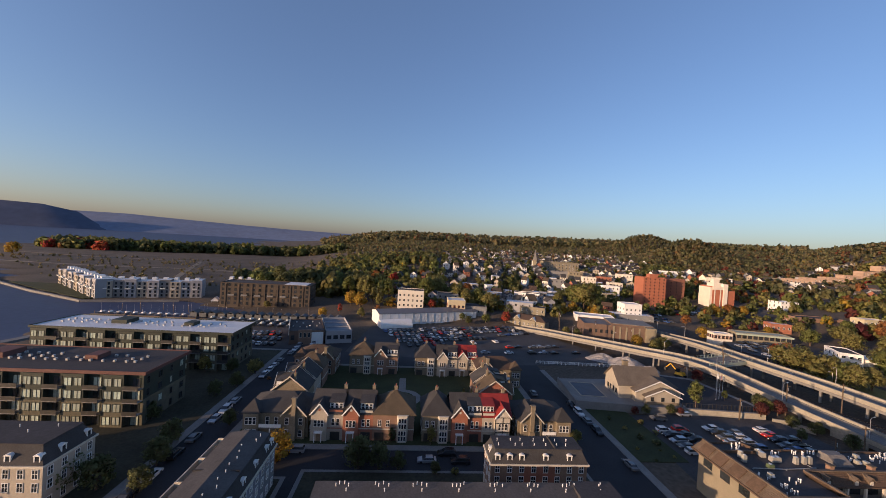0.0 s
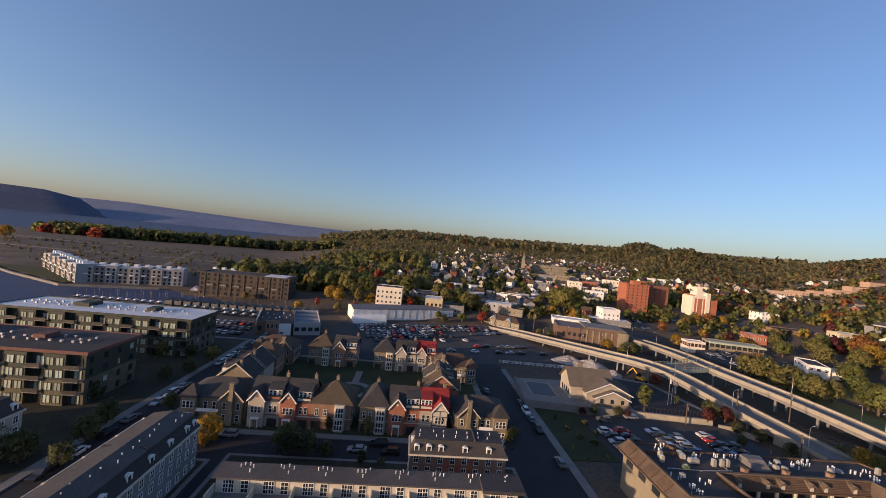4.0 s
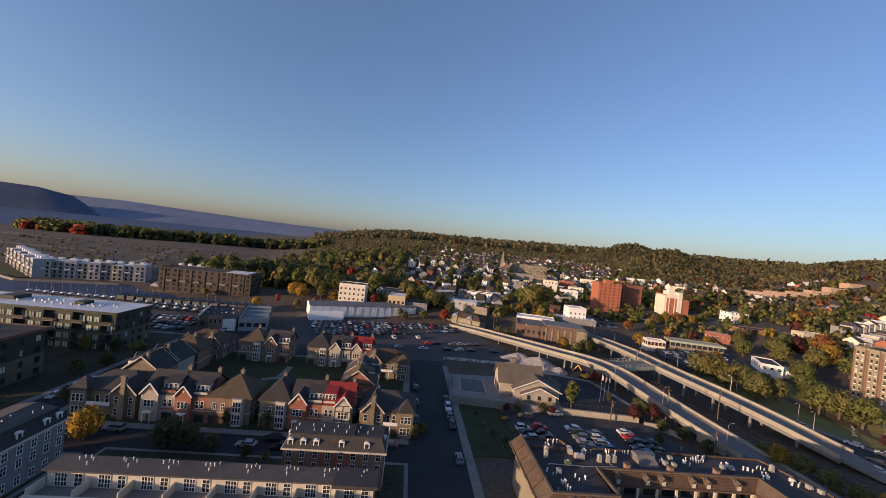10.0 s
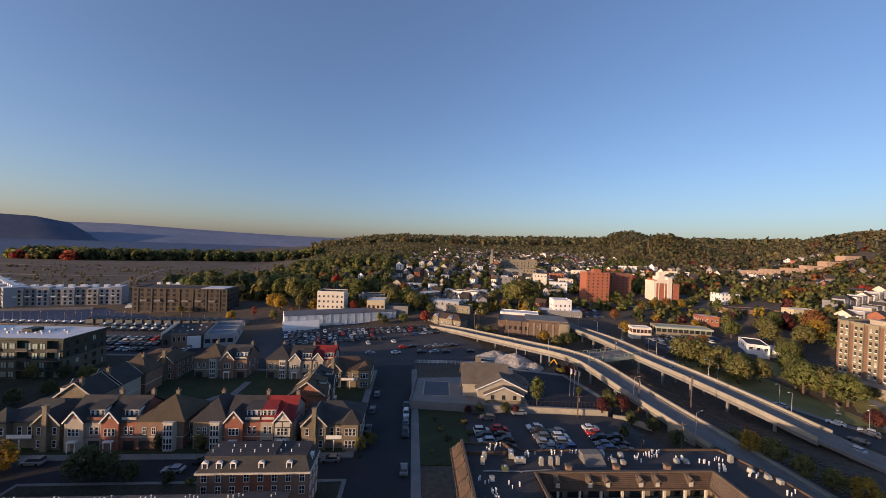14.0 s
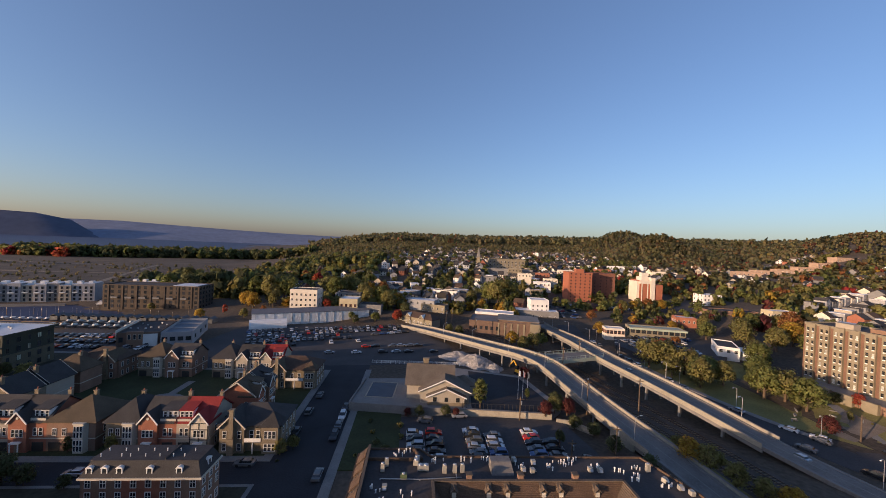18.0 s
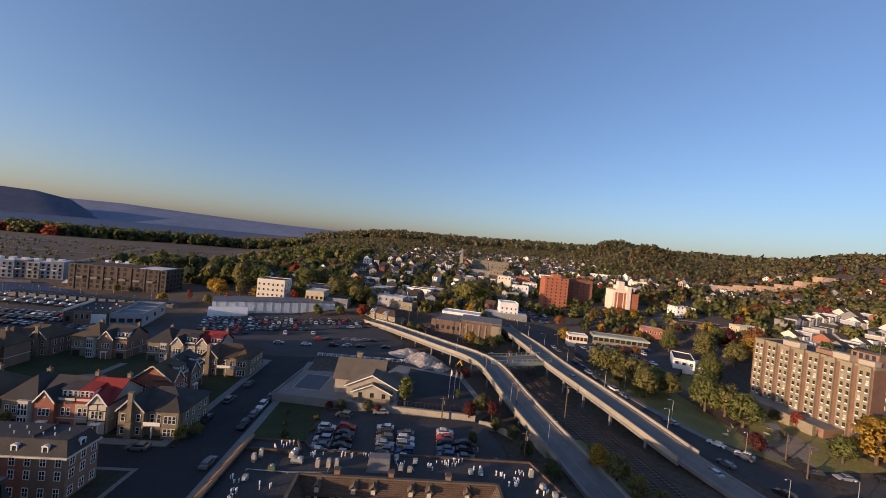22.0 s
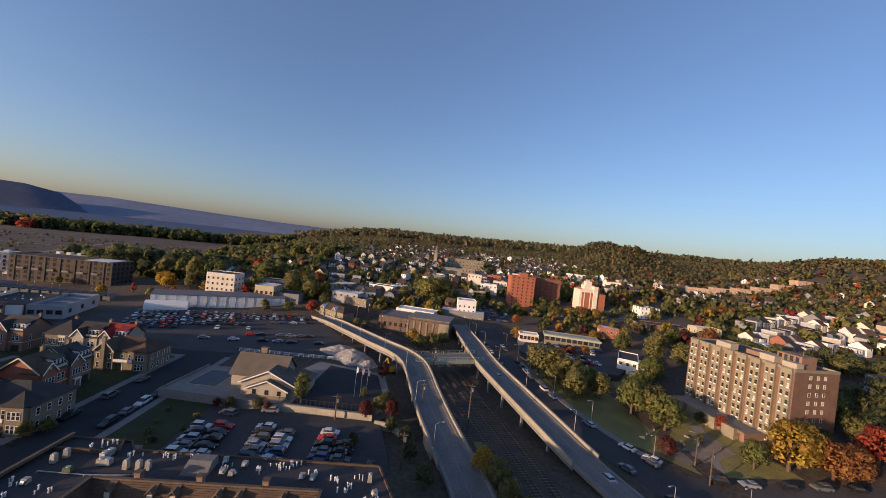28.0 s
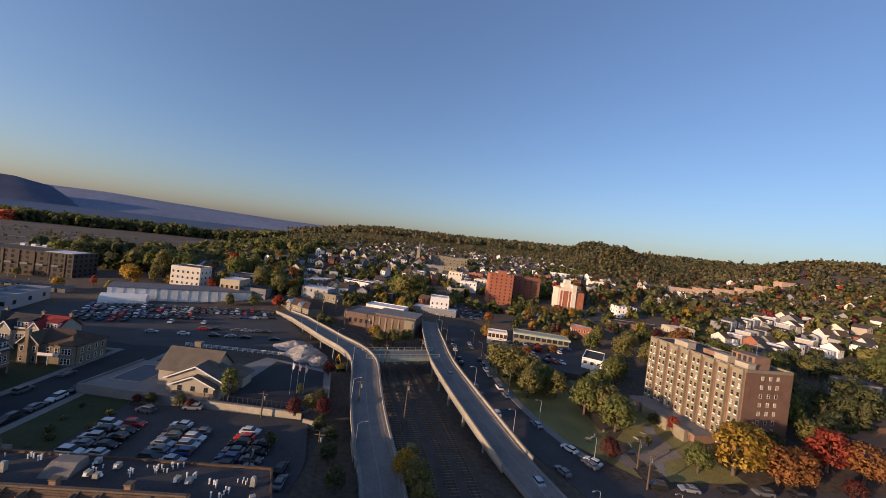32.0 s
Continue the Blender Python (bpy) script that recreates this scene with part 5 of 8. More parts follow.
def shops():
    """A U-shaped shop building, open to the south, with a tiled mansard round its flat roof."""
    T = thing("shop_building", SHOP, "brown shop building with flat roof and tiled mansard edge", "shop building")
    W0, W1, S0, N0 = 43.0, 55.2, 65.5, 84.5
    M0, E0 = 73.5, 89.5
    part("west_wall", Geo().box(W0 - 0.8, S0 - 0.8, -0.3, W1 - 0.3, N0, ROOF_Z - 0.4), TAN_BRICK, T)
    part("main_wall", Geo().box(W1 - 0.3, M0 + 0.6, -0.3, E0 + 0.2, 81.6, ROOF_Z - 0.4), TAN_BRICK, T)
    part("east_wall", Geo().prism([(E0 + 0.2, 48), (104.4, 48), (102, 71), (98, 81.6), (E0 + 0.2, 81.6)], -0.3, ROOF_Z - 0.4), TAN_BRICK, T)
    part("flat_roof", Geo().prism([(W0, S0), (W1, S0), (W1, M0), (E0, M0), (E0, 48), (104.4, 48), (102, 71), (98, 82), (W1, 82), (53, N0), (W0, N0)], ROOF_Z - 0.4, ROOF_Z), FLAT_DARK, T, "dark flat roof")
    for a, b in (((W0, N0), (53, N0)), ((53, N0), (W1, 82)), ((W1, 82), (98, 82)), ((98, 82), (102, 71)), ((102, 71), (104.4, 48))):
        part("parapet", Geo().beam((*a, ROOF_Z - 0.15), (*b, ROOF_Z - 0.15), 0.3, 1.0), BROWN_TILE, T, "brown parapet edge")
    part("sunken_edge", Geo().beam((W0, 80.8, ROOF_Z + 0.3), (53.5, 80.8, ROOF_Z + 0.3), 0.3, 0.7).beam((53.5, 80.8, ROOF_Z + 0.3), (51.6, N0, ROOF_Z + 0.3), 0.3, 0.7), BROWN_TILE, T, "low brown roof kerb")

    def slope(a, b, A, B, m, words):
        """One mansard face: ridge from a to b, eave from A to B, with lines of tile butts and a ridge cap."""
        n = Vector((a[0] - A[0], a[1] - A[1], 0)).normalized() * 0.25
        p = [Vector((*A, EAVE_Z)), Vector((*B, EAVE_Z)), Vector((*b, RIDGE_Z)), Vector((*a, RIDGE_Z))]
        q = [v + n + Vector((0, 0, -0.25)) for v in p]
        f = part("mansard", Geo().add(p + q, [(0, 1, 2, 3), (7, 6, 5, 4), (0, 4, 5, 1), (1, 5, 6, 2), (2, 6, 7, 3), (3, 7, 4, 0)]), m, T, words)
        courses = Geo()
        for k in range(1, 9):
            courses.beam(p[0].lerp(p[3], k / 9) - n * 0.12, p[1].lerp(p[2], k / 9) - n * 0.12, 0.1, 0.07)
        tagged(part("tile_coursing", courses, m, f), kind="stuff")
        part("ridge_cap", Geo().beam(p[3] + Vector((0, 0, 0.08)), p[2] + Vector((0, 0, 0.08)), 0.5, 0.25), LIT_TILE, f)
        part("gutter", Geo().beam(p[0] - n * 0.4, p[1] - n * 0.4, 0.22, 0.3), BROWN_TILE, f)
        return f

    e, h = 2.2, 1.7
    slope((W0, N0), (W0, S0), (W0 - e, N0 + 0.6), (W0 - e, S0 - h), LIT_TILE, "weathered sunlit tiled mansard")
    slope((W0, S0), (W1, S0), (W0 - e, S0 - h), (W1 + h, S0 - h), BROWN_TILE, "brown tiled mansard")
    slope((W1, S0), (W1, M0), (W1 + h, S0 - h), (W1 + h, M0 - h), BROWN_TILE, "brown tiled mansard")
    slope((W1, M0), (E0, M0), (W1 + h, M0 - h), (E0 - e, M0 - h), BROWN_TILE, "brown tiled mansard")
    slope((E0, M0), (E0, 48), (E0 - e, M0 - h), (E0 - e, 48), LIT_TILE, "weathered sunlit tiled mansard")

    def dormer(x, y, turn):
        d = part("dormer", Geo().add([(-0.5, -1.5, 9.35), (0.5, -1.5, 9.35), (0.5, 0, 11.0), (-0.5, 0, 11.0), (-0.5, -1.5, 10.5), (0.5, -1.5, 10.5), (0.5, -0.2, 11.2), (-0.5, -0.2, 11.2)], [(3, 2, 1, 0), (0, 1, 5, 4), (1, 2, 6, 5), (2, 3, 7, 6), (3, 0, 4, 7), (4, 5, 6, 7)]), LIT_TILE, T, "weathered wooden dormer")
        d.matrix_basis = pose(x, y, 0, 0, 0, turn)
        part("dormer_roof", Geo().gable(-0.5, -1.6, 0.5, 0.1, 10.45, 10.95, "y", 0.12, 0.18), LIT_TILE, d)
        part("dormer_window", Geo().box(-0.36, -1.58, 9.5, 0.36, -1.5, 10.3), TRIM, d, "cream louvred opening")

    for x in (58.8, 64.8, 68.1, 74.4, 77.5, 84.0):
        dormer(x, M0, 0)
    for x in (46.2, 49.4, 52.4):
        dormer(x, S0, 0)
    for y in (70.5, 74.5, 78.5, 82):
        part("shed_dormer", Geo().add([(W0 - 2.1, y - 1.3, 9.6), (W0 - 2.1, y + 1.3, 9.6), (W0 - 0.4, y + 1.3, 11.25), (W0 - 0.4, y - 1.3, 11.25), (W0 - 1.9, y - 1.3, 9.3), (W0 - 1.9, y + 1.3, 9.3), (W0 - 0.2, y + 1.3, 10.8), (W0 - 0.2, y - 1.3, 10.8)], [(0, 3, 2, 1), (4, 5, 6, 7), (0, 1, 5, 4), (1, 2, 6, 5), (2, 3, 7, 6), (3, 0, 4, 7)]), BROWN_TILE, T, "raised brown tile panel")
    for x in (61.6, 70.8, 80.8):
        c = part("chimney", Geo().box(x - 0.45, M0 + 0.2, ROOF_Z - 0.2, x + 0.45, M0 + 1.1, 12.1), BROWN_BRICK, T, "small brown brick chimney")
        part("chimney_cap", Geo().box(x - 0.55, M0 + 0.1, 12.1, x + 0.55, M0 + 1.2, 12.3), LIT_TILE, c)
    part("stair_house", Geo().frustum(66.2, 76.4, 70.4, 80.4, ROOF_Z, 66.4, 78.4, 70.2, 80.2, ROOF_Z + 1.4), DECK, T, "brown sloped stair housing")
    # arcade and upper gallery under the eaves of the court
    part("gallery_floor", Geo().box(W1 + 0.2, M0 - 2.4, 5.9, E0 - 0.2, M0 + 0.6, 6.2), CONCRETE, T, "shaded gallery floor")
    part("gallery_rail", Geo().box(W1 + 1.9, M0 - 2.4, 6.2, E0 - 2.3, M0 - 2.25, 7.2), TRIM, T, "cream gallery rail")
    part("fascia", Geo().box(W1 + 1.9, M0 - 1.5, 8.8, E0 - 2.3, M0 - 1.3, 9.2), TAN_BRICK, T, "tan fascia under the eaves")
    for k in range(8):
        part("column", Geo().box(58.6 + k * 4.0, M0 - 1.8, -0.2, 59.0 + k * 4.0, M0 - 1.45, 9.0), TRIM, T, "cream column")
        part("shopfront", Geo().box(57.6 + k * 4.0, M0 + 0.5, 6.3, 60.6 + k * 4.0, M0 + 0.6, 8.7), GLASS, T, "dark shop window")
    for k in range(4):
        part("west_window", Geo().box(W0 - 0.9, 67.5 + k * 4.4, 6.4, W0 - 0.8, 69.8 + k * 4.4, 8.6), GLASS, T, "dark window under the eaves")
        part("east_column", Geo().box(E0 - 2.3, M0 - 6.5 - k * 4.2, -0.2, E0 - 1.9, M0 - 6.0 - k * 4.2, 9.0), TRIM, T, "cream column")


shops()
r2 = random.Random(5)
PALE_UNIT = mat("cream_steel", (0.36, 0.345, 0.3), 0.5, 0.15, 1, 5, 0.05, 0.2)


GREEN_STEEL_CASE = mat("green_steel", (0.09, 0.12, 0.06), 0.6, 0.15)
UNIT_KINDS = {"tall pale": (1.1, 1.1, 2.3, 1, PALE_UNIT), "long pale": (3.0, 1.5, 1.6, 2, PALE_UNIT), "squat pale": (1.3, 1.2, 1.3, 0, PALE_UNIT), "dark green": (1.8, 1.2, 1.3, 1, GREEN_STEEL_CASE)}
UNIT_MESH = {}
for key, (w, d, h, fans, m) in UNIT_KINDS.items():
    hood = Geo().cyl(0, 0, h, h + 0.14, min(w / max(1, fans), d) * 0.38, min(w / max(1, fans), d) * 0.34, 10).mesh("fan_ring", METAL) if fans else Geo().frustum(-w * 0.3, -d / 2 - 0.5, w * 0.3, -d / 2, h * 0.45, -w * 0.3, -d / 2 - 0.15, w * 0.3, -d / 2, h * 0.85).mesh("duct_hood", METAL)
    UNIT_MESH[key] = Geo().frustum(-w / 2, -d / 2, w / 2, d / 2, 0.2, -w / 2 + 0.06, -d / 2 + 0.06, w / 2 - 0.06, d / 2 - 0.06, h).mesh("casing", m), Geo().box(-w * 0.45, -d * 0.4, 0, w * 0.45, d * 0.4, 0.2).mesh("skid", DARK_METAL), hood
for key, x, y, a in (("tall pale", 46.2, 77.5, 0), ("tall pale", 46.8, 79.0, 8), ("long pale", 52.4, 80.0, 80), ("long pale", 53.6, 77.9, 0), ("dark green", 50.1, 75.6, 0), ("tall pale", 57.5, 77.1, 0), ("tall pale", 59.4, 77.2, 0), ("tall pale", 60.8, 77.3, 5), ("squat pale", 75.0, 79.8, 0), ("squat pale", 71.4, 80.6, 12), ("squat pale", 72.4, 77.6, 0), ("squat pale", 74.0, 77.2, 90), ("squat pale", 85.4, 77.6, 0), ("squat pale", 87.2, 77.4, 0), ("tall pale", 96.8, 77.6, 0), ("squat pale", 98.0, 74.5, 30), ("squat pale", 99.5, 72.4, 0), ("squat pale", 100.5, 71.0, 90), ("squat pale", 47.0, 72.6, 0)):
    u = thing("rooftop_unit", SHOP @ pose(x, y, ROOF_Z, 0, 0, a) @ Matrix.Scale(0.68, 4), f"{key} metal air unit on a flat shop roof", "air handler", "rooftop units")
    casing, skid, hood = UNIT_MESH[key]
    part("casing", casing, None, u), part("skid", skid, None, u)
    for k in range(max(1, UNIT_KINDS[key][3])):
        part(hood.name.split(".")[0], hood, None, u).location = ((k - 0.5) * 1.5 if key == "long pale" else 0, 0, 0)
for ends in (((46.0, 75.2), (53.0, 75.0)), ((53.0, 75.0), (60.5, 75.6)), ((59.6, 75.6), (59.6, 76.6))):
    solo("roof_pipe", Geo().beam((*ends[0], ROOF_Z + 0.2), (*ends[1], ROOF_Z + 0.2), 0.12).box(ends[0][0] - 0.1, ends[0][1] - 0.1, ROOF_Z - 0.02, ends[0][0] + 0.1, ends[0][1] + 0.1, ROOF_Z + 0.15), METAL, "pale gas pipe running over a flat roof", "pipe", group="roof pipes", m=SHOP)
clusters = [(50, 83.4), (45.4, 72.4), (50.5, 71), (47.5, 69.5), (46, 68), (62, 80.8), (72.5, 79), (80.2, 79.8), (81.5, 79.6), (83, 80.6), (78, 78.5), (86.5, 78.6), (91, 77.2), (95, 78.6), (94.2, 76), (97.5, 73), (99.6, 68), (48.5, 81.8), (56.5, 80.4), (66, 81), (92.5, 74.8)]
for k in range(105):
    cx, cy = clusters[k // 5]
    solo("roof_vent", VENT, None, "small white vent pipe standing on a roof", "vent", group="roof vents").matrix_basis = SHOP @ pose(cx + r2.uniform(-1.2, 1.2), cy + r2.uniform(-0.6, 0.6), ROOF_Z) @ Matrix.Scale(r2.uniform(0.9, 1.6), 4)


# ---- simple blocks of the town ----
def block(name, m, W, D, H, wall, roof, label, cat="building", rows=2, cols=4, side_cols=2, wz=1.0, step=3.0, ww=1.2, wh=1.5, frame_mat=None, pane=None, top=0.5, faces="sew"):
    T = thing(name, m, label, cat)
    part("wall", Geo().box(0, 0, -4, W, D, H), wall, T)
    part("roof", Geo().box(0.25, 0.25, H, W - 0.25, D - 0.25, H + 0.12), roof, T, "flat roof")
    for a in ((0, 0, W, 0.25), (0, D - 0.25, W, D), (0, 0.25, 0.25, D - 0.25), (W - 0.25, 0.25, W, D - 0.25)):
        part("parapet", Geo().box(a[0], a[1], H, a[2], a[3], H + top), wall, T)
    for r in range(rows):
        for c in range(cols):
            if "s" in faces:
                window(T, (c + 0.5) * W / cols, 0, wz + r * step, ww, wh, "s", frame_mat, pane, 1, 2, far=True)
        for c in range(side_cols):
            if "e" in faces:
                window(T, W, (c + 0.5) * D / side_cols, wz + r * step, ww, wh, "e", frame_mat, pane, 1, 2, far=True)
            if "w" in faces:
                window(T, 0, (c + 0.5) * D / side_cols, wz + r * step, ww, wh, "w", frame_mat, pane, 1, 2, far=True)
    return T


ORANGE_BRICK = mat("orange_brick", (0.33, 0.12, 0.07), 0.85, 0.15, 0.4, 6)
CREAM = mat("cream_stucco", (0.64, 0.59, 0.5), 0.9, 0.08)
b = block("brick_tower", pose(168, 334.5, 7), 21, 16, 26.6, ORANGE_BRICK, FLAT_DARK, "red brick apartment tower with rows of small windows", "apartment block", 9, 5, 2, 1.5, 2.95, 1.3, 1.3, ORANGE_BRICK, GLASS, faces="s")
part("penthouse", Geo().box(8, 4, 26.6, 15, 11, 30), ORANGE_BRICK, b)
# Darker brick than its neighbour: the shadow on this block is in the colour.
block("brick_tower", pose(190, 350, 7), 27, 15, 26, mat("deep_red_brick", (0.19, 0.085, 0.06), 0.85, 0.2, 0.4, 6), FLAT_DARK, "dark red brick apartment block behind", "apartment block", 8, 5, 3, 1.5, 2.95, 1.3, 1.3, BRICK, GLASS, faces="s")
b = block("stepped_tower", pose(230, 331, 5), 9.5, 16, 24.5, ORANGE_BRICK, FLAT_WHITE, "orange brick and cream stepped apartment tower", "apartment block", 8, 2, 4, 1.5, 2.7, 1.1, 1.3, ORANGE_BRICK, GLASS, faces="s")
part("cream_pier", Geo().box(9.5, -1.0, -3, 13.2, 16, 27.5), CREAM, b, "tall cream stuccoed pier")
part("cream_corner", Geo().box(-2.0, 0.5, -3, 0, 15, 24), CREAM, b)
part("cream_band", Geo().box(-0.3, -0.4, 22, 9.5, 0, 25), CREAM, b)
part("east_wall", Geo().box(13.2, 0, -3, 20.5, 16, 21.5), ORANGE_BRICK, b)
part("crown", Geo().box(3, 3, 24.5, 11, 12, 28), CREAM, b, "stepped cream roof crown")
part("crown_top", Geo().box(4.5, 5, 28, 9.5, 10, 31.5), CREAM, b)
part("podium", Geo().box(-5, -6, -4, 26, 0, 3.2), CREAM, b, "low cream podium")
part("podium_wing", Geo().box(20.5, 0, -4, 29, 12, 4.2), CREAM, b)
for k in range(7):
    window(b, -3.4 + k * 4.4, -6, 0.6, 1.6, 1.6, "s", CREAM, GLASS, 1, 1, far=True)
for k in (1.6, 6.8):
    part("cream_strip", Geo().box(k, -0.25, 0, k + 0.8, 0, 22), CREAM, b)

block("cream_block", pose(-50.3, 257.5, 5.2, 0, 0, 3), 18.5, 13, 12.2, CREAM, FLAT_DARK, "cream stuccoed four-storey block with small windows", "building", 3, 6, 3, 1.2, 3.6, 1.4, 1.5, CREAM, GLASS, faces="se")
block("yellow_block", pose(-14, 251, 4, 0, 0, 3), 12, 14, 9.5, YELLOW_STUCCO, FLAT_WHITE, "cream and orange three-storey house front", "building", 2, 4, 3, 1.2, 3.4, 1.6, 1.8, ORANGE_BRICK, GLASS)
block("grey_block", pose(-1.5, 255, 4), 15, 12, 5.5, GREY_SIDING, FLAT_DARK, "grey two-storey building beside a hall", "building", 1, 4, 2, 1.4)
b = thing("warehouse", pose(-56.5, 220.5, 0, 0, 0, 26.5), "long pale metal warehouse with low roof", "warehouse")
part("wall", Geo().box(0, 0, -0.3, 70, 16, 7.0), WHITE, b, "pale corrugated wall")
part("roof", Geo().gable(0, 0, 70, 16, 7.0, 8.6, "x", 0.2, 0.3), mat("grey_sheet_roof", (0.13, 0.13, 0.14), 0.6, 0.15, 0.2, 2), b, "grey sheet roof")
part("gable_wall", Geo().gable_ends(0, 0, 70, 16, 7, 8.5, "x"), WHITE, b)
for k in range(14):
    part("wall_rib", Geo().box(2 + k * 5, -0.12, 0, 2.25 + k * 5, 0, 6.9), METAL, b)
tn = [(math.cos(math.pi * i / 10), math.sin(math.pi * i / 10)) for i in range(11)]
g = Geo()
for k in range(2):
    g.v += [(20 * k - 1, -4.4 + 4.2 * c, 4.6 * s) for c, s in tn]
g.f += [(i, i + 11, i + 12, i + 1) for i in range(10)] + [tuple(range(10, -1, -1)), tuple(range(11, 22))]
part("arched_shelter", g, WHITE, b, "white arched fabric shelter")
b = thing("station_house", pose(26, 250, 0, 0, 0, -34), "tan brick station house with brown roof and white-edged gables", "building")
part("wall", Geo().box(0, 0, -0.3, 28, 9, 5.5), TAN_BRICK, b)
part("roof", Geo().hip(0, 0, 28, 9, 5.5, 8.2, 0.8), BROWN_SHINGLE, b)
for x in (7, 18):
    part("cross_gable", Geo().box(x, -0.6, 0, x + 4, 0, 5.5).gable_ends(x, -0.6, x + 4, 2.5, 5.5, 7.6, "y"), TAN_BRICK, b)
    part("cross_roof", Geo().gable(x, -0.6, x + 4, 4.5, 5.5, 7.6, "y", 0.2, 0.3), WHITE, b)
for k in range(9):
    window(b, 1.8 + k * 3.05, -0.62 if 7 < 1.8 + k * 3.05 < 11 or 18 < 1.8 + k * 3.05 < 22 else 0, 1.2, 1.0, 2.2, "s", WHITE, GLASS)
block("tan_block", pose(40, 268, 3, 0, 0, -20), 18, 9, 7, TAN_BRICK, FLAT_DARK, "tan two-storey building behind the station", "building", 2, 5, 2)
# Brick toned down so its colour holds the shade on the hall front.
b = block("brown_hall", pose(72, 227, 0, 0, 0, -10), 41, 21, 8.2, mat("hall_brick", (0.15, 0.1, 0.075), 0.85, 0.2, 0.4, 6), mat("pale_gravel_roof", (0.15, 0.145, 0.15), 0.9, 0.25, 0.15, 2), "long low brown brick hall with flat roof", "hall", 1, 0, 0, faces="")
part("raised_roof", Geo().box(17, 3, 8.3, 41, 21, 9.4), bpy.data.materials["hall_brick"], b)
part("roof_sheet", Geo().box(16.6, 2.6, 9.4, 41.4, 21.4, 9.65), CONCRETE, b)
for k in range(5):
    window(b, 4 + k * 3.2, 0, 3.5, 1.6, 2.0, "s", DARK_METAL, GLASS)
for k in range(6):
    part("pillar", Geo().box(17.2 + k * 3.7, -0.35, -0.3, 18.1 + k * 3.7, 0.0, 8.2), TAN_BRICK, b, "tan brick pillar")
part("corner_bay", Geo().box(36, -1.5, -0.3, 41.5, 3, 9), TAN_BRICK, b)
b = block("white_block", pose(119.5, 271, 3), 13, 12, 13, WHITE, FLAT_WHITE, "plain white four-storey corner block", "building", 3, 4, 3, 2, 3.2)
block("low_shed", pose(78, 258, 3, 0, 0, -12), 26, 12, 5, WHITE, FLAT_WHITE, "long low white commercial building", "building", 1, 6, 2, 1.2, faces="s")
block("low_shed", pose(108, 268, 3.5, 0, 0, -8), 30, 12, 5.2, GREY_SIDING, FLAT_WHITE, "long low pale commercial building", "building", 1, 6, 2, 1.2, faces="s")
b = block("shop_row", pose(170, 229, 4.3, 0, 0, -9), 31, 9, 3.7, TAN_BRICK, mat("green_roof", (0.3, 0.36, 0.3), 0.7), "long single-storey shop row with pale green fascia", "shop row", 1, 10, 2, 0.7, 3, 2.4, 2.2, DARK_METAL, GLASS)
part("fascia", Geo().box(-0.5, -1.2, 2.9, 31.5, -0.05, 3.9), mat("green_fascia", (0.36, 0.42, 0.34), 0.7), b)
block("diner", pose(155, 228, 3.2, 0, 0, -6), 11, 7, 3.6, CREAM, FLAT_WHITE, "small white flat-roofed diner", "diner", 1, 5, 3, 0.8, 3, 1.8, 2, BRICK, GLASS)
block("brick_shop", pose(212, 251, 5.5, 0, 0, -14), 12, 9, 6, BRICK, FLAT_WHITE, "low red brick shop with pale roof", "building", 1, 4, 3, 3, faces="sw")
block("brown_shops", pose(245, 266, 8.5, 0, 0, -4), 34, 13, 6.5, BROWN_BRICK, FLAT_DARK, "low brown brick building with flat roof", "building", 1, 6, 2, 2)
b = block("white_restaurant", pose(195, 192, 1, 0, 0, -28), 9, 18, 6.8, WHITE, FLAT_DARK, "white low building with stepped parapet", "building", 1, 3, 4, 4.5, 3, 1.6, 1.4)
part("step", Geo().box(9, 3, -0.3, 17, 16, 5), WHITE, b)
block("yellow_house", pose(272, 247, 12), 16, 9, 7, YELLOW_STUCCO, FLAT_WHITE, "pale yellow two-storey building on the slope", "building", 2, 5, 2, 1, 3)
block("white_house", pose(266, 302, 13), 15, 12, 9, WHITE, FLAT_WHITE, "white four-storey house among trees", "building", 3, 5, 3, 1.2, 3.4)

# point: white terraces and the big dark block by the basin
PALE_BLUE = mat("pale_siding", (0.32, 0.32, 0.33), 0.85, 0.1)
for nm, x, y, a, L, D, u in (("waterside_terrace", -338, 298, -33, 96, 13, 12), ("waterside_terrace", -257, 250, 23, 60, 13, 9), ("waterside_terrace", -196, 294, 14, 34, 12, 5)):
    T = thing(nm, pose(x, y, 0, 0, 0, a), "long white waterside terrace with stepped parapets", "terrace")
    for k in range(u):
        w = L / u
        part("wall", Geo().box(k * w, (k % 2) * 0.8, -0.5, (k + 1) * w, D, 11.6 + (k % 3) * 0.7), BEIGE if k % 3 == 0 else (GREY_SIDING if k % 4 == 1 else PALE_BLUE), T)
        part("balcony", Geo().box(k * w + 0.6, (k % 2) * 0.8 - 1.1, 6.2, k * w + w * 0.55, (k % 2) * 0.8, 6.9), WHITE, T)
        part("roof", Geo().box(k * w + 0.2, (k % 2) * 0.8 + 0.2, 11.6 + (k % 3) * 0.7, (k + 1) * w - 0.2, D - 0.2, 11.75 + (k % 3) * 0.7), FLAT_WHITE, T)
        part("stair_head", Geo().box(k * w + 1, 5, 11.6, k * w + 3.6, 9, 14.2), WHITE, T)
        for r in range(4):
            for c in (0.25, 0.7):
                window(T, (k + c) * w, (k % 2) * 0.8, 0.8 + r * 2.8, 1.3, 1.7, "s", DARK_METAL, GLASS, 1, 1, far=True)
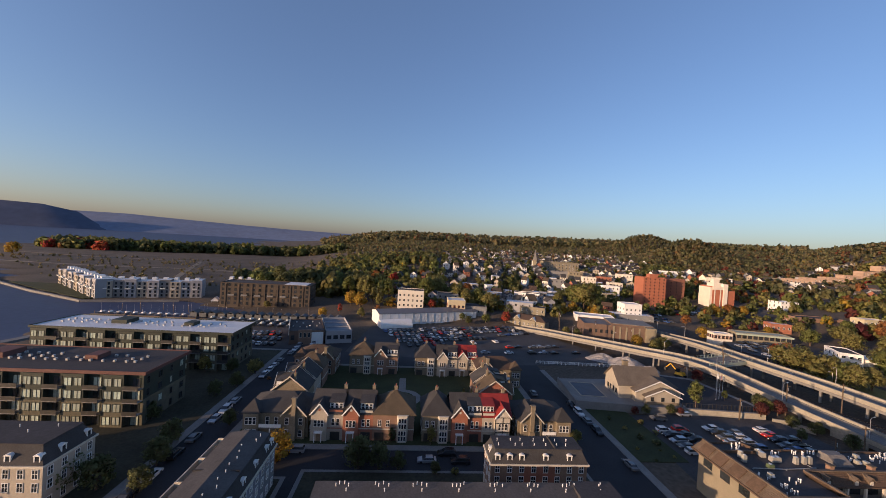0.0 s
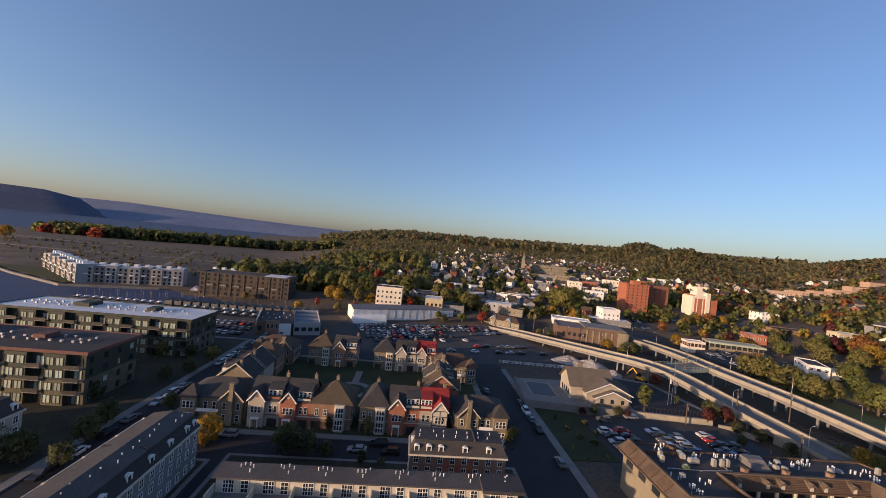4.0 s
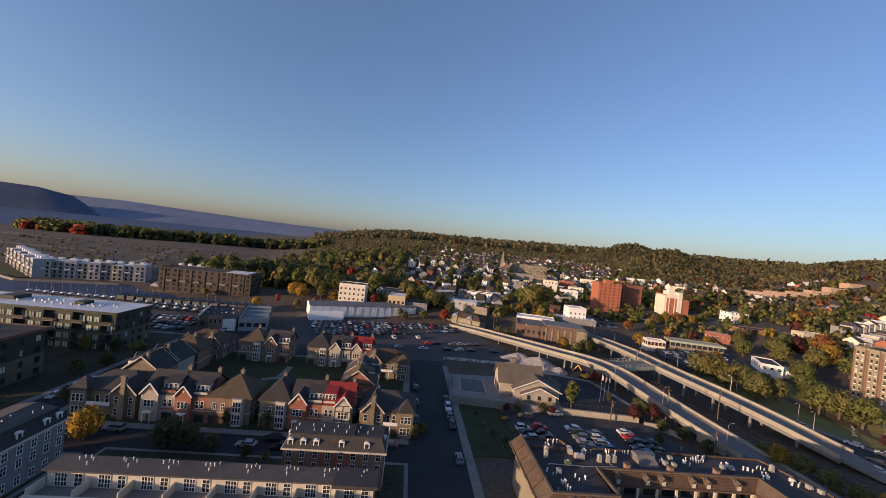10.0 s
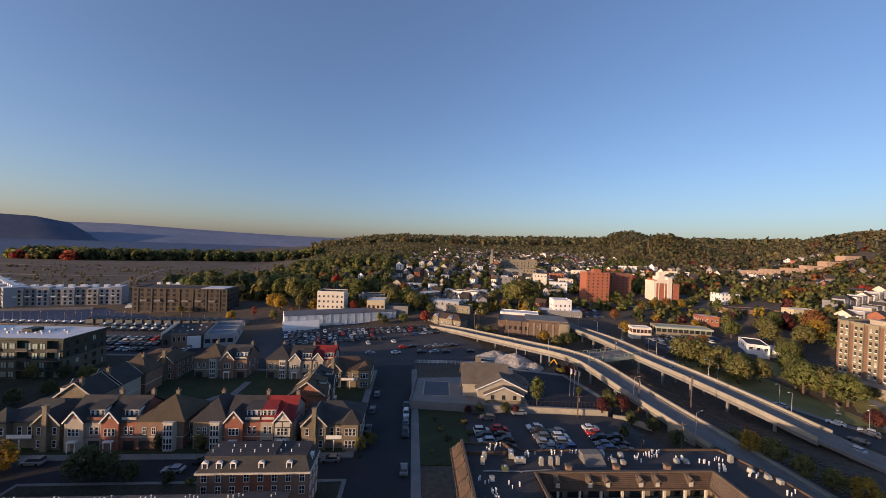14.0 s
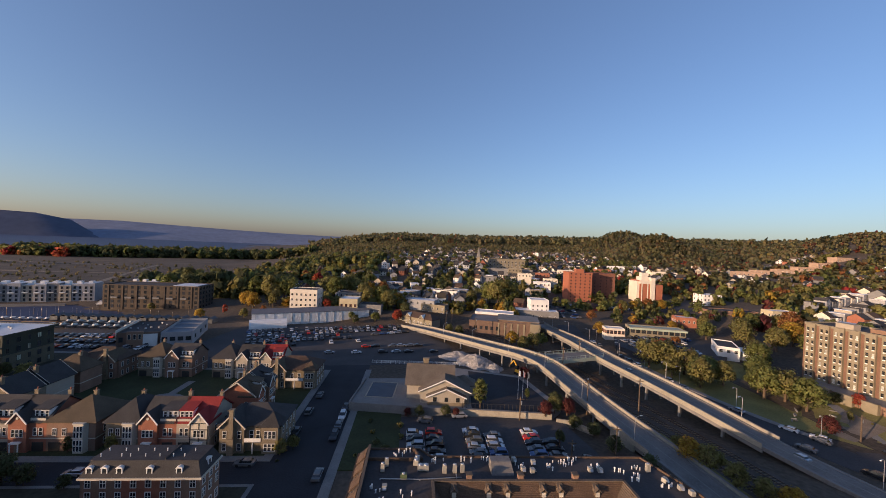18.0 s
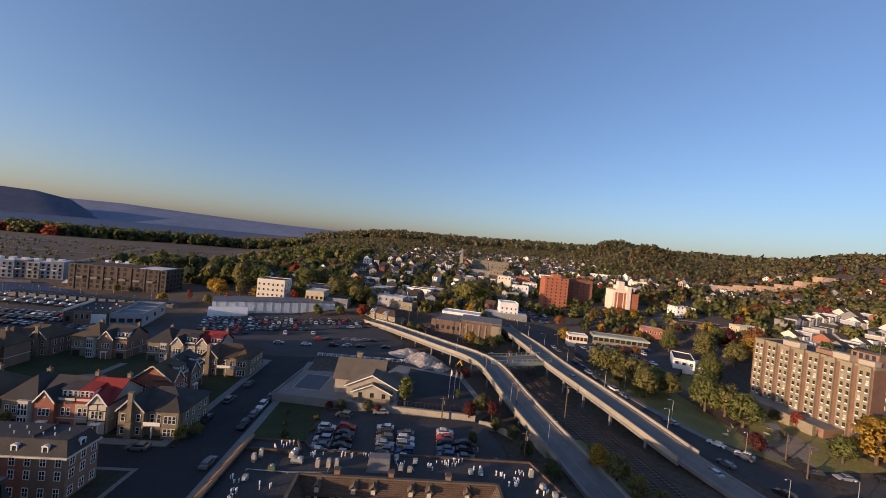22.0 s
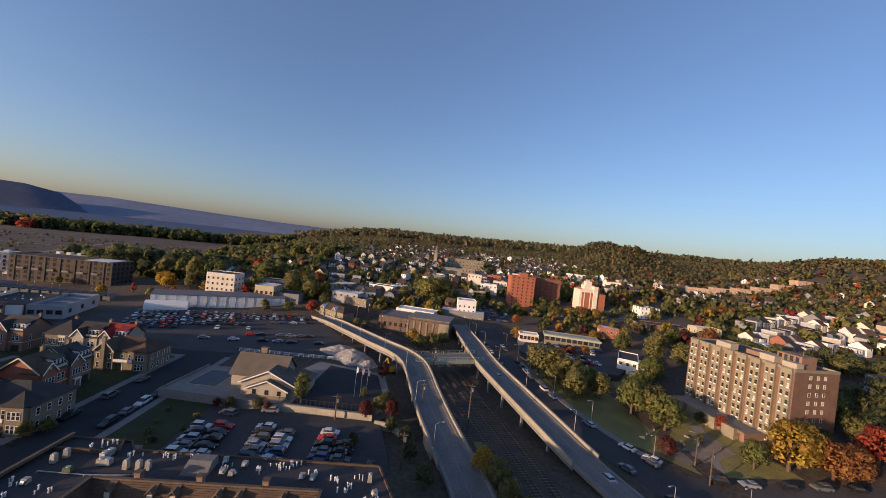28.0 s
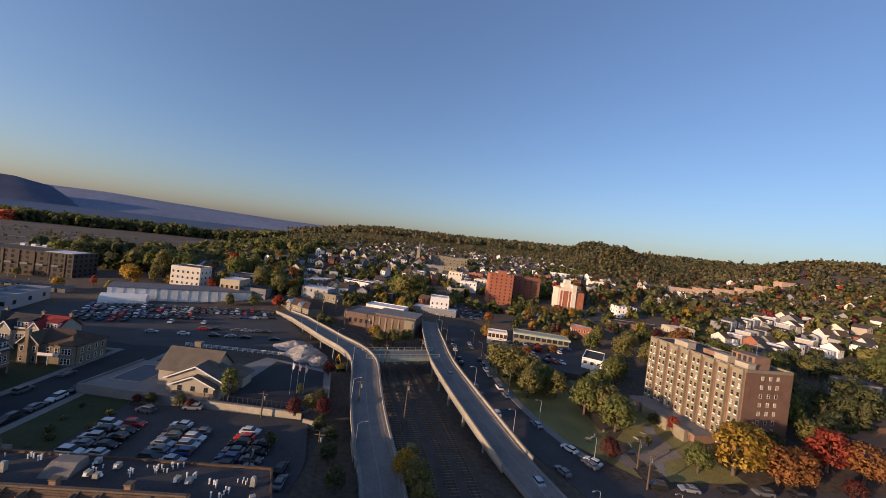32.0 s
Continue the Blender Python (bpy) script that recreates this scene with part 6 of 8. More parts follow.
# The wall brown is darkened; the shade on this front sits in its colour.
block("apartment_block", pose(-173, 249.5, 0, 0, 0, 8), 60, 20, 16.0, mat("umber_panel", (0.085, 0.066, 0.05), 0.85, 0.2, 0.3, 3), FLAT_DARK, "large shaded brown apartment block by the basin", "apartment block", 5, 15, 5, 1.2, 3.2, 1.8, 1.9, DARK_METAL, GLASS, faces="se")
for k in range(7):
    part("pier", Geo().box(3 + k * 8.6, -0.35, -0.3, 4.0 + k * 8.6, -0.02, 15.9), bpy.data.materials["umber_panel"], bpy.data.objects["apartment_block.002"], "brown projecting pier")

part("roof_sheet", Geo().box(42, 2, 16.12, 57, 17, 16.5), FLAT_WHITE, bpy.data.objects["apartment_block.002"], "white patch of roof membrane")
for k in range(6):
    part("balcony", Geo().box(5.5 + k * 8.6, -1.3, 7.4, 9.5 + k * 8.6, -0.02, 7.6).box(5.5 + k * 8.6, -1.3, 7.6, 9.5 + k * 8.6, -1.22, 8.5), GREY_SIDING, bpy.data.objects["apartment_block.002"], "grey balcony")


# ---- quarter by the station yard ----
gslab("parking_lot_marina", -122, 172, -64, 224, 0.05, LOT, "marina car park of worn asphalt", "car park")
STORE = pose(-74.5, 175.5, 0, 0, 0, 22)
# Roof and wall tones are greyed blue for the shade lying on this store.
b = block("flat_store", STORE, 12.5, 31, 5.0, PALE_BLUE, mat("blue_roof", (0.13, 0.155, 0.19), 0.6, 0.2, 0.3), "low white store with sunken blue-grey flat roof and tall parapet", "store", 1, 4, 3, 2.2, 3, 2.2, 1.8, DARK_METAL, GLASS, 1.3)
part("roof_step", Geo().box(0.3, 12, 5.12, 12.2, 12.3, 5.7).box(0.3, 22, 5.12, 12.2, 22.3, 5.7), PALE_BLUE, b, "low step across the roof")
b = block("brick_store", STORE @ Matrix.Translation((-16.6, 1.0, 0)), 16, 26, 6.0, bpy.data.materials["hall_brick"], FLAT_DARK, "low brown store with a brick and white front", "store", 1, 5, 3, 2.2, 3, 1.6, 2.2, DARK_METAL, GLASS)
# Cream here puts the sunlight on the brown store's west side into colour.
part("west_parapet", Geo().box(-0.35, 0, 4.5, -0.02, 26, 7.6), CREAM, b, "tall cream side parapet")
part("front", Geo().box(4, -1.2, -0.3, 10, -0.05, 7.0), BROWN_BRICK, b, "red brick arched front")
part("front", Geo().box(10, -1.0, -0.3, 15.4, -0.05, 5.6), WHITE, b, "white front")
for k in range(3):
    window(b, 5.1 + k * 1.9, -1.2, 3.6, 1.1, 2.2, "s", TRIM, GLASS, 1, 1)
r4 = random.Random(8)
for k in range(9):
    solo("roof_condenser", CONDENSER, None, "small grey metal air-conditioning condenser on a flat roof", "condenser", group="roof condensers").matrix_basis = STORE @ pose(-15 + k * 1.6, 12 + r4.uniform(-4, 9), 6.12, 0, 0, 10 * k)
SHED = Geo().box(-1.9, -3.0, 0, 1.9, 3.0, 2.4).gable(-1.9, -3.0, 1.9, 3.0, 2.4, 3.4, "y", 0.15, 0.25).mesh("boat_shed", mat("shed_grey", (0.12, 0.125, 0.125), 0.85))
for k in range(17):
    solo("boat_shed", SHED, None, "small grey shed in a row beside the basin", "shed", group="boat sheds").matrix_basis = pose(-166 + k * 5.2, 216 + k * 0.55, 0, 0, 0, 6)
t = thing("party_tent", pose(-181, 258, 0, 0, 0, 20) @ Matrix.Scale(0.62, 4), "white gabled party tent by the basin", "tent")
part("canopy", Geo().box(-3.5, -5, 2.4, 3.5, 5, 3.6).gable(-3.5, -5, 3.5, 5, 3.6, 7.0, "y", 0.2, 0.2).gable_ends(-3.5, -5, 3.5, 5, 3.6, 7.0, "y"), WHITE, t)
for x in (-3.3, 3.3):
    for y in (-4.7, 4.7):
        part("pole", Geo().cyl(x, y, -0.2, 2.4, 0.1, 0.1, 6), METAL, t)
# docks and moored boats
for k in range(4):
    d = thing("dock", pose(-222 + k * 20, 208 + k * 1.5, -1.3, 0, 0, 7), "weathered wooden floating dock", "dock", "docks")
    part("walkway", Geo().box(0, 0, -0.3, 18, 1.6, 0.35), WOOD, d)
    for j in range(5):
        part("pile", Geo().cyl(1 + j * 4, 1.7, -3, 2.2, 0.16, 0.13, 7), WOOD, d)
for k in range(16):
    bt = thing("sailboat", pose(-220 + k * 4.5, 213 + k * 0.5, -1.3, 0, 0, 80 + r4.uniform(-6, 6)), "small white moored boat with mast", "boat", "moored boats")
    part("hull", Geo().add([(-3, 0, 0.9), (-2, -1.1, 0.9), (2.6, -1.0, 0.9), (2.6, 1.0, 0.9), (-2, 1.1, 0.9), (-2.4, 0, -0.4), (2.3, -0.6, -0.4), (2.3, 0.6, -0.4)], [(0, 1, 2, 3, 4), (0, 5, 6, 1), (1, 6, 2), (2, 6, 7, 3), (3, 7, 4), (4, 7, 5, 0), (5, 7, 6)]), PALE_BLUE, bt)
    part("cabin", Geo().frustum(-0.8, -0.7, 1.4, 0.7, 0.9, -0.5, -0.55, 1.2, 0.55, 1.5), WHITE, bt)
    part("mast", Geo().cyl(-0.3, 0, 0.9, r4.uniform(5.5, 8.5), 0.06, 0.04, 6), METAL, bt)
SW = thing("sea_wall", pose(0, 0, 0), "stone sea wall along the point", "wall", kind="structure")
for a, c in zip(LAND[6:11], LAND[7:11]):
    part("wall_stem", Geo().beam((*a, -1.2), (*c, -1.2), 1.6, 2.8), CONCRETE, SW)
solo("grass_point", Geo().prism([(-322, 268), (-262, 244), (-255, 250), (-330, 296), (-372, 292)], -0.2, 0.12), GRASS, "sunlit grass along the point", "lawn", "structure")
solo("promenade", Geo().box(0, 0, -2, 4, 75, 0.4), CONCRETE, "curved riverside promenade", "pavement", "structure", pose(-208, 95, 0, 0, 0, -7))

# ---- town on the slope ----
HOUSE_WALLS = [WHITE, PALE_BLUE, CREAM, WHITE, GREY_SIDING, BEIGE, BRICK, PALE_BLUE]
HOUSE_ROOFS = [SHINGLE, SHINGLE, BROWN_SHINGLE, FLAT_WHITE]
HW = ["white", "pale grey", "cream", "white", "grey", "beige", "red brick", "pale grey"]
TAKEN = [(165, 334, 24), (205, 358, 20), (240, 340, 26), (-40, 262, 18), (0, 258, 16), (45, 262, 22), (95, 240, 30), (125, 276, 14), (92, 262, 17), (122, 272, 18), (190, 230, 26), (158, 230, 10), (242, 290, 14), (266, 278, 20), (200, 205, 18), (279, 251, 12), (293, 302, 14), (100, 300, 14), (125, 430, 24), (135, 476, 26)]


def town_house(x, y, turn, w, d, h, k, big=False):
    z = height(x, y)
    T = thing("town_house", pose(x, y, z, 0, 0, turn), f"{HW[k % 8]} clapboard house with a {'flat' if k % 5 == 4 else 'gabled'} roof on the slope" if k % 8 != 6 else "red brick house with a plain roof on the slope", "house", "town houses")
    wall, roof = HOUSE_WALLS[k % 8], HOUSE_ROOFS[k % 3]
    g = Geo().box(0, 0, -4, w, d, h)
    if k % 5 == 4:
        part("wall", g, wall, T)
        part("roof", Geo().box(-0.2, -0.2, h, w + 0.2, d + 0.2, h + 0.35), FLAT_WHITE if k % 2 else FLAT_DARK, T)
    else:
        al = "y" if k % 2 else "x"
        rise = (w if al == "y" else d) * 0.34
        part("wall", g.gable_ends(0, 0, w, d, h, h + rise, al), wall, T)
        part("roof", Geo().gable(0, 0, w, d, h, h + rise, al, 0.22, 0.35), roof, T)
    for c in (0.28, 0.72):
        window(T, w * c, 0, 3.6, 1.0, 1.5, "s", wall, GLASS, 1, 2, far=True)
    return T


r5 = random.Random(21)
spots = []


def sow(n, x0, x1, y0, y1, keep, gap, size=(5.2, 7.8)):
    tries = 0
    while n and tries < 6000:
        tries += 1
        x, y = r5.uniform(x0, x1), r5.uniform(y0, y1)
        if not keep(x, y) or any((x - a) ** 2 + (y - b) ** 2 < r * r for a, b, r in TAKEN) or any((x - a) ** 2 + (y - b) ** 2 < gap * gap for a, b in spots):
            continue
        spots.append((x, y))
        n -= 1
        town_house(x, y, r5.choice((-12, 8, 14, -30)), r5.uniform(*size), r5.uniform(7, 10), r5.choice((5.4, 5.8, 6.6)), r5.randrange(40))


sow(30, -5, 160, 335, 420, lambda x, y: x < 0.52 * y - 40, 11)
sow(26, 0, 112, 285, 335, lambda x, y: True, 12)
sow(16, -75, 0, 285, 340, lambda x, y: True, 14)
town_house(290, 163, -8, 11, 9, 8.0, 4)
for x0, y0, dx, dy, n in ((288, 206, 7.6, 3.4, 9), (300, 238, 7.4, 2.6, 11), (318, 262, 7.8, 3.0, 9)):
    for i in range(n):
        x, y = x0 + i * dx, y0 + i * dy
        spots.append((x, y))
        town_house(x, y, 20 + r5.uniform(-3, 3), r5.uniform(4.6, 6.2), r5.uniform(7, 9), r5.choice((5.4, 6.2, 6.8)), (4, 9, 2, 34, 1, 29, 24, 39, 12)[(i * 4 + n) % 9])
sow(26, 262, 420, 218, 300, lambda x, y: x > 290 - 0.1 * (y - 165) and y < 0.9 * x - 40, 10, (4.6, 6.8))


def far_houses(n, x0, x1, y0, y1, keep, gap, label):
    """Small houses too far and too many to count: one mesh for each surface."""
    walls, roofs, panes, grid = {}, {}, Geo(), {}
    tries = 0
    while n and tries < 20000:
        tries += 1
        x, y = r5.uniform(x0, x1), r5.uniform(y0, y1)
        cell = (int(x // gap), int(y // gap))
        if not keep(x, y) or cell in grid or any((x - a) ** 2 + (y - b) ** 2 < r * r for a, b, r in TAKEN):
            continue
        grid[cell] = 1
        spots.append((x, y))
        n -= 1
        a, k = radians(r5.choice((-12, 8, 14, -30))), r5.randrange(40)
        w, d, h = r5.uniform(4.8, 8), r5.uniform(6, 9), r5.choice((4.8, 5.6, 6.4))
        z = height(x, y)
        place = lambda g, x=x, y=y, z=z, a=a: ([(x + p[0] * math.cos(a) - p[1] * math.sin(a), y + p[0] * math.sin(a) + p[1] * math.cos(a), z + p[2]) for p in g.v], g.f)
        al = "y" if k % 2 else "x"
        rise = (w if al == "y" else d) * 0.4
        g = Geo().box(0, 0, -5, w, d, h)
        if k % 5 == 4:
            q = Geo().box(-0.2, -0.2, h, w + 0.2, d + 0.2, h + 0.35)
        else:
            g.gable_ends(0, 0, w, d, h, h + rise, al)
            q = Geo().gable(0, 0, w, d, h, h + rise, al, 0.22, 0.35)
        walls.setdefault(HOUSE_WALLS[k % 8].name, Geo()).add(*place(g))
        roofs.setdefault(HOUSE_ROOFS[k % 3].name, Geo()).add(*place(q))
        for c in (0.28, 0.72):
            for s in (0.8, 3.4):
                panes.add(*place(Geo().box(w * c - 0.5, -0.06, s, w * c + 0.5, 0.0, s + 1.4)))
    for kind in (walls, roofs):
        for m, g in kind.items():
            solo("far_houses", g, bpy.data.materials[m], label, "houses", "stuff")
    solo("far_house_windows", panes, GLASS, "dark small windows of far houses", "windows", "stuff")


far_houses(230, -20, 300, 400, 640, lambda x, y: x < 0.56 * y - 30, 10, "small pale wooden houses crowding the hill")
far_houses(60, 150, 420, 365, 520, lambda x, y: x > 0.5 * y - 60, 15, "small pale houses among autumn trees")
far_houses(70, 380, 620, 200, 560, lambda x, y: y < 1.05 * x and not open_row(x, y), 17, "small pale houses among trees on the hillside")
far_houses(130, -10, 470, 600, 900, lambda x, y: x < 0.6 * y - 20 and x > 0.05 * y - 20, 18, "pale houses scattered through the far wooded hill")
far_houses(24, -120, -10, 330, 420, lambda x, y: x > -0.3 * y, 16, "small grey houses in the wood")


def town_block(x, y, turn, w, d, h, wall, roof, word):
    """A plain flat-roofed commercial block in the town."""
    z = height(x, y)
    T = thing("town_block", pose(x, y, z, 0, 0, turn), f"{word} flat-roofed commercial block in the town", "building", "town blocks")
    part("wall", Geo().box(0, 0, -4, w, d, h), wall, T)
    part("roof", Geo().box(0.2, 0.2, h, w - 0.2, d - 0.2, h + 0.1), roof, T)
    part("parapet", Geo().add([(a, b, c) for c in (h, h + 0.5) for a, b in ((0, 0), (w, 0), (w, d), (0, d), (0.25, 0.25), (w - 0.25, 0.25), (w - 0.25, d - 0.25), (0.25, d - 0.25))], [(i, (i + 1) % 4, 8 + (i + 1) % 4, 8 + i) for i in range(4)] + [(12 + i, 12 + (i + 1) % 4, 4 + (i + 1) % 4, 4 + i) for i in range(4)] + [(8 + i, 8 + (i + 1) % 4, 12 + (i + 1) % 4, 12 + i) for i in range(4)]), wall, T)
    for c in range(4):
        window(T, (c + 0.5) * w / 4, 0, h - 2.6, 1.3, 1.6, "s", wall, GLASS, 1, 2, far=True)


for q in ((145, 366, -8, 16, 10, 9, WHITE, FLAT_WHITE, "white"), (160, 386, -8, 14, 10, 8, CREAM, FLAT_DARK, "cream"), (156, 406, -10, 15, 10, 9, BRICK, FLAT_DARK, "red brick"), (186, 420, -8, 16, 11, 10, CREAM, FLAT_WHITE, "cream"), (204, 404, -8, 12, 10, 8, WHITE, FLAT_DARK, "white"), (62, 330, -14, 15, 9, 7, GREY_SIDING, FLAT_WHITE, "grey"), (40, 300, -16, 18, 9, 6, GREY_SIDING, FLAT_DARK, "grey"), (136, 345, -8, 12, 9, 7, TAN_BRICK, FLAT_WHITE, "tan brick"), (-22, 276, 4, 16, 10, 9, GREY_SIDING, FLAT_DARK, "grey"), (262, 462, -8, 22, 10, 8, WHITE, FLAT_WHITE, "white"), (236, 440, -6, 18, 9, 7, BRICK, FLAT_DARK, "brick"), (300, 430, -12, 24, 10, 7, CREAM, FLAT_DARK, "cream"), (92, 385, -12, 18, 9, 8, GREY_SIDING, FLAT_DARK, "grey"), (134, 392, -8, 14, 10, 11, CREAM, FLAT_DARK, "tall cream"), (128, 418, -8, 15, 10, 10, TAN_BRICK, FLAT_WHITE, "tan brick"), (30, 272, -14, 20, 11, 7, PALE_BLUE, FLAT_WHITE, "pale grey"), (46, 322, -14, 22, 10, 7, WHITE, FLAT_DARK, "white"), (20, 318, -14, 14, 10, 6, GREY_SIDING, FLAT_WHITE, "grey")):
    TAKEN.append((q[0] + q[3] / 2, q[1] + 2, q[3] * 0.7))
    town_block(*q)
# hillside rows of brick, the school and the church
for k in range(6):
    x, y = 400 + k * 34, 440 + k * 9
    block("brick_row", pose(x, y, height(x, y), 0, 0, -14 + k * 3), 30, 12, 7, mat("pink_brick", (0.38, 0.27, 0.2), 0.85) if k == 0 else bpy.data.materials["pink_brick"], FLAT_DARK, "long three-storey pinkish brick row on the hillside", "apartment block", 2, 7, 2, 1, 2.8, 1.2, 1.5, faces="s")
b = block("school_building", pose(112, 470, 26), 46, 16, 13, TAN_BRICK, FLAT_DARK, "large tan brick school on the hill", "school", 3, 10, 3, 1.5, 3.6, 1.8, 2, faces="s")
block("dark_hall", pose(105, 428, 20, 0, 0, -6), 52, 14, 9, GREY_SIDING, SHINGLE, "long dark grey roofed building below the school", "building", 2, 10, 2, 1.5, 3.4, faces="s")
b = thing("church", pose(98, 457, 25, 0, 0, -10), "small brick church with a slender pale spire", "church")
part("nave", Geo().box(0, 0, -4, 9, 20, 8).gable_ends(0, 0, 9, 20, 8, 13, "y"), BRICK, b)
part("roof", Geo().gable(0, 0, 9, 20, 8, 13, "y"), SHINGLE, b)
part("bell_tower", Geo().box(-3, -1, -4, 1.2, 3.2, 16), TAN_BRICK, b)
part("spire", Geo().add([(-3.2, -1.2, 16), (1.4, -1.2, 16), (1.4, 3.4, 16), (-3.2, 3.4, 16), (-0.9, 1.1, 29.5)], [(3, 2, 1, 0), (0, 1, 4), (1, 2, 4), (2, 3, 4), (3, 0, 4)]), CONCRETE, b, "slender pale spire")
solo("parking_lot_town", Geo().prism([(156, 186), (190, 180), (212, 206), (216, 226), (158, 224), (150, 205)], -0.5, 3.2), LOT, "car park of the shop row", "car park", "structure")
solo("road_crossing", Geo().prism([(112, 262), (152, 262), (164, 330), (126, 330)], 1.0, 3.4), ASPHALT, "broad shaded town street crossing", "road", "structure")

# trees of the town, as loose woods between the houses
free = lambda x, y: not any((x - a) ** 2 + (y - b) ** 2 < (r * 0.85) ** 2 for a, b, r in TAKEN) and not any((x - a - 4) ** 2 + (y - b - 5) ** 2 < 55 for a, b in spots)
wood("town_trees", fall, scatter(800, -20, 360, 296, 640, lambda x, y: free(x, y) and x < 0.65 * y - 5, 31), "the gardens in the town", (2.2, 4.4), False)
wood("town_trees", mixed, scatter(560, 250, 620, 165, 520, lambda x, y: free(x, y) and y < 1.0 * x - 20 and not open_row(x, y) and (x > 330 or y > 232), 32), "the gardens on the slope", (2.6, 5.4), False)
wood("town_trees", mixed, scatter(150, 205, 350, 232, 430, lambda x, y: free(x, y) and (y > 345 or (x > 268 and y > 292)), 33), "the gardens round the towers", (2.6, 5.0))
wood("town_trees", [("olive", 4), ("green", 4), ("dark", 2), ("yellow", 0.5), ("orange", 0.6), ("maroon", 0.4)], scatter(42, 150, 268, 244, 300, lambda x, y: free(x, y) and x > 0.6 * (y - 240) + 162, 34), "the gardens behind the shops", (1.6, 3.6))
wood("town_trees", [("olive", 4), ("green", 3), ("yellow", 0.6), ("orange", 0.6)], scatter(20, 150, 268, 282, 328, lambda x, y: free(x, y) and x > 0.3 * (y - 282) + 158, 37), "the yards below the brick towers", (1.8, 3.6))
for x, y in scatter(16, 240, 280, 128, 176, lambda x, y: x > 238 + 0.1 * (y - 130), 35) + scatter(18, 262, 330, 178, 232, free, 38):
    tree(x, y, 0.9 + (x * 7 % 5) * 0.12, ("dark", "green", "dark", "olive")[int(x + y) % 4])
wood("town_trees", [("olive", 5), ("green", 3), ("yellow", 2)], scatter(60, -60, 110, 262, 290, free, 36), "the gardens behind the hall", (2.2, 4.2))

# single trees nearer by
PARK = [(153, 178, 1.7, "olive", "round"), (159, 176, 1.6, "olive", "round"), (164, 170, 1.5, "olive", "round"), (160.5, 155, 1.4, "olive", "round"), (165, 160, 1.35, "green", "round"), (170, 165, 1.2, "green", "round"), (174, 119.5, 0.7, "maroon", "round"), (156, 166, 1.0, "olive", "round"),
        (178, 146, 1.55, "green", "round"), (184, 144, 1.5, "olive", "round"), (184, 136, 1.4, "green", "round"), (187, 140, 1.0, "olive", "round"), (181, 152, 1.3, "green", "round"), (190, 163, 1.3, "green", "round"), (172, 158, 1.2, "olive", "round"), (203, 178, 1.4, "green", "round"), (208, 184, 1.3, "olive", "round"), (170, 172, 0.9, "dark", "round"),
        (205, 115.5, 1.6, "yellow", "round"), (209.5, 117, 1.5, "yellow", "round"), (196, 116, 0.95, "green", "round"), (213.5, 112, 1.2, "orange", "round"), (218.5, 112, 1.1, "orange", "round"), (232.5, 118, 1.3, "red", "round"), (238, 114, 1.2, "orange", "round"), (238, 126, 1.2, "olive", "round"), (228, 107.5, 0.6, "maroon", "round"), (243, 108, 1.0, "red", "round"),
        (216, 124, 0.8, "dark", "round"), (222, 123, 0.9, "dark", "round"), (264, 140, 1.3, "dark", "cone"), (270, 141, 1.6, "dark", "cone"), (262, 148, 1.4, "green", "cone"), (276, 146, 1.5, "dark", "round"), (252, 150, 1.6, "dark", "round"), (246, 158, 1.6, "dark", "round"), (258, 165, 1.4, "dark", "round"), (285, 158, 1.3, "olive", "round"), (268, 172, 1.2, "orange", "round"),
        (240, 190, 1.4, "green", "round"), (232, 200, 1.5, "olive", "round"), (224, 212, 1.5, "olive", "round"), (246, 206, 1.6, "yellow", "round"), (255, 215, 1.7, "orange", "round"), (262, 204, 1.5, "green", "round"), (214, 226, 1.3, "green", "round"), (236, 228, 1.4, "olive", "round"), (270, 232, 1.6, "orange", "round"), (252, 240, 1.4, "green", "round"), (226, 245, 1.2, "olive", "round"),
        (172, 205, 0.8, "orange", "round"), (180, 212, 0.75, "red", "round"), (188, 214, 0.8, "orange", "round"), (160, 262, 0.9, "orange", "round"), (156, 240, 1.0, "yellow", "round"), (206, 246, 0.8, "yellow", "round"), (196, 290, 1.1, "olive", "round"), (206, 294, 1.0, "yellow", "round"), (218, 296, 1.1, "orange", "round"), (186, 300, 1.0, "green", "round"), (226, 292, 1.0, "yellow", "round"),
        (203, 137, 0.6, "red", "round"), (199, 141, 0.5, "dark", "round"), (195, 126, 0.35, "olive", "shrub"), (190, 128, 0.4, "olive", "tall")]
for x, y, s, tone, form in PARK:
    tree(x, y, s, tone, form)
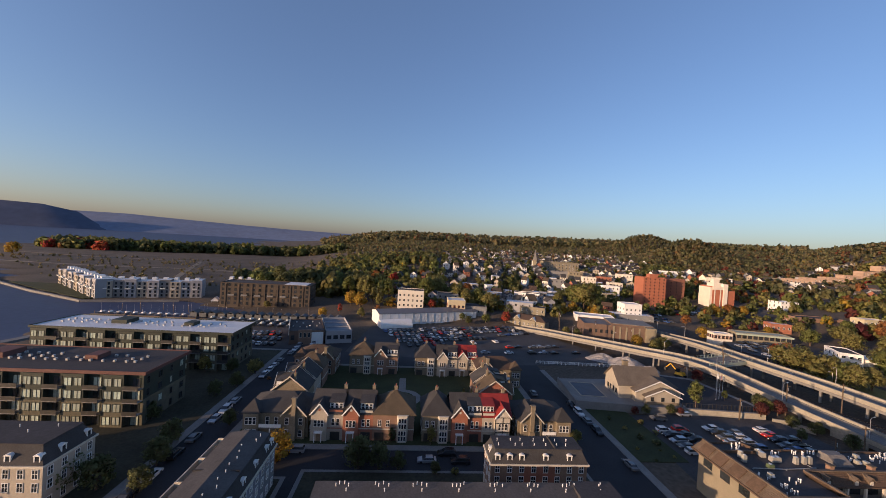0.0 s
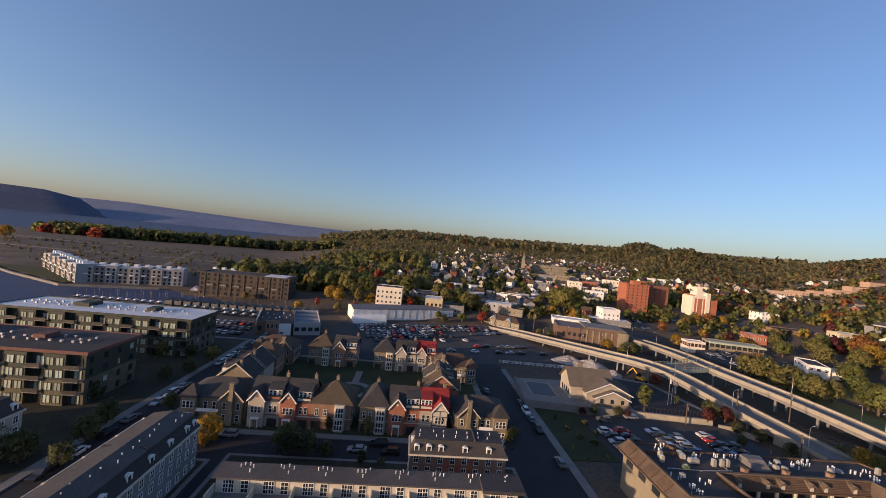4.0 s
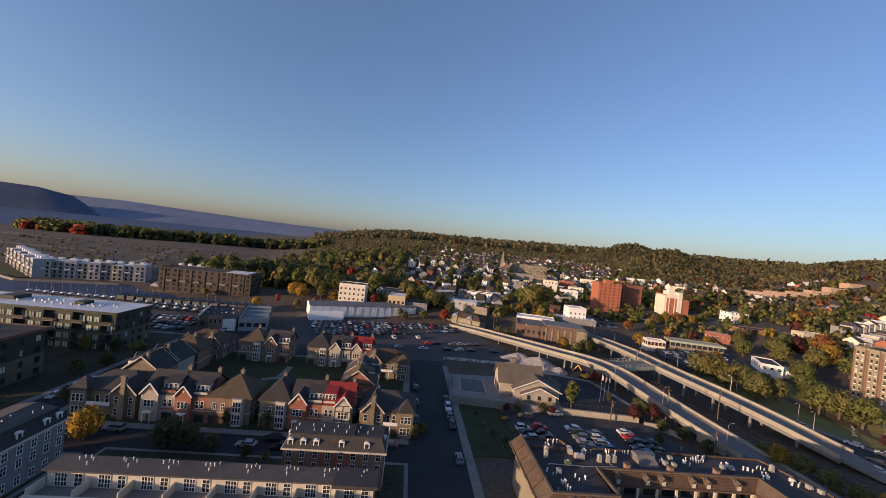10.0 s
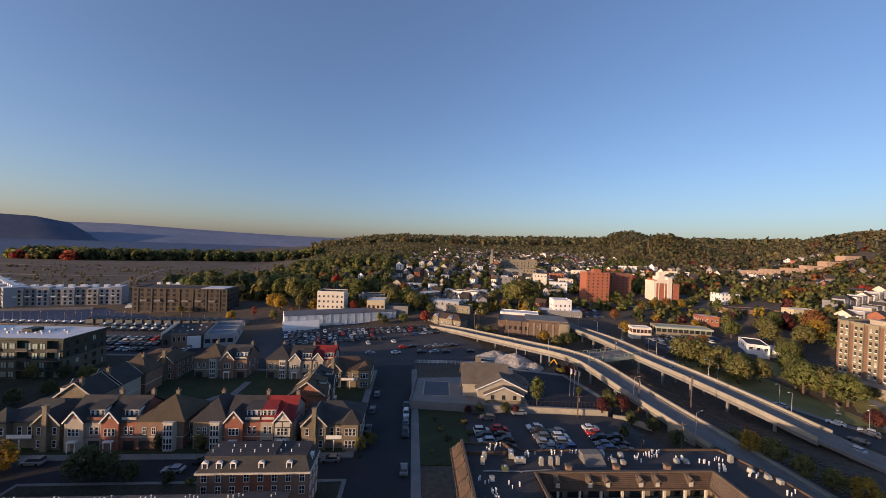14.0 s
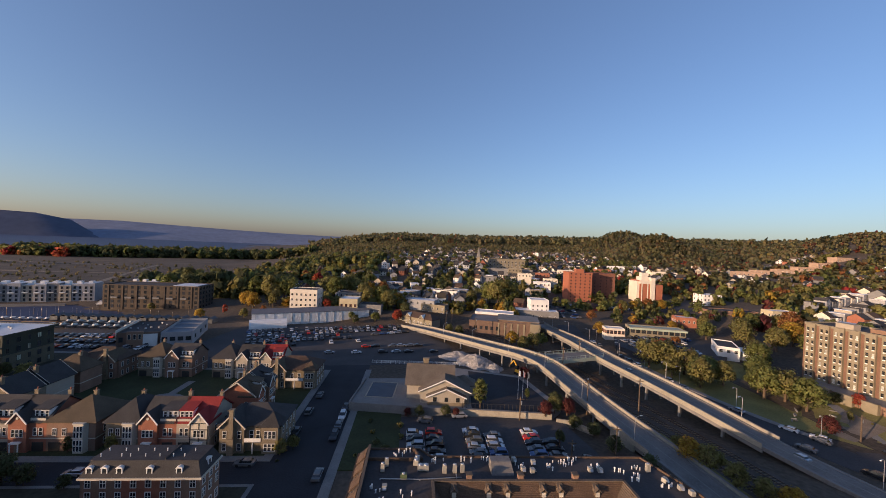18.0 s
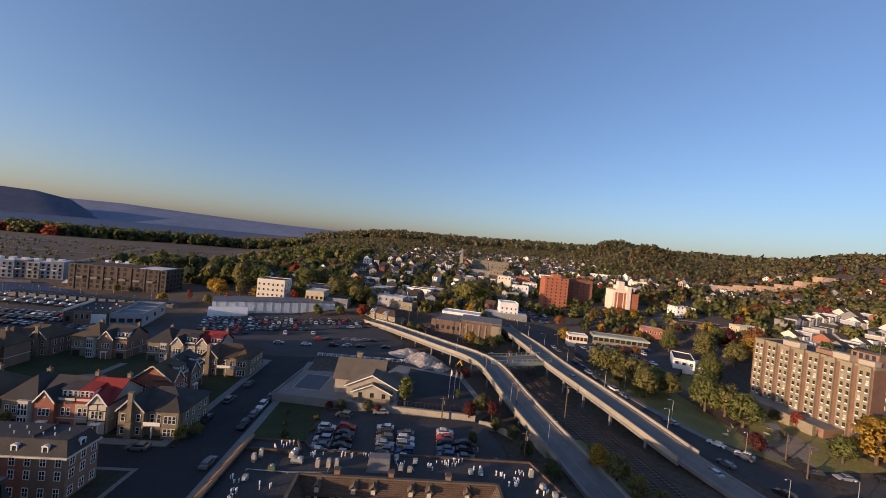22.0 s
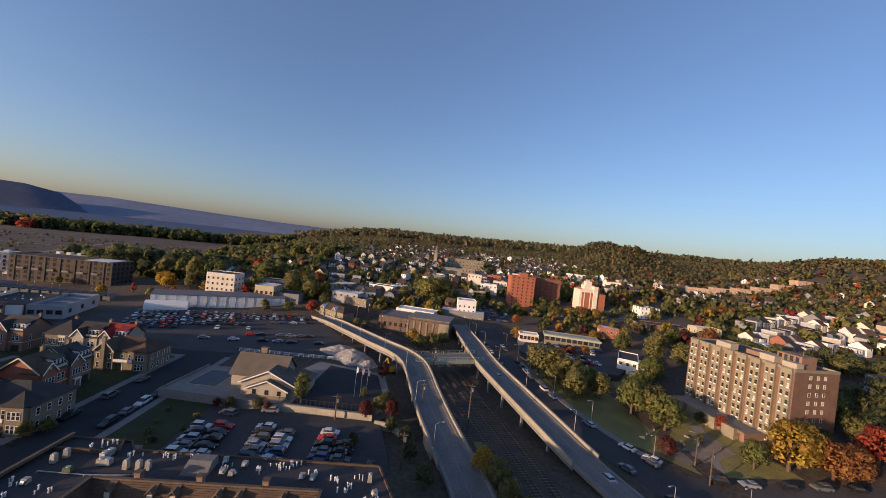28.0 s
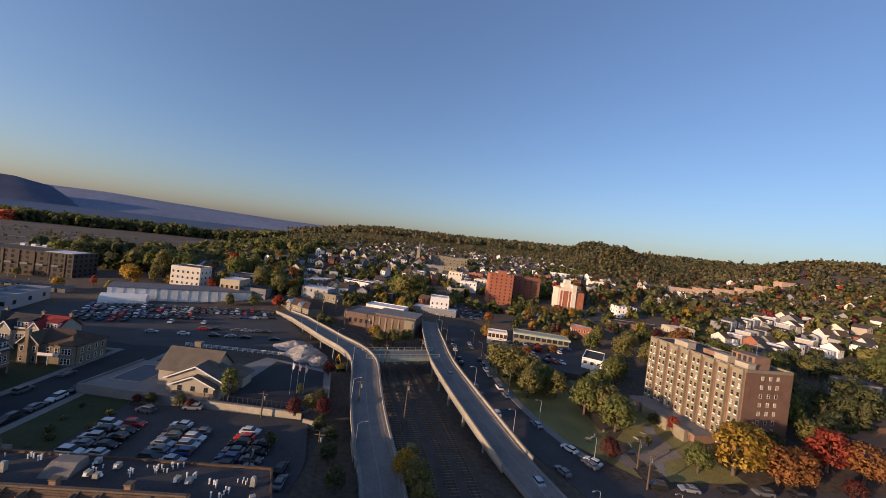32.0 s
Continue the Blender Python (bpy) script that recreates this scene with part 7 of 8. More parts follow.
NEAR = [(-54.7, 81.5, 0.85, "yellow", "round"), (-90, 68.5, 0.9, "dark", "round"), (-84, 69.5, 0.8, "dark", "round"), (-79, 78, 0.75, "dark", "round"), (-82, 86, 0.7, "dark", "round"), (-95, 96, 0.6, "dark", "round"), (-88, 112, 0.6, "dark", "round"), (-86, 120, 0.6, "dark", "round"),
        (-10, 120, 0.7, "olive", "cone"), (-7, 121, 0.75, "olive", "cone"), (-4, 120.5, 0.65, "olive", "cone"), (1, 116, 0.5, "olive", "round"), (-20, 92.8, 0.5, "olive", "tall"), (-30, 92.8, 0.4, "dark", "tall"), (18, 96.3, 0.45, "olive", "round"), (20, 99, 0.4, "olive", "round"), (18.5, 93.5, 0.35, "dark", "shrub"),
        (68.6, 121.5, 0.95, "green", "tall"), (61, 117.6, 0.3, "maroon", "round"), (58, 117.8, 0.4, "dark", "round"), (46.5, 118.2, 0.32, "maroon", "round"), (50, 118, 0.4, "dark", "round"), (88, 118.5, 0.55, "maroon", "round"), (91.5, 121, 0.6, "olive", "round"), (95, 120, 0.6, "maroon", "round"), (93, 125, 0.6, "dark", "round"), (96, 116, 0.5, "dark", "round"), (85, 130, 0.4, "green", "tall"), (88, 148, 0.6, "maroon", "round"),
        (122.5, 98, 0.8, "olive", "round"), (119.5, 101.5, 0.75, "yellow", "round"), (124, 92, 0.7, "olive", "round"), (127, 88, 0.6, "olive", "round"), (121, 108, 0.45, "olive", "round"), (118, 113, 0.35, "olive", "shrub"), (129, 84, 0.7, "yellow", "round"), (106, 95, 0.6, "dark", "round"), (102, 104, 0.55, "dark", "round"), (100, 112, 0.5, "dark", "round"),
        (98, 196, 0.9, "olive", "round"), (104, 200, 1.0, "olive", "round"), (110, 206, 0.9, "green", "round"), (94, 206, 0.9, "yellow", "round"), (60, 225, 0.7, "olive", "round"), (66, 222, 0.7, "dark", "round"), (26, 246, 0.9, "red", "round"), (12, 244, 0.8, "green", "round"), (0, 240, 0.7, "dark", "round"), (30, 258, 1.0, "dark", "round"), (-4, 246, 0.6, "green", "round"), (-26, 262, 0.8, "red", "round"),
        (-64, 262, 1.2, "olive", "tall"), (-70, 270, 1.4, "olive", "tall"), (-78, 262, 1.3, "yellow", "round"), (-86, 268, 1.3, "yellow", "round"), (-62, 245, 0.8, "orange", "tall"), (-72, 240, 0.8, "olive", "round"), (-88, 246, 0.7, "red", "tall"), (-95, 232, 0.8, "yellow", "round"), (100, 300, 2.7, "olive", "round"), (107, 303, 2.6, "green", "round"), (94, 304, 2.3, "green", "round"), (118, 312, 1.5, "olive", "round"), (84, 310, 1.5, "dark", "round"), (78, 300, 1.4, "olive", "round"),
        (16, 268, 1.6, "olive", "round"), (10, 280, 1.8, "green", "round"), (0, 276, 1.7, "olive", "round"), (-6, 288, 1.8, "olive", "round"), (22, 276, 1.3, "yellow", "round"), (-140, 250, 0.6, "olive", "round"), (-60, 110, 0.4, "dark", "round"), (-280, 268, 0.9, "olive", "round"), (-620, 500, 2.2, "yellow", "round"), (88, 105, 0.5, "dark", "tall"), (-36, 81.4, 0.85, "dark", "round"), (-31.5, 81.6, 0.7, "dark", "round"), (-27, 81.6, 0.5, "dark", "round"), (-18.5, 81.3, 0.34, "dark", "round"), (-14, 81.6, 0.8, "olive", "shrub"), (-100, 62, 0.8, "dark", "round"), (-76, 70, 0.6, "dark", "round"), (-74, 96, 0.5, "dark", "round"), (-79, 128, 0.6, "orange", "shrub"), (-86, 132, 0.7, "olive", "round"), (-95, 133, 0.6, "dark", "round"), (-104, 131, 0.7, "olive", "round"), (46, 106, 0.7, "olive", "shrub"), (40, 103, 0.8, "dark", "shrub"), (38, 108, 0.6, "olive", "shrub"), (45, 112, 0.8, "olive", "shrub"), (36, 114, 0.6, "dark", "shrub"), (43, 100, 0.9, "dark", "shrub"), (42, 97, 0.35, "olive", "shrub"), (44, 94, 0.4, "olive", "shrub"), (38, 92, 0.35, "dark", "shrub"), (36, 97, 0.45, "olive", "shrub")]
BEHIND = [(-77, 286, 2.1, "olive", "tall"), (-70, 293, 2.3, "green", "round"), (-84, 294, 2.0, "olive", "tall"), (-119, 320, 1.7, "yellow", "round"), (-112, 312, 1.9, "olive", "round"), (-97, 300, 1.9, "green", "tall"), (-62, 290, 1.9, "green", "tall"), (-90, 312, 2.2, "dark", "round"), (-32, 302, 2.1, "green", "round"), (-25, 312, 2.2, "olive", "round"), (-7, 316, 1.5, "yellow", "round"), (3, 320, 1.5, "orange", "round"), (-40, 312, 2.0, "olive", "round"), (-68, 276, 1.2, "olive", "tall"), (-150, 300, 2.4, "dark", "round"), (-160, 312, 2.6, "dark", "tall"), (-140, 308, 2.5, "dark", "round"), (-170, 305, 2.2, "green", "round")]
for x, y, s, tone, form in NEAR + BEHIND:
    z = 2.2 if 62 < x < 97 and 118.4 < y < 160 else (lot_z(x, y) if 43 < x < 96 and 92 < y < 119 else None)
    tree(x, y, s, tone, form, z)
wood("dark_grove", [("dark", 5), ("green", 3), ("olive", 2)], scatter(80, -200, -95, 300, 360, lambda x, y: True, 41), "the dark grove behind the basin", (6, 10.5))

# ---- cars ----
CAR_PAINT = {"white": mat("white_car_paint", (0.6, 0.6, 0.6), 0.25, 0.03, spec=0.6), "silver": mat("silver_car_paint", (0.42, 0.43, 0.45), 0.25, 0.05, metal=0.5, spec=0.6), "grey": mat("grey_car_paint", (0.12, 0.125, 0.13), 0.25, 0.05, spec=0.6),
             "black": mat("black_car_paint", (0.02, 0.02, 0.022), 0.2, 0.05, spec=0.6), "red": mat("red_car_paint", (0.45, 0.03, 0.02), 0.25, 0.05, spec=0.6), "blue": mat("blue_car_paint", (0.04, 0.08, 0.2), 0.25, 0.05, spec=0.6)}
TYRE = mat("tyre_rubber", (0.02, 0.02, 0.02), 0.9)
LAMP_RED = mat("red_lamp_glass", (0.4, 0.02, 0.02), 0.2)


def car_meshes(suv):
    """Body, glass, wheel and lamp meshes of a car 4.5 m long, nose to +y."""
    L, W = 4.6, 1.84
    hb = 0.95 if suv else 0.85
    prof = [(-L / 2, 0.42), (-L / 2 + 0.05, hb), (-L / 2 + 0.5, hb + 0.05), (L / 2 - 1.35, hb + 0.04), (L / 2 - 0.3, hb - 0.12), (L / 2, 0.62), (L / 2, 0.36), (L / 2 - 0.2, 0.25), (-L / 2 + 0.2, 0.25)]
    g, n = Geo(), len(prof)
    ring = []
    for x, s in ((-W / 2, 0.0), (-W / 2 + 0.12, 0.06), (W / 2 - 0.12, 0.06), (W / 2, 0.0)):
        ring.append([(x, y, z + (s if z > 0.5 else 0)) for y, z in prof])
    for r in ring:
        g.v += r
    for j in range(3):
        for i in range(n):
            a, b2 = j * n + i, j * n + (i + 1) % n
            g.f.append((a, b2, b2 + n, a + n))
    g.f += [tuple(range(n)), tuple(range(4 * n - 1, 3 * n - 1, -1))]
    top = 1.68 if suv else 1.42
    back = -L / 2 + (0.12 if suv else 0.55)
    roof = g.frustum(-0.72, back + 0.35, 0.72, 0.35, top - 0.09, -0.66, back + 0.45, 0.66, 0.2, top)
    gl = Geo().frustum(-0.85, back, 0.85, 1.25, hb, -0.7, back + 0.38, 0.7, 0.38, top - 0.085)
    wh = Geo()
    m = 12
    for x in (-0.11, 0.11):
        wh.v += [(x, 0.33 * math.cos(2 * math.pi * i / m), 0.33 * math.sin(2 * math.pi * i / m)) for i in range(m)]
    wh.f += [tuple(range(m)), tuple(range(2 * m - 1, m - 1, -1))] + [(i, i + m, (i + 1) % m + m, (i + 1) % m) for i in range(m)]
    return g, roof, gl, wh


CARS = {}


def car(x, y, turn, paint, suv=False, z=0.05, group="parked cars", far=False):
    key = (paint, suv, far) if far else (paint, suv)
    if far and key not in CARS:
        g, roof, gl, wh = car_meshes(suv)
        n = len(g.f)
        for a in (-0.82, 0.82):
            for q in (-1.4, 1.4):
                g.add([(v[0] + a, v[1] + q, v[2] + 0.33) for v in wh.v], wh.f)
        body = g.mesh("body", CAR_PAINT[paint], TYRE)
        for f in body.polygons[n:]:
            f.material_index = 1
        CARS[key] = [body, None, gl.mesh("glazing", GLASS)]
    if key not in CARS:
        g, roof, gl, wh = car_meshes(suv)
        CARS[key] = [g.mesh("body", CAR_PAINT[paint]), None, gl.mesh("glazing", GLASS), wh.mesh("wheel", TYRE),
                     Geo().box(-0.2, -0.03, 0, 0.2, 0.03, 0.14).mesh("headlight", WHITE), Geo().box(-0.16, -0.03, 0, 0.16, 0.03, 0.16).mesh("tail_light", LAMP_RED)]
    me = CARS[key]
    T = thing("car", pose(x, y, z, 0, 0, turn), f"{paint} parked {'sport utility car' if suv else 'saloon car'} on asphalt", "car", group)
    part("body", me[0], None, T), part("glazing", me[2], None, T)
    if far:
        return T
    for a in (-0.82, 0.82):
        for q in (-1.4, 1.4):
            part("wheel", me[3], None, T).location = (a, q, 0.33)
    return T


def car_lights(T, me):
    for a in (-0.62, 0.62):
        part("headlight", me[4], None, T).location = (a, 2.3, 0.6)
        part("tail_light", me[5], None, T).location = (a, -2.3, 0.65)


r6 = random.Random(77)
PAINTS = ["white", "silver", "grey", "black", "grey", "black", "black", "blue", "silver", "grey", "grey", "white", "red", "black"]
# retail car park: three double rows
for (xa, ya, xb, yb), n, first in (((49.5, 107.4, 51, 96.6), 5, "white"), ((54.6, 108, 56, 97), 5, "red"), ((64.8, 109.3, 66.6, 97.6), 6, "white"), ((70.5, 107.6, 71.5, 97.6), 5, "grey"), ((81, 110, 81.5, 97.6), 6, "white"), ((86, 106, 86.4, 97.5), 4, "black")):
    for k in range(n):
        f = k / (n - 1)
        x, y = xa + (xb - xa) * f, ya + (yb - ya) * f
        p = first if k == 0 else r6.choice(PAINTS)
        if first == "white" and xa > 80 and k == 1:
            p = "red"
        elif p == "red" and k:
            p = "black"
        T = car(x, y, 92 + r6.uniform(-3, 3) + r6.choice((0, 180)), p, r6.random() < 0.45, lot_z(x, y))
        car_lights(T, CARS[(p, False)] if (p, False) in CARS else next(iter(CARS.values())))
for x, y, a, p, s in ((52, 114.5, 80, "grey", True), (62, 117.3, 100, "silver", False), (93.5, 99, 0, "black", True), (95, 95, 4, "grey", False), (90, 95.5, 90, "grey", False)):
    car(x, y, a, p, s, lot_z(x, y))
# big car park: rows running with the warehouse
for row, (xa, ya, xb, yb, n) in enumerate(((-50, 206, 28, 236, 32), (-46, 199, 30, 229, 26), (-44, 193.5, -2, 209, 17), (-40, 187, 6, 204, 18), (-34, 181, 12, 198, 12), (4, 176, 52, 186, 9), (14, 188, 48, 196, 9), (18, 214, 34, 222, 5))):
    for k in range(n):
        f = k / max(1, n - 1)
        if r6.random() < (0.9 if row < 4 else 0.66):
            x, y = xa + (xb - xa) * f, ya + (yb - ya) * f + r6.uniform(-0.3, 0.3)
            car(x, y, 22 + 90 * (row > 4) + r6.choice((0, 180)), r6.choice(PAINTS), r6.random() < 0.35, far=True)
# streets of the quarter
for u, v, p, s in ((-70.2, 104.5, "silver", False), (-70.2, 110, "white", True), (-70.2, 116, "silver", False), (-70.4, 137, "silver", True), (-70.4, 142.5, "white", False), (-70.4, 148, "silver", False), (-70.4, 154, "grey", False), (-70.2, 80.5, "white", False), (-70.2, 73.5, "black", True), (-70.2, 88, "black", True), (-70.2, 95, "grey", False), (37.4, 108.2, "grey", False), (37.4, 113.5, "white", True), (37.4, 119, "black", False), (37.4, 102, "black", True), (37.4, 86, "grey", False), (27.0, 104, "black", False), (27.2, 128, "grey", False), (27.0, 116, "grey", True)):
    p0 = G(u, v)
    car(p0.translation.x, p0.translation.y, 5 + r6.choice((0, 180)), p, s, 0.02)
for u, v, p, s in ((-44.5, 90.3, "silver", True), (-13, 87.0, "silver", False), (-8, 89.8, "black", True), (-5, 86.6, "black", True), (20, 90.3, "grey", False)):
    p0 = G(u, v)
    car(p0.translation.x, p0.translation.y, 95, p, s, 0.02)
for k in range(44):
    p0 = G(-118 + (k % 15) * 3.3 + r6.uniform(-0.4, 0.4), 176 + (k // 15) * 9)
    q = STORE.inverted() @ p0.translation
    if not (-20 < q.x < 15 and -4 < q.y < 35):
        car(p0.translation.x, p0.translation.y, 5 + r6.choice((0, 180)), r6.choice(PAINTS), r6.random() < 0.3, far=True)
for k in range(16):
    p0 = G(-69.5 + (k % 2) * 5.5, 164 + (k // 2) * 5.4)
    car(p0.translation.x, p0.translation.y, 5 + r6.choice((0, 180)), r6.choice(PAINTS), r6.random() < 0.3, far=True)
TRAILER = [Geo().add([(-3.2, 0, 1.6), (-2.2, -1.1, 1.6), (2.8, -1.0, 1.6), (2.8, 1.0, 1.6), (-2.2, 1.1, 1.6), (-2.4, 0, 0.6), (2.5, -0.6, 0.6), (2.5, 0.6, 0.6)], [(0, 1, 2, 3, 4), (0, 5, 6, 1), (1, 6, 2), (2, 6, 7, 3), (3, 7, 4), (4, 7, 5, 0), (5, 7, 6)]).mesh("hull", GREY_SIDING),
           Geo().frustum(-0.9, -0.7, 1.5, 0.7, 1.6, -0.5, -0.5, 1.3, 0.5, 2.4).mesh("cabin", PALE_GLASS), Geo().box(-3.4, -0.1, 0.4, 2.4, 0.1, 0.6).box(-0.2, -1.0, 0, 0.5, -0.8, 0.65).box(-0.2, 0.8, 0, 0.5, 1.0, 0.65).mesh("trailer_frame", DARK_METAL)]
for k in range(22):
    T = thing("boat_on_trailer", pose(-150 + (k % 11) * 5.2 + r6.uniform(-0.5, 0.5), 198 + (k // 11) * 9 + (k % 11) * 0.5, 0.05, 0, 0, 78 + r6.uniform(-9, 9)), "white motor boat laid up on a trailer", "boat", "laid-up boats")
    for nm, me in zip(("hull", "cabin", "trailer_frame"), TRAILER):
        part(nm, me, None, T)
for k in range(15):
    T = thing("mooring_pole", pose(-214 + k * 8.4 + r6.uniform(-2, 2), 226 + r6.uniform(-6, 3) + k * 1.0, -1.3), "tall bare mooring pole in the basin", "pole", "mooring poles")
    part("shaft", Geo().cyl(0, 0, -2, r6.uniform(4.5, 8.5), 0.16, 0.1, 6), WOOD, T), part("cap", Geo().cyl(0, 0, 4.2, 4.5, 0.2, 0.18, 6), METAL, T)
# station street, flyovers, shop row
for k in range(2, 26):
    j = k * 1.55
    if r6.random() < 0.85:
        d = Vector(STREET[int(j) + 1]) - Vector(STREET[int(j)])
        x, y, z = Vector(STREET[int(j)]) + d * (j % 1)
        a = math.degrees(math.atan2(d.y, d.x)) - 90
        q = Vector((d.y, -d.x, 0)).normalized()
        for s in (-4.9, 4.9):
            if r6.random() < 0.7:
                car(x + q.x * s, y + q.y * s, a, r6.choice(PAINTS[:6]), r6.random() < 0.4, z + 0.03)
for x, y, z, a, p, s in ((141.0, 124.5, 2.75, 18, "white", True), (130.5, 153, 5.6, 18, "grey", False), (150, 104, 1.0, 17, "silver", False), (168.5, 116.5, 0.08, 40, "white", False), (164, 121.5, 0.08, 36, "white", False), (188.6, 108.6, 0.5, 85, "silver", False), (181, 109, 0.3, 80, "black", True), (198, 108.2, 1.4, 88, "black", False), (206, 107.8, 2.2, 90, "grey", True), (214, 107.4, 3.0, 90, "black", False), (124, 272, 3.5, 10, "white", True), (131, 284, 3.5, 12, "grey", False), (137, 296, 3.5, 100, "white", False), (146, 304, 3.5, 30, "black", False), (128, 300, 3.5, 0, "silver", False), (141, 318, 3.5, 80, "grey", True), (150, 322, 3.5, 85, "white", False), (120, 262, 3.1, 4, "grey", False)):
    car(x, y, a, p, s, z, "street cars")
for k in range(44):
    x, y = 158 + (k % 11) * 4.1 + r6.uniform(-0.4, 0.4), 194 + (k // 11) * 9
    if (x - 198) ** 2 + (y - 201) ** 2 > 170 and r6.random() < 0.8 and x < 214:
        car(x, y, r6.choice((10, 190)), r6.choice(PAINTS), r6.random() < 0.35, 3.22, far=True)
for k in range(24):
    x, y = 168 + (k % 12) * 5 + r6.uniform(-1, 1), 300 + (k // 12) * 9
    car(x, y, 90 + r6.uniform(-8, 8), r6.choice(PAINTS), r6.random() < 0.3, height(x, y), far=True)

for k in range(46):
    x, y = 122 + (k % 9) * 5.2 + r6.uniform(-1, 1), 266 + (k // 9) * 12 + r6.uniform(-2, 2)
    if 0.5 * (y - 262) + 116 < x < 0.35 * (y - 262) + 152 and abs(x - 119) > 6:
        car(x, y, r6.choice((8, 98, 188)), r6.choice(PAINTS), r6.random() < 0.3, max(3.42, height(x, y) + 0.05), "street cars", far=True)

# ---- lamps, poles, small things ----
def lamp_meshes():
    pole = Geo().cyl(0, 0, -0.3, 8.2, 0.11, 0.07, 7)
    arm = Geo().beam((0, 0, 8.1), (1.2, 0, 8.7), 0.08).beam((1.2, 0, 8.7), (2.2, 0, 8.75), 0.07)
    head = Geo().frustum(1.9, -0.16, 2.75, 0.16, 8.62, 1.95, -0.1, 2.7, 0.1, 8.82)
    return pole.mesh("pole", METAL), arm.mesh("arm", METAL), head.mesh("lamp_head", METAL)


LAMP = lamp_meshes()


def street_lamp(x, y, z, turn, s=1.0):
    T = thing("street_lamp", pose(x, y, z, 0, 0, turn) @ Matrix.Scale(s, 4), "grey metal street lamp with a curved arm", "street lamp", "street lamps")
    for n, me in zip(("pole", "arm", "lamp_head"), LAMP):
        part(n, me, None, T)


for line, off, ks in ((RAMP, -4.5, range(11, 40, 5)), (ROAD2, 5.2, range(6, 44, 6)), (STREET, 7.2, range(9, 40, 5))):
    for k in ks:
        if k + 1 < len(line):
            x, y, z = line[k]
            d = Vector(line[k + 1]) - Vector(line[k])
            q = Vector((d.y, -d.x, 0)).normalized()
            street_lamp(x + q.x * off, y + q.y * off, z - (0.3 if line is not STREET else 0), math.degrees(math.atan2(q.y, q.x)) + (180 if off > 0 else 0), 0.85)
for x, y, h in ((117.3, 121, 14), (106, 158, 13), (103.5, 126, 11), (119, 175, 12), (178, 108, 9), (180.3, 116.5, 8), (90, 205, 12), (75, 218, 12), (58, 232, 13), (100.5, 100, 9), (62, 246, 12), (88, 96, 7), (80, 117.2, 7)):
    z = lot_z(x, y) if 43 < x < 96 and 92 < y < 119 else 0.0
    T = thing("utility_pole", pose(x, y, z), "tall brown wooden utility pole with cross-arm", "utility pole", "utility poles")
    part("pole", Geo().cyl(0, 0, -0.3, h, 0.22, 0.14, 7), BARK, T)
    part("cross_arm", Geo().box(-1.1, -0.07, h - 0.8, 1.1, 0.07, h - 0.62), BARK, T)
    part("transformer", Geo().cyl(0.35, 0.15, h - 2.4, h - 1.4, 0.25, 0.25, 8), METAL, T)
FLAG_PINK = mat("faded_flag", (0.42, 0.24, 0.24), 0.8)
for k in range(3):
    T = thing("flagpole", pose(82 + k * 1.7, 130 + k * 0.8, 2.2), "white flagpole with a limp faded flag", "flagpole", "flagpoles")
    part("pole", Geo().cyl(0, 0, 0, 10 - k * 0.6, 0.07, 0.04, 7), WHITE, T)
    part("flag", Geo().add([(0.05, 0, 9.6 - k * 0.6), (0.7, 0.15, 9.2 - k * 0.6), (0.5, -0.1, 7.6 - k * 0.6), (0.05, 0, 7.9 - k * 0.6), (0.05, 0.03, 9.6 - k * 0.6), (0.7, 0.18, 9.2 - k * 0.6), (0.5, -0.07, 7.6 - k * 0.6), (0.05, 0.03, 7.9 - k * 0.6)], [(0, 1, 2, 3), (7, 6, 5, 4), (0, 4, 5, 1), (1, 5, 6, 2), (2, 6, 7, 3)]), [WHITE, FLAG_PINK, GREY_SIDING][k], T)
RF = thing("railing", pose(0, 0, 0), "dark iron railing on a retaining wall", "railing")
for k in range(22):
    a = Vector((63, 119.8, 2.2)).lerp(Vector((90, 120.6, 2.2)), k / 21)
    part("post", Geo().beam(a + Vector((0, 0, -0.1)), a + Vector((0, 0, 2.3)), 0.12), DARK_METAL, RF)
part("rail", Geo().beam((63, 119.8, 4.4), (90, 120.6, 4.4), 0.08), DARK_METAL, RF)
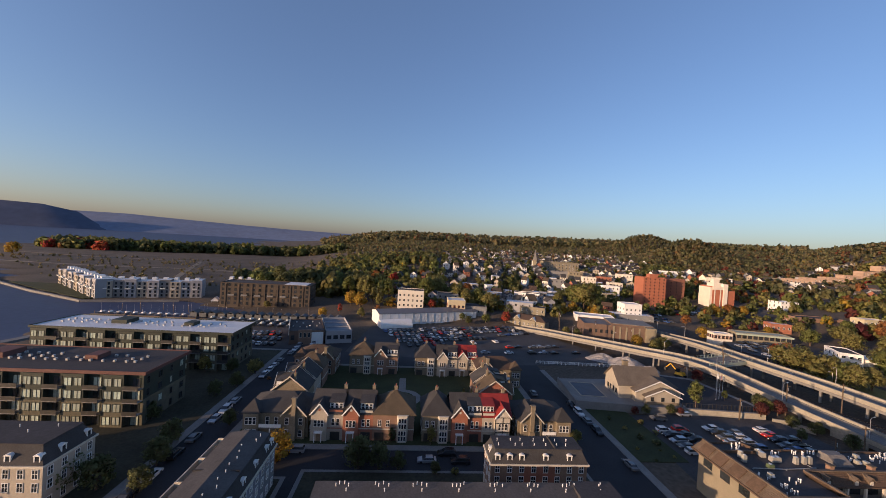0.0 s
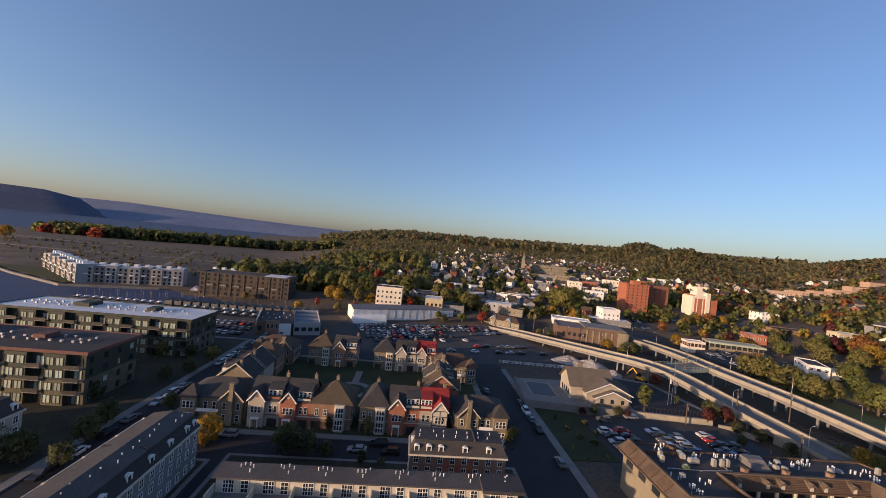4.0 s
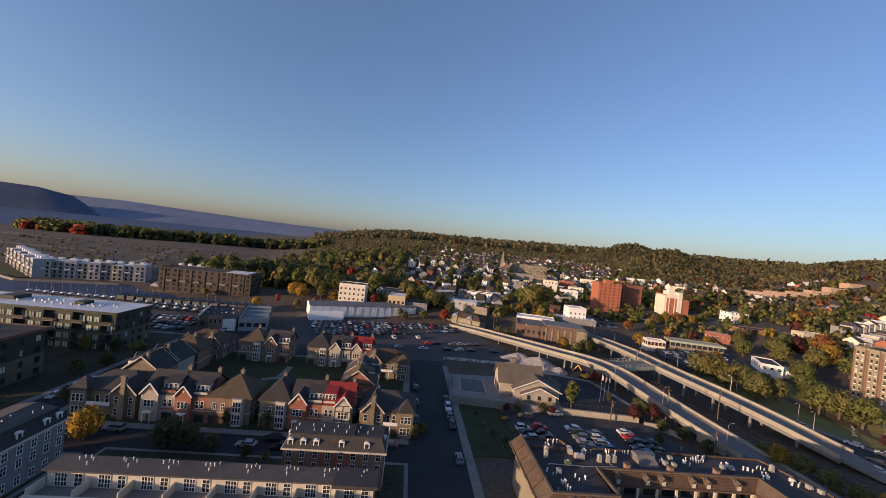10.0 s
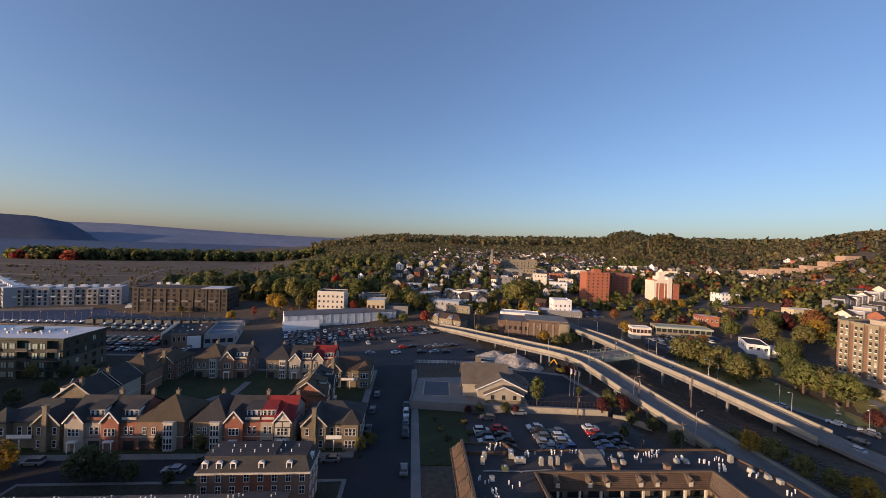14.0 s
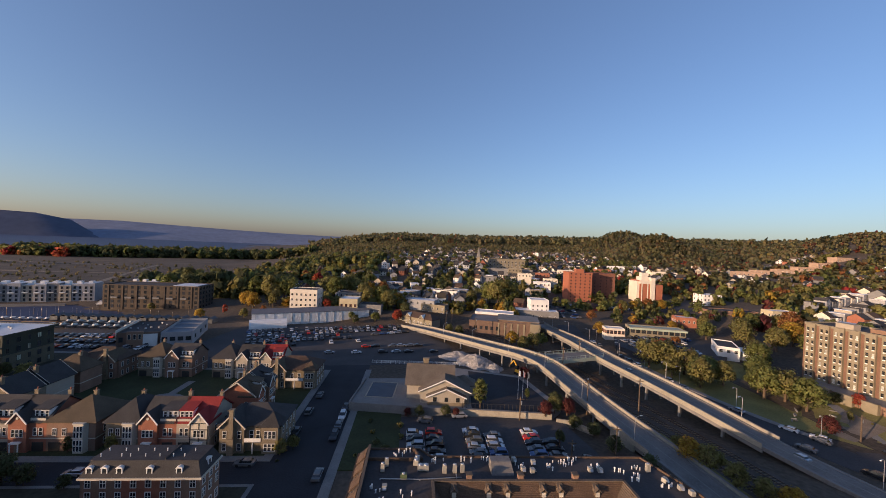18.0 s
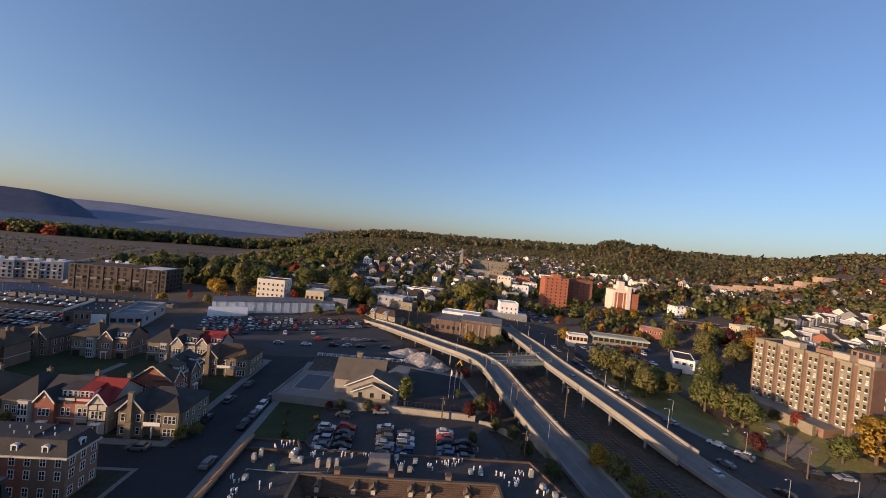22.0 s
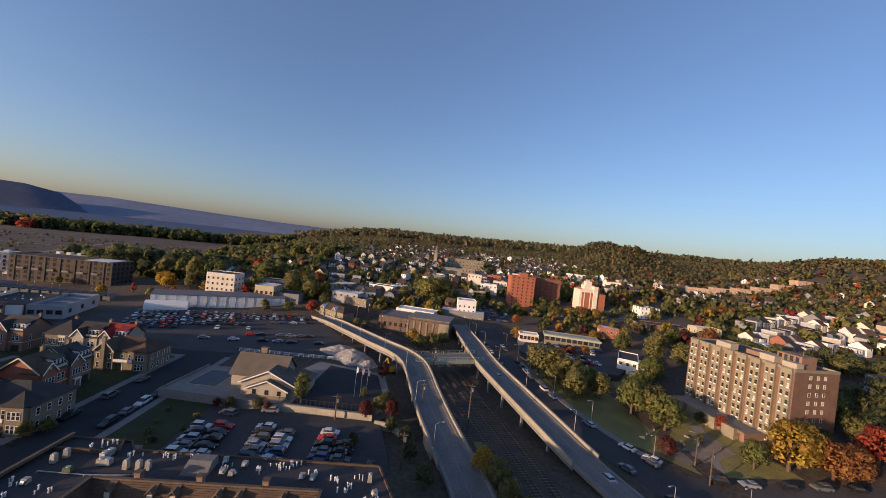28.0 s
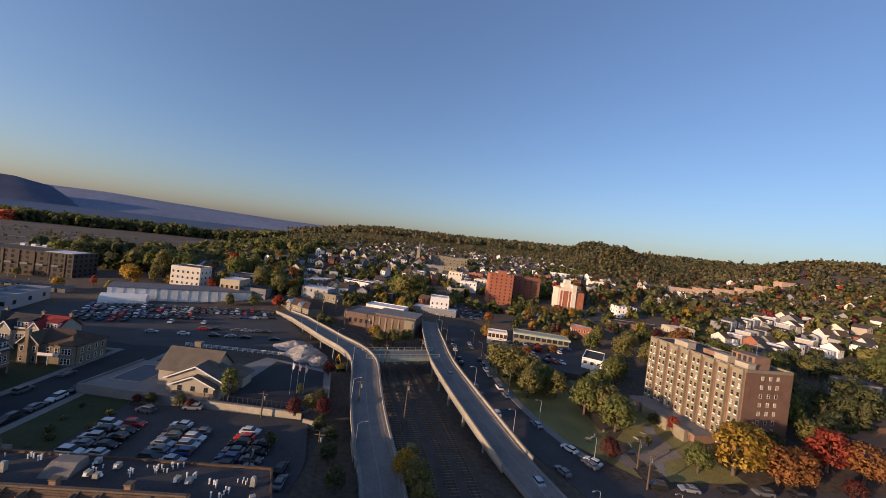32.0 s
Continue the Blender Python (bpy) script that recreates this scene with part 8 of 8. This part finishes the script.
for k in range(6):
    B = thing("park_bench", pose(172 + k * 4.2, 128 + (k % 3) * 4, height(172, 128) + 0.15, 0, 0, 30 * k), "grey park bench on the lawn", "bench", "park benches")
    part("seat", Geo().box(-0.9, -0.25, 0.42, 0.9, 0.25, 0.5), CONCRETE, B), part("backrest", Geo().box(-0.9, 0.22, 0.5, 0.9, 0.3, 0.95), CONCRETE, B)
    for x in (-0.75, 0.75):
        part("leg", Geo().box(x - 0.06, -0.22, -0.3, x + 0.06, 0.22, 0.42), CONCRETE, B)
D = thing("excavator", pose(89, 160, 0.0, 0, 0, 30), "yellow excavator beside a gravel heap", "excavator")
YEL = mat("machine_yellow", (0.6, 0.34, 0.03), 0.5)
part("body", Geo().frustum(-1.4, -1.6, 1.4, 1.8, 1.0, -1.2, -1.4, 1.2, 1.5, 2.2), YEL, D), part("cab", Geo().frustum(-1.3, 0.1, -0.2, 1.7, 2.2, -1.2, 0.2, -0.3, 1.4, 3.5), GLASS, D)
part("boom", Geo().beam((0.4, 1.5, 2.0), (0.4, 4.5, 4.6), 0.4).beam((0.4, 4.5, 4.6), (0.4, 6.4, 2.4), 0.32), YEL, D), part("bucket", Geo().box(-0.2, 6.0, 1.2, 1.0, 7.0, 2.3), DARK_METAL, D)
for x in (-1.5, 0.9):
    part("track", Geo().box(x, -2.0, -0.2, x + 0.6, 2.0, 0.95), TYRE, D)
hp = Geo()
for x, y, r, h in ((71, 172, 8.5, 4.6), (63, 180, 7.5, 3.2), (79, 166, 5, 2.4)):
    n, rings = 22, 8
    k0 = len(hp.v)
    for j in range(rings + 1):
        f = j / rings
        for i in range(n):
            a = 6.2832 * i / n
            w = r * (1 - f) * (1 + 0.16 * math.sin(2.3 * a + x) + 0.08 * math.sin(5.1 * a + y))
            px, py = x + w * math.cos(a) + 0.3 * f, y + w * math.sin(a)
            hp.v.append((px, py, -0.2 + h * f ** 0.85 + (0.45 * noise.noise((px * 0.7, py * 0.7, j * 0.6)) if 0 < j < rings else 0)))
    for j in range(rings):
        for i in range(n):
            a, b = k0 + j * n + i, k0 + j * n + (i + 1) % n
            hp.f.append((a, b, b + n, a + n))
solo("gravel_heap", hp, mat("rubble", (0.3, 0.28, 0.26), 0.95, 0.4, 0.6, 3, 1.0), "pale grey gravel heaps in a builders' yard", "gravel", "stuff")
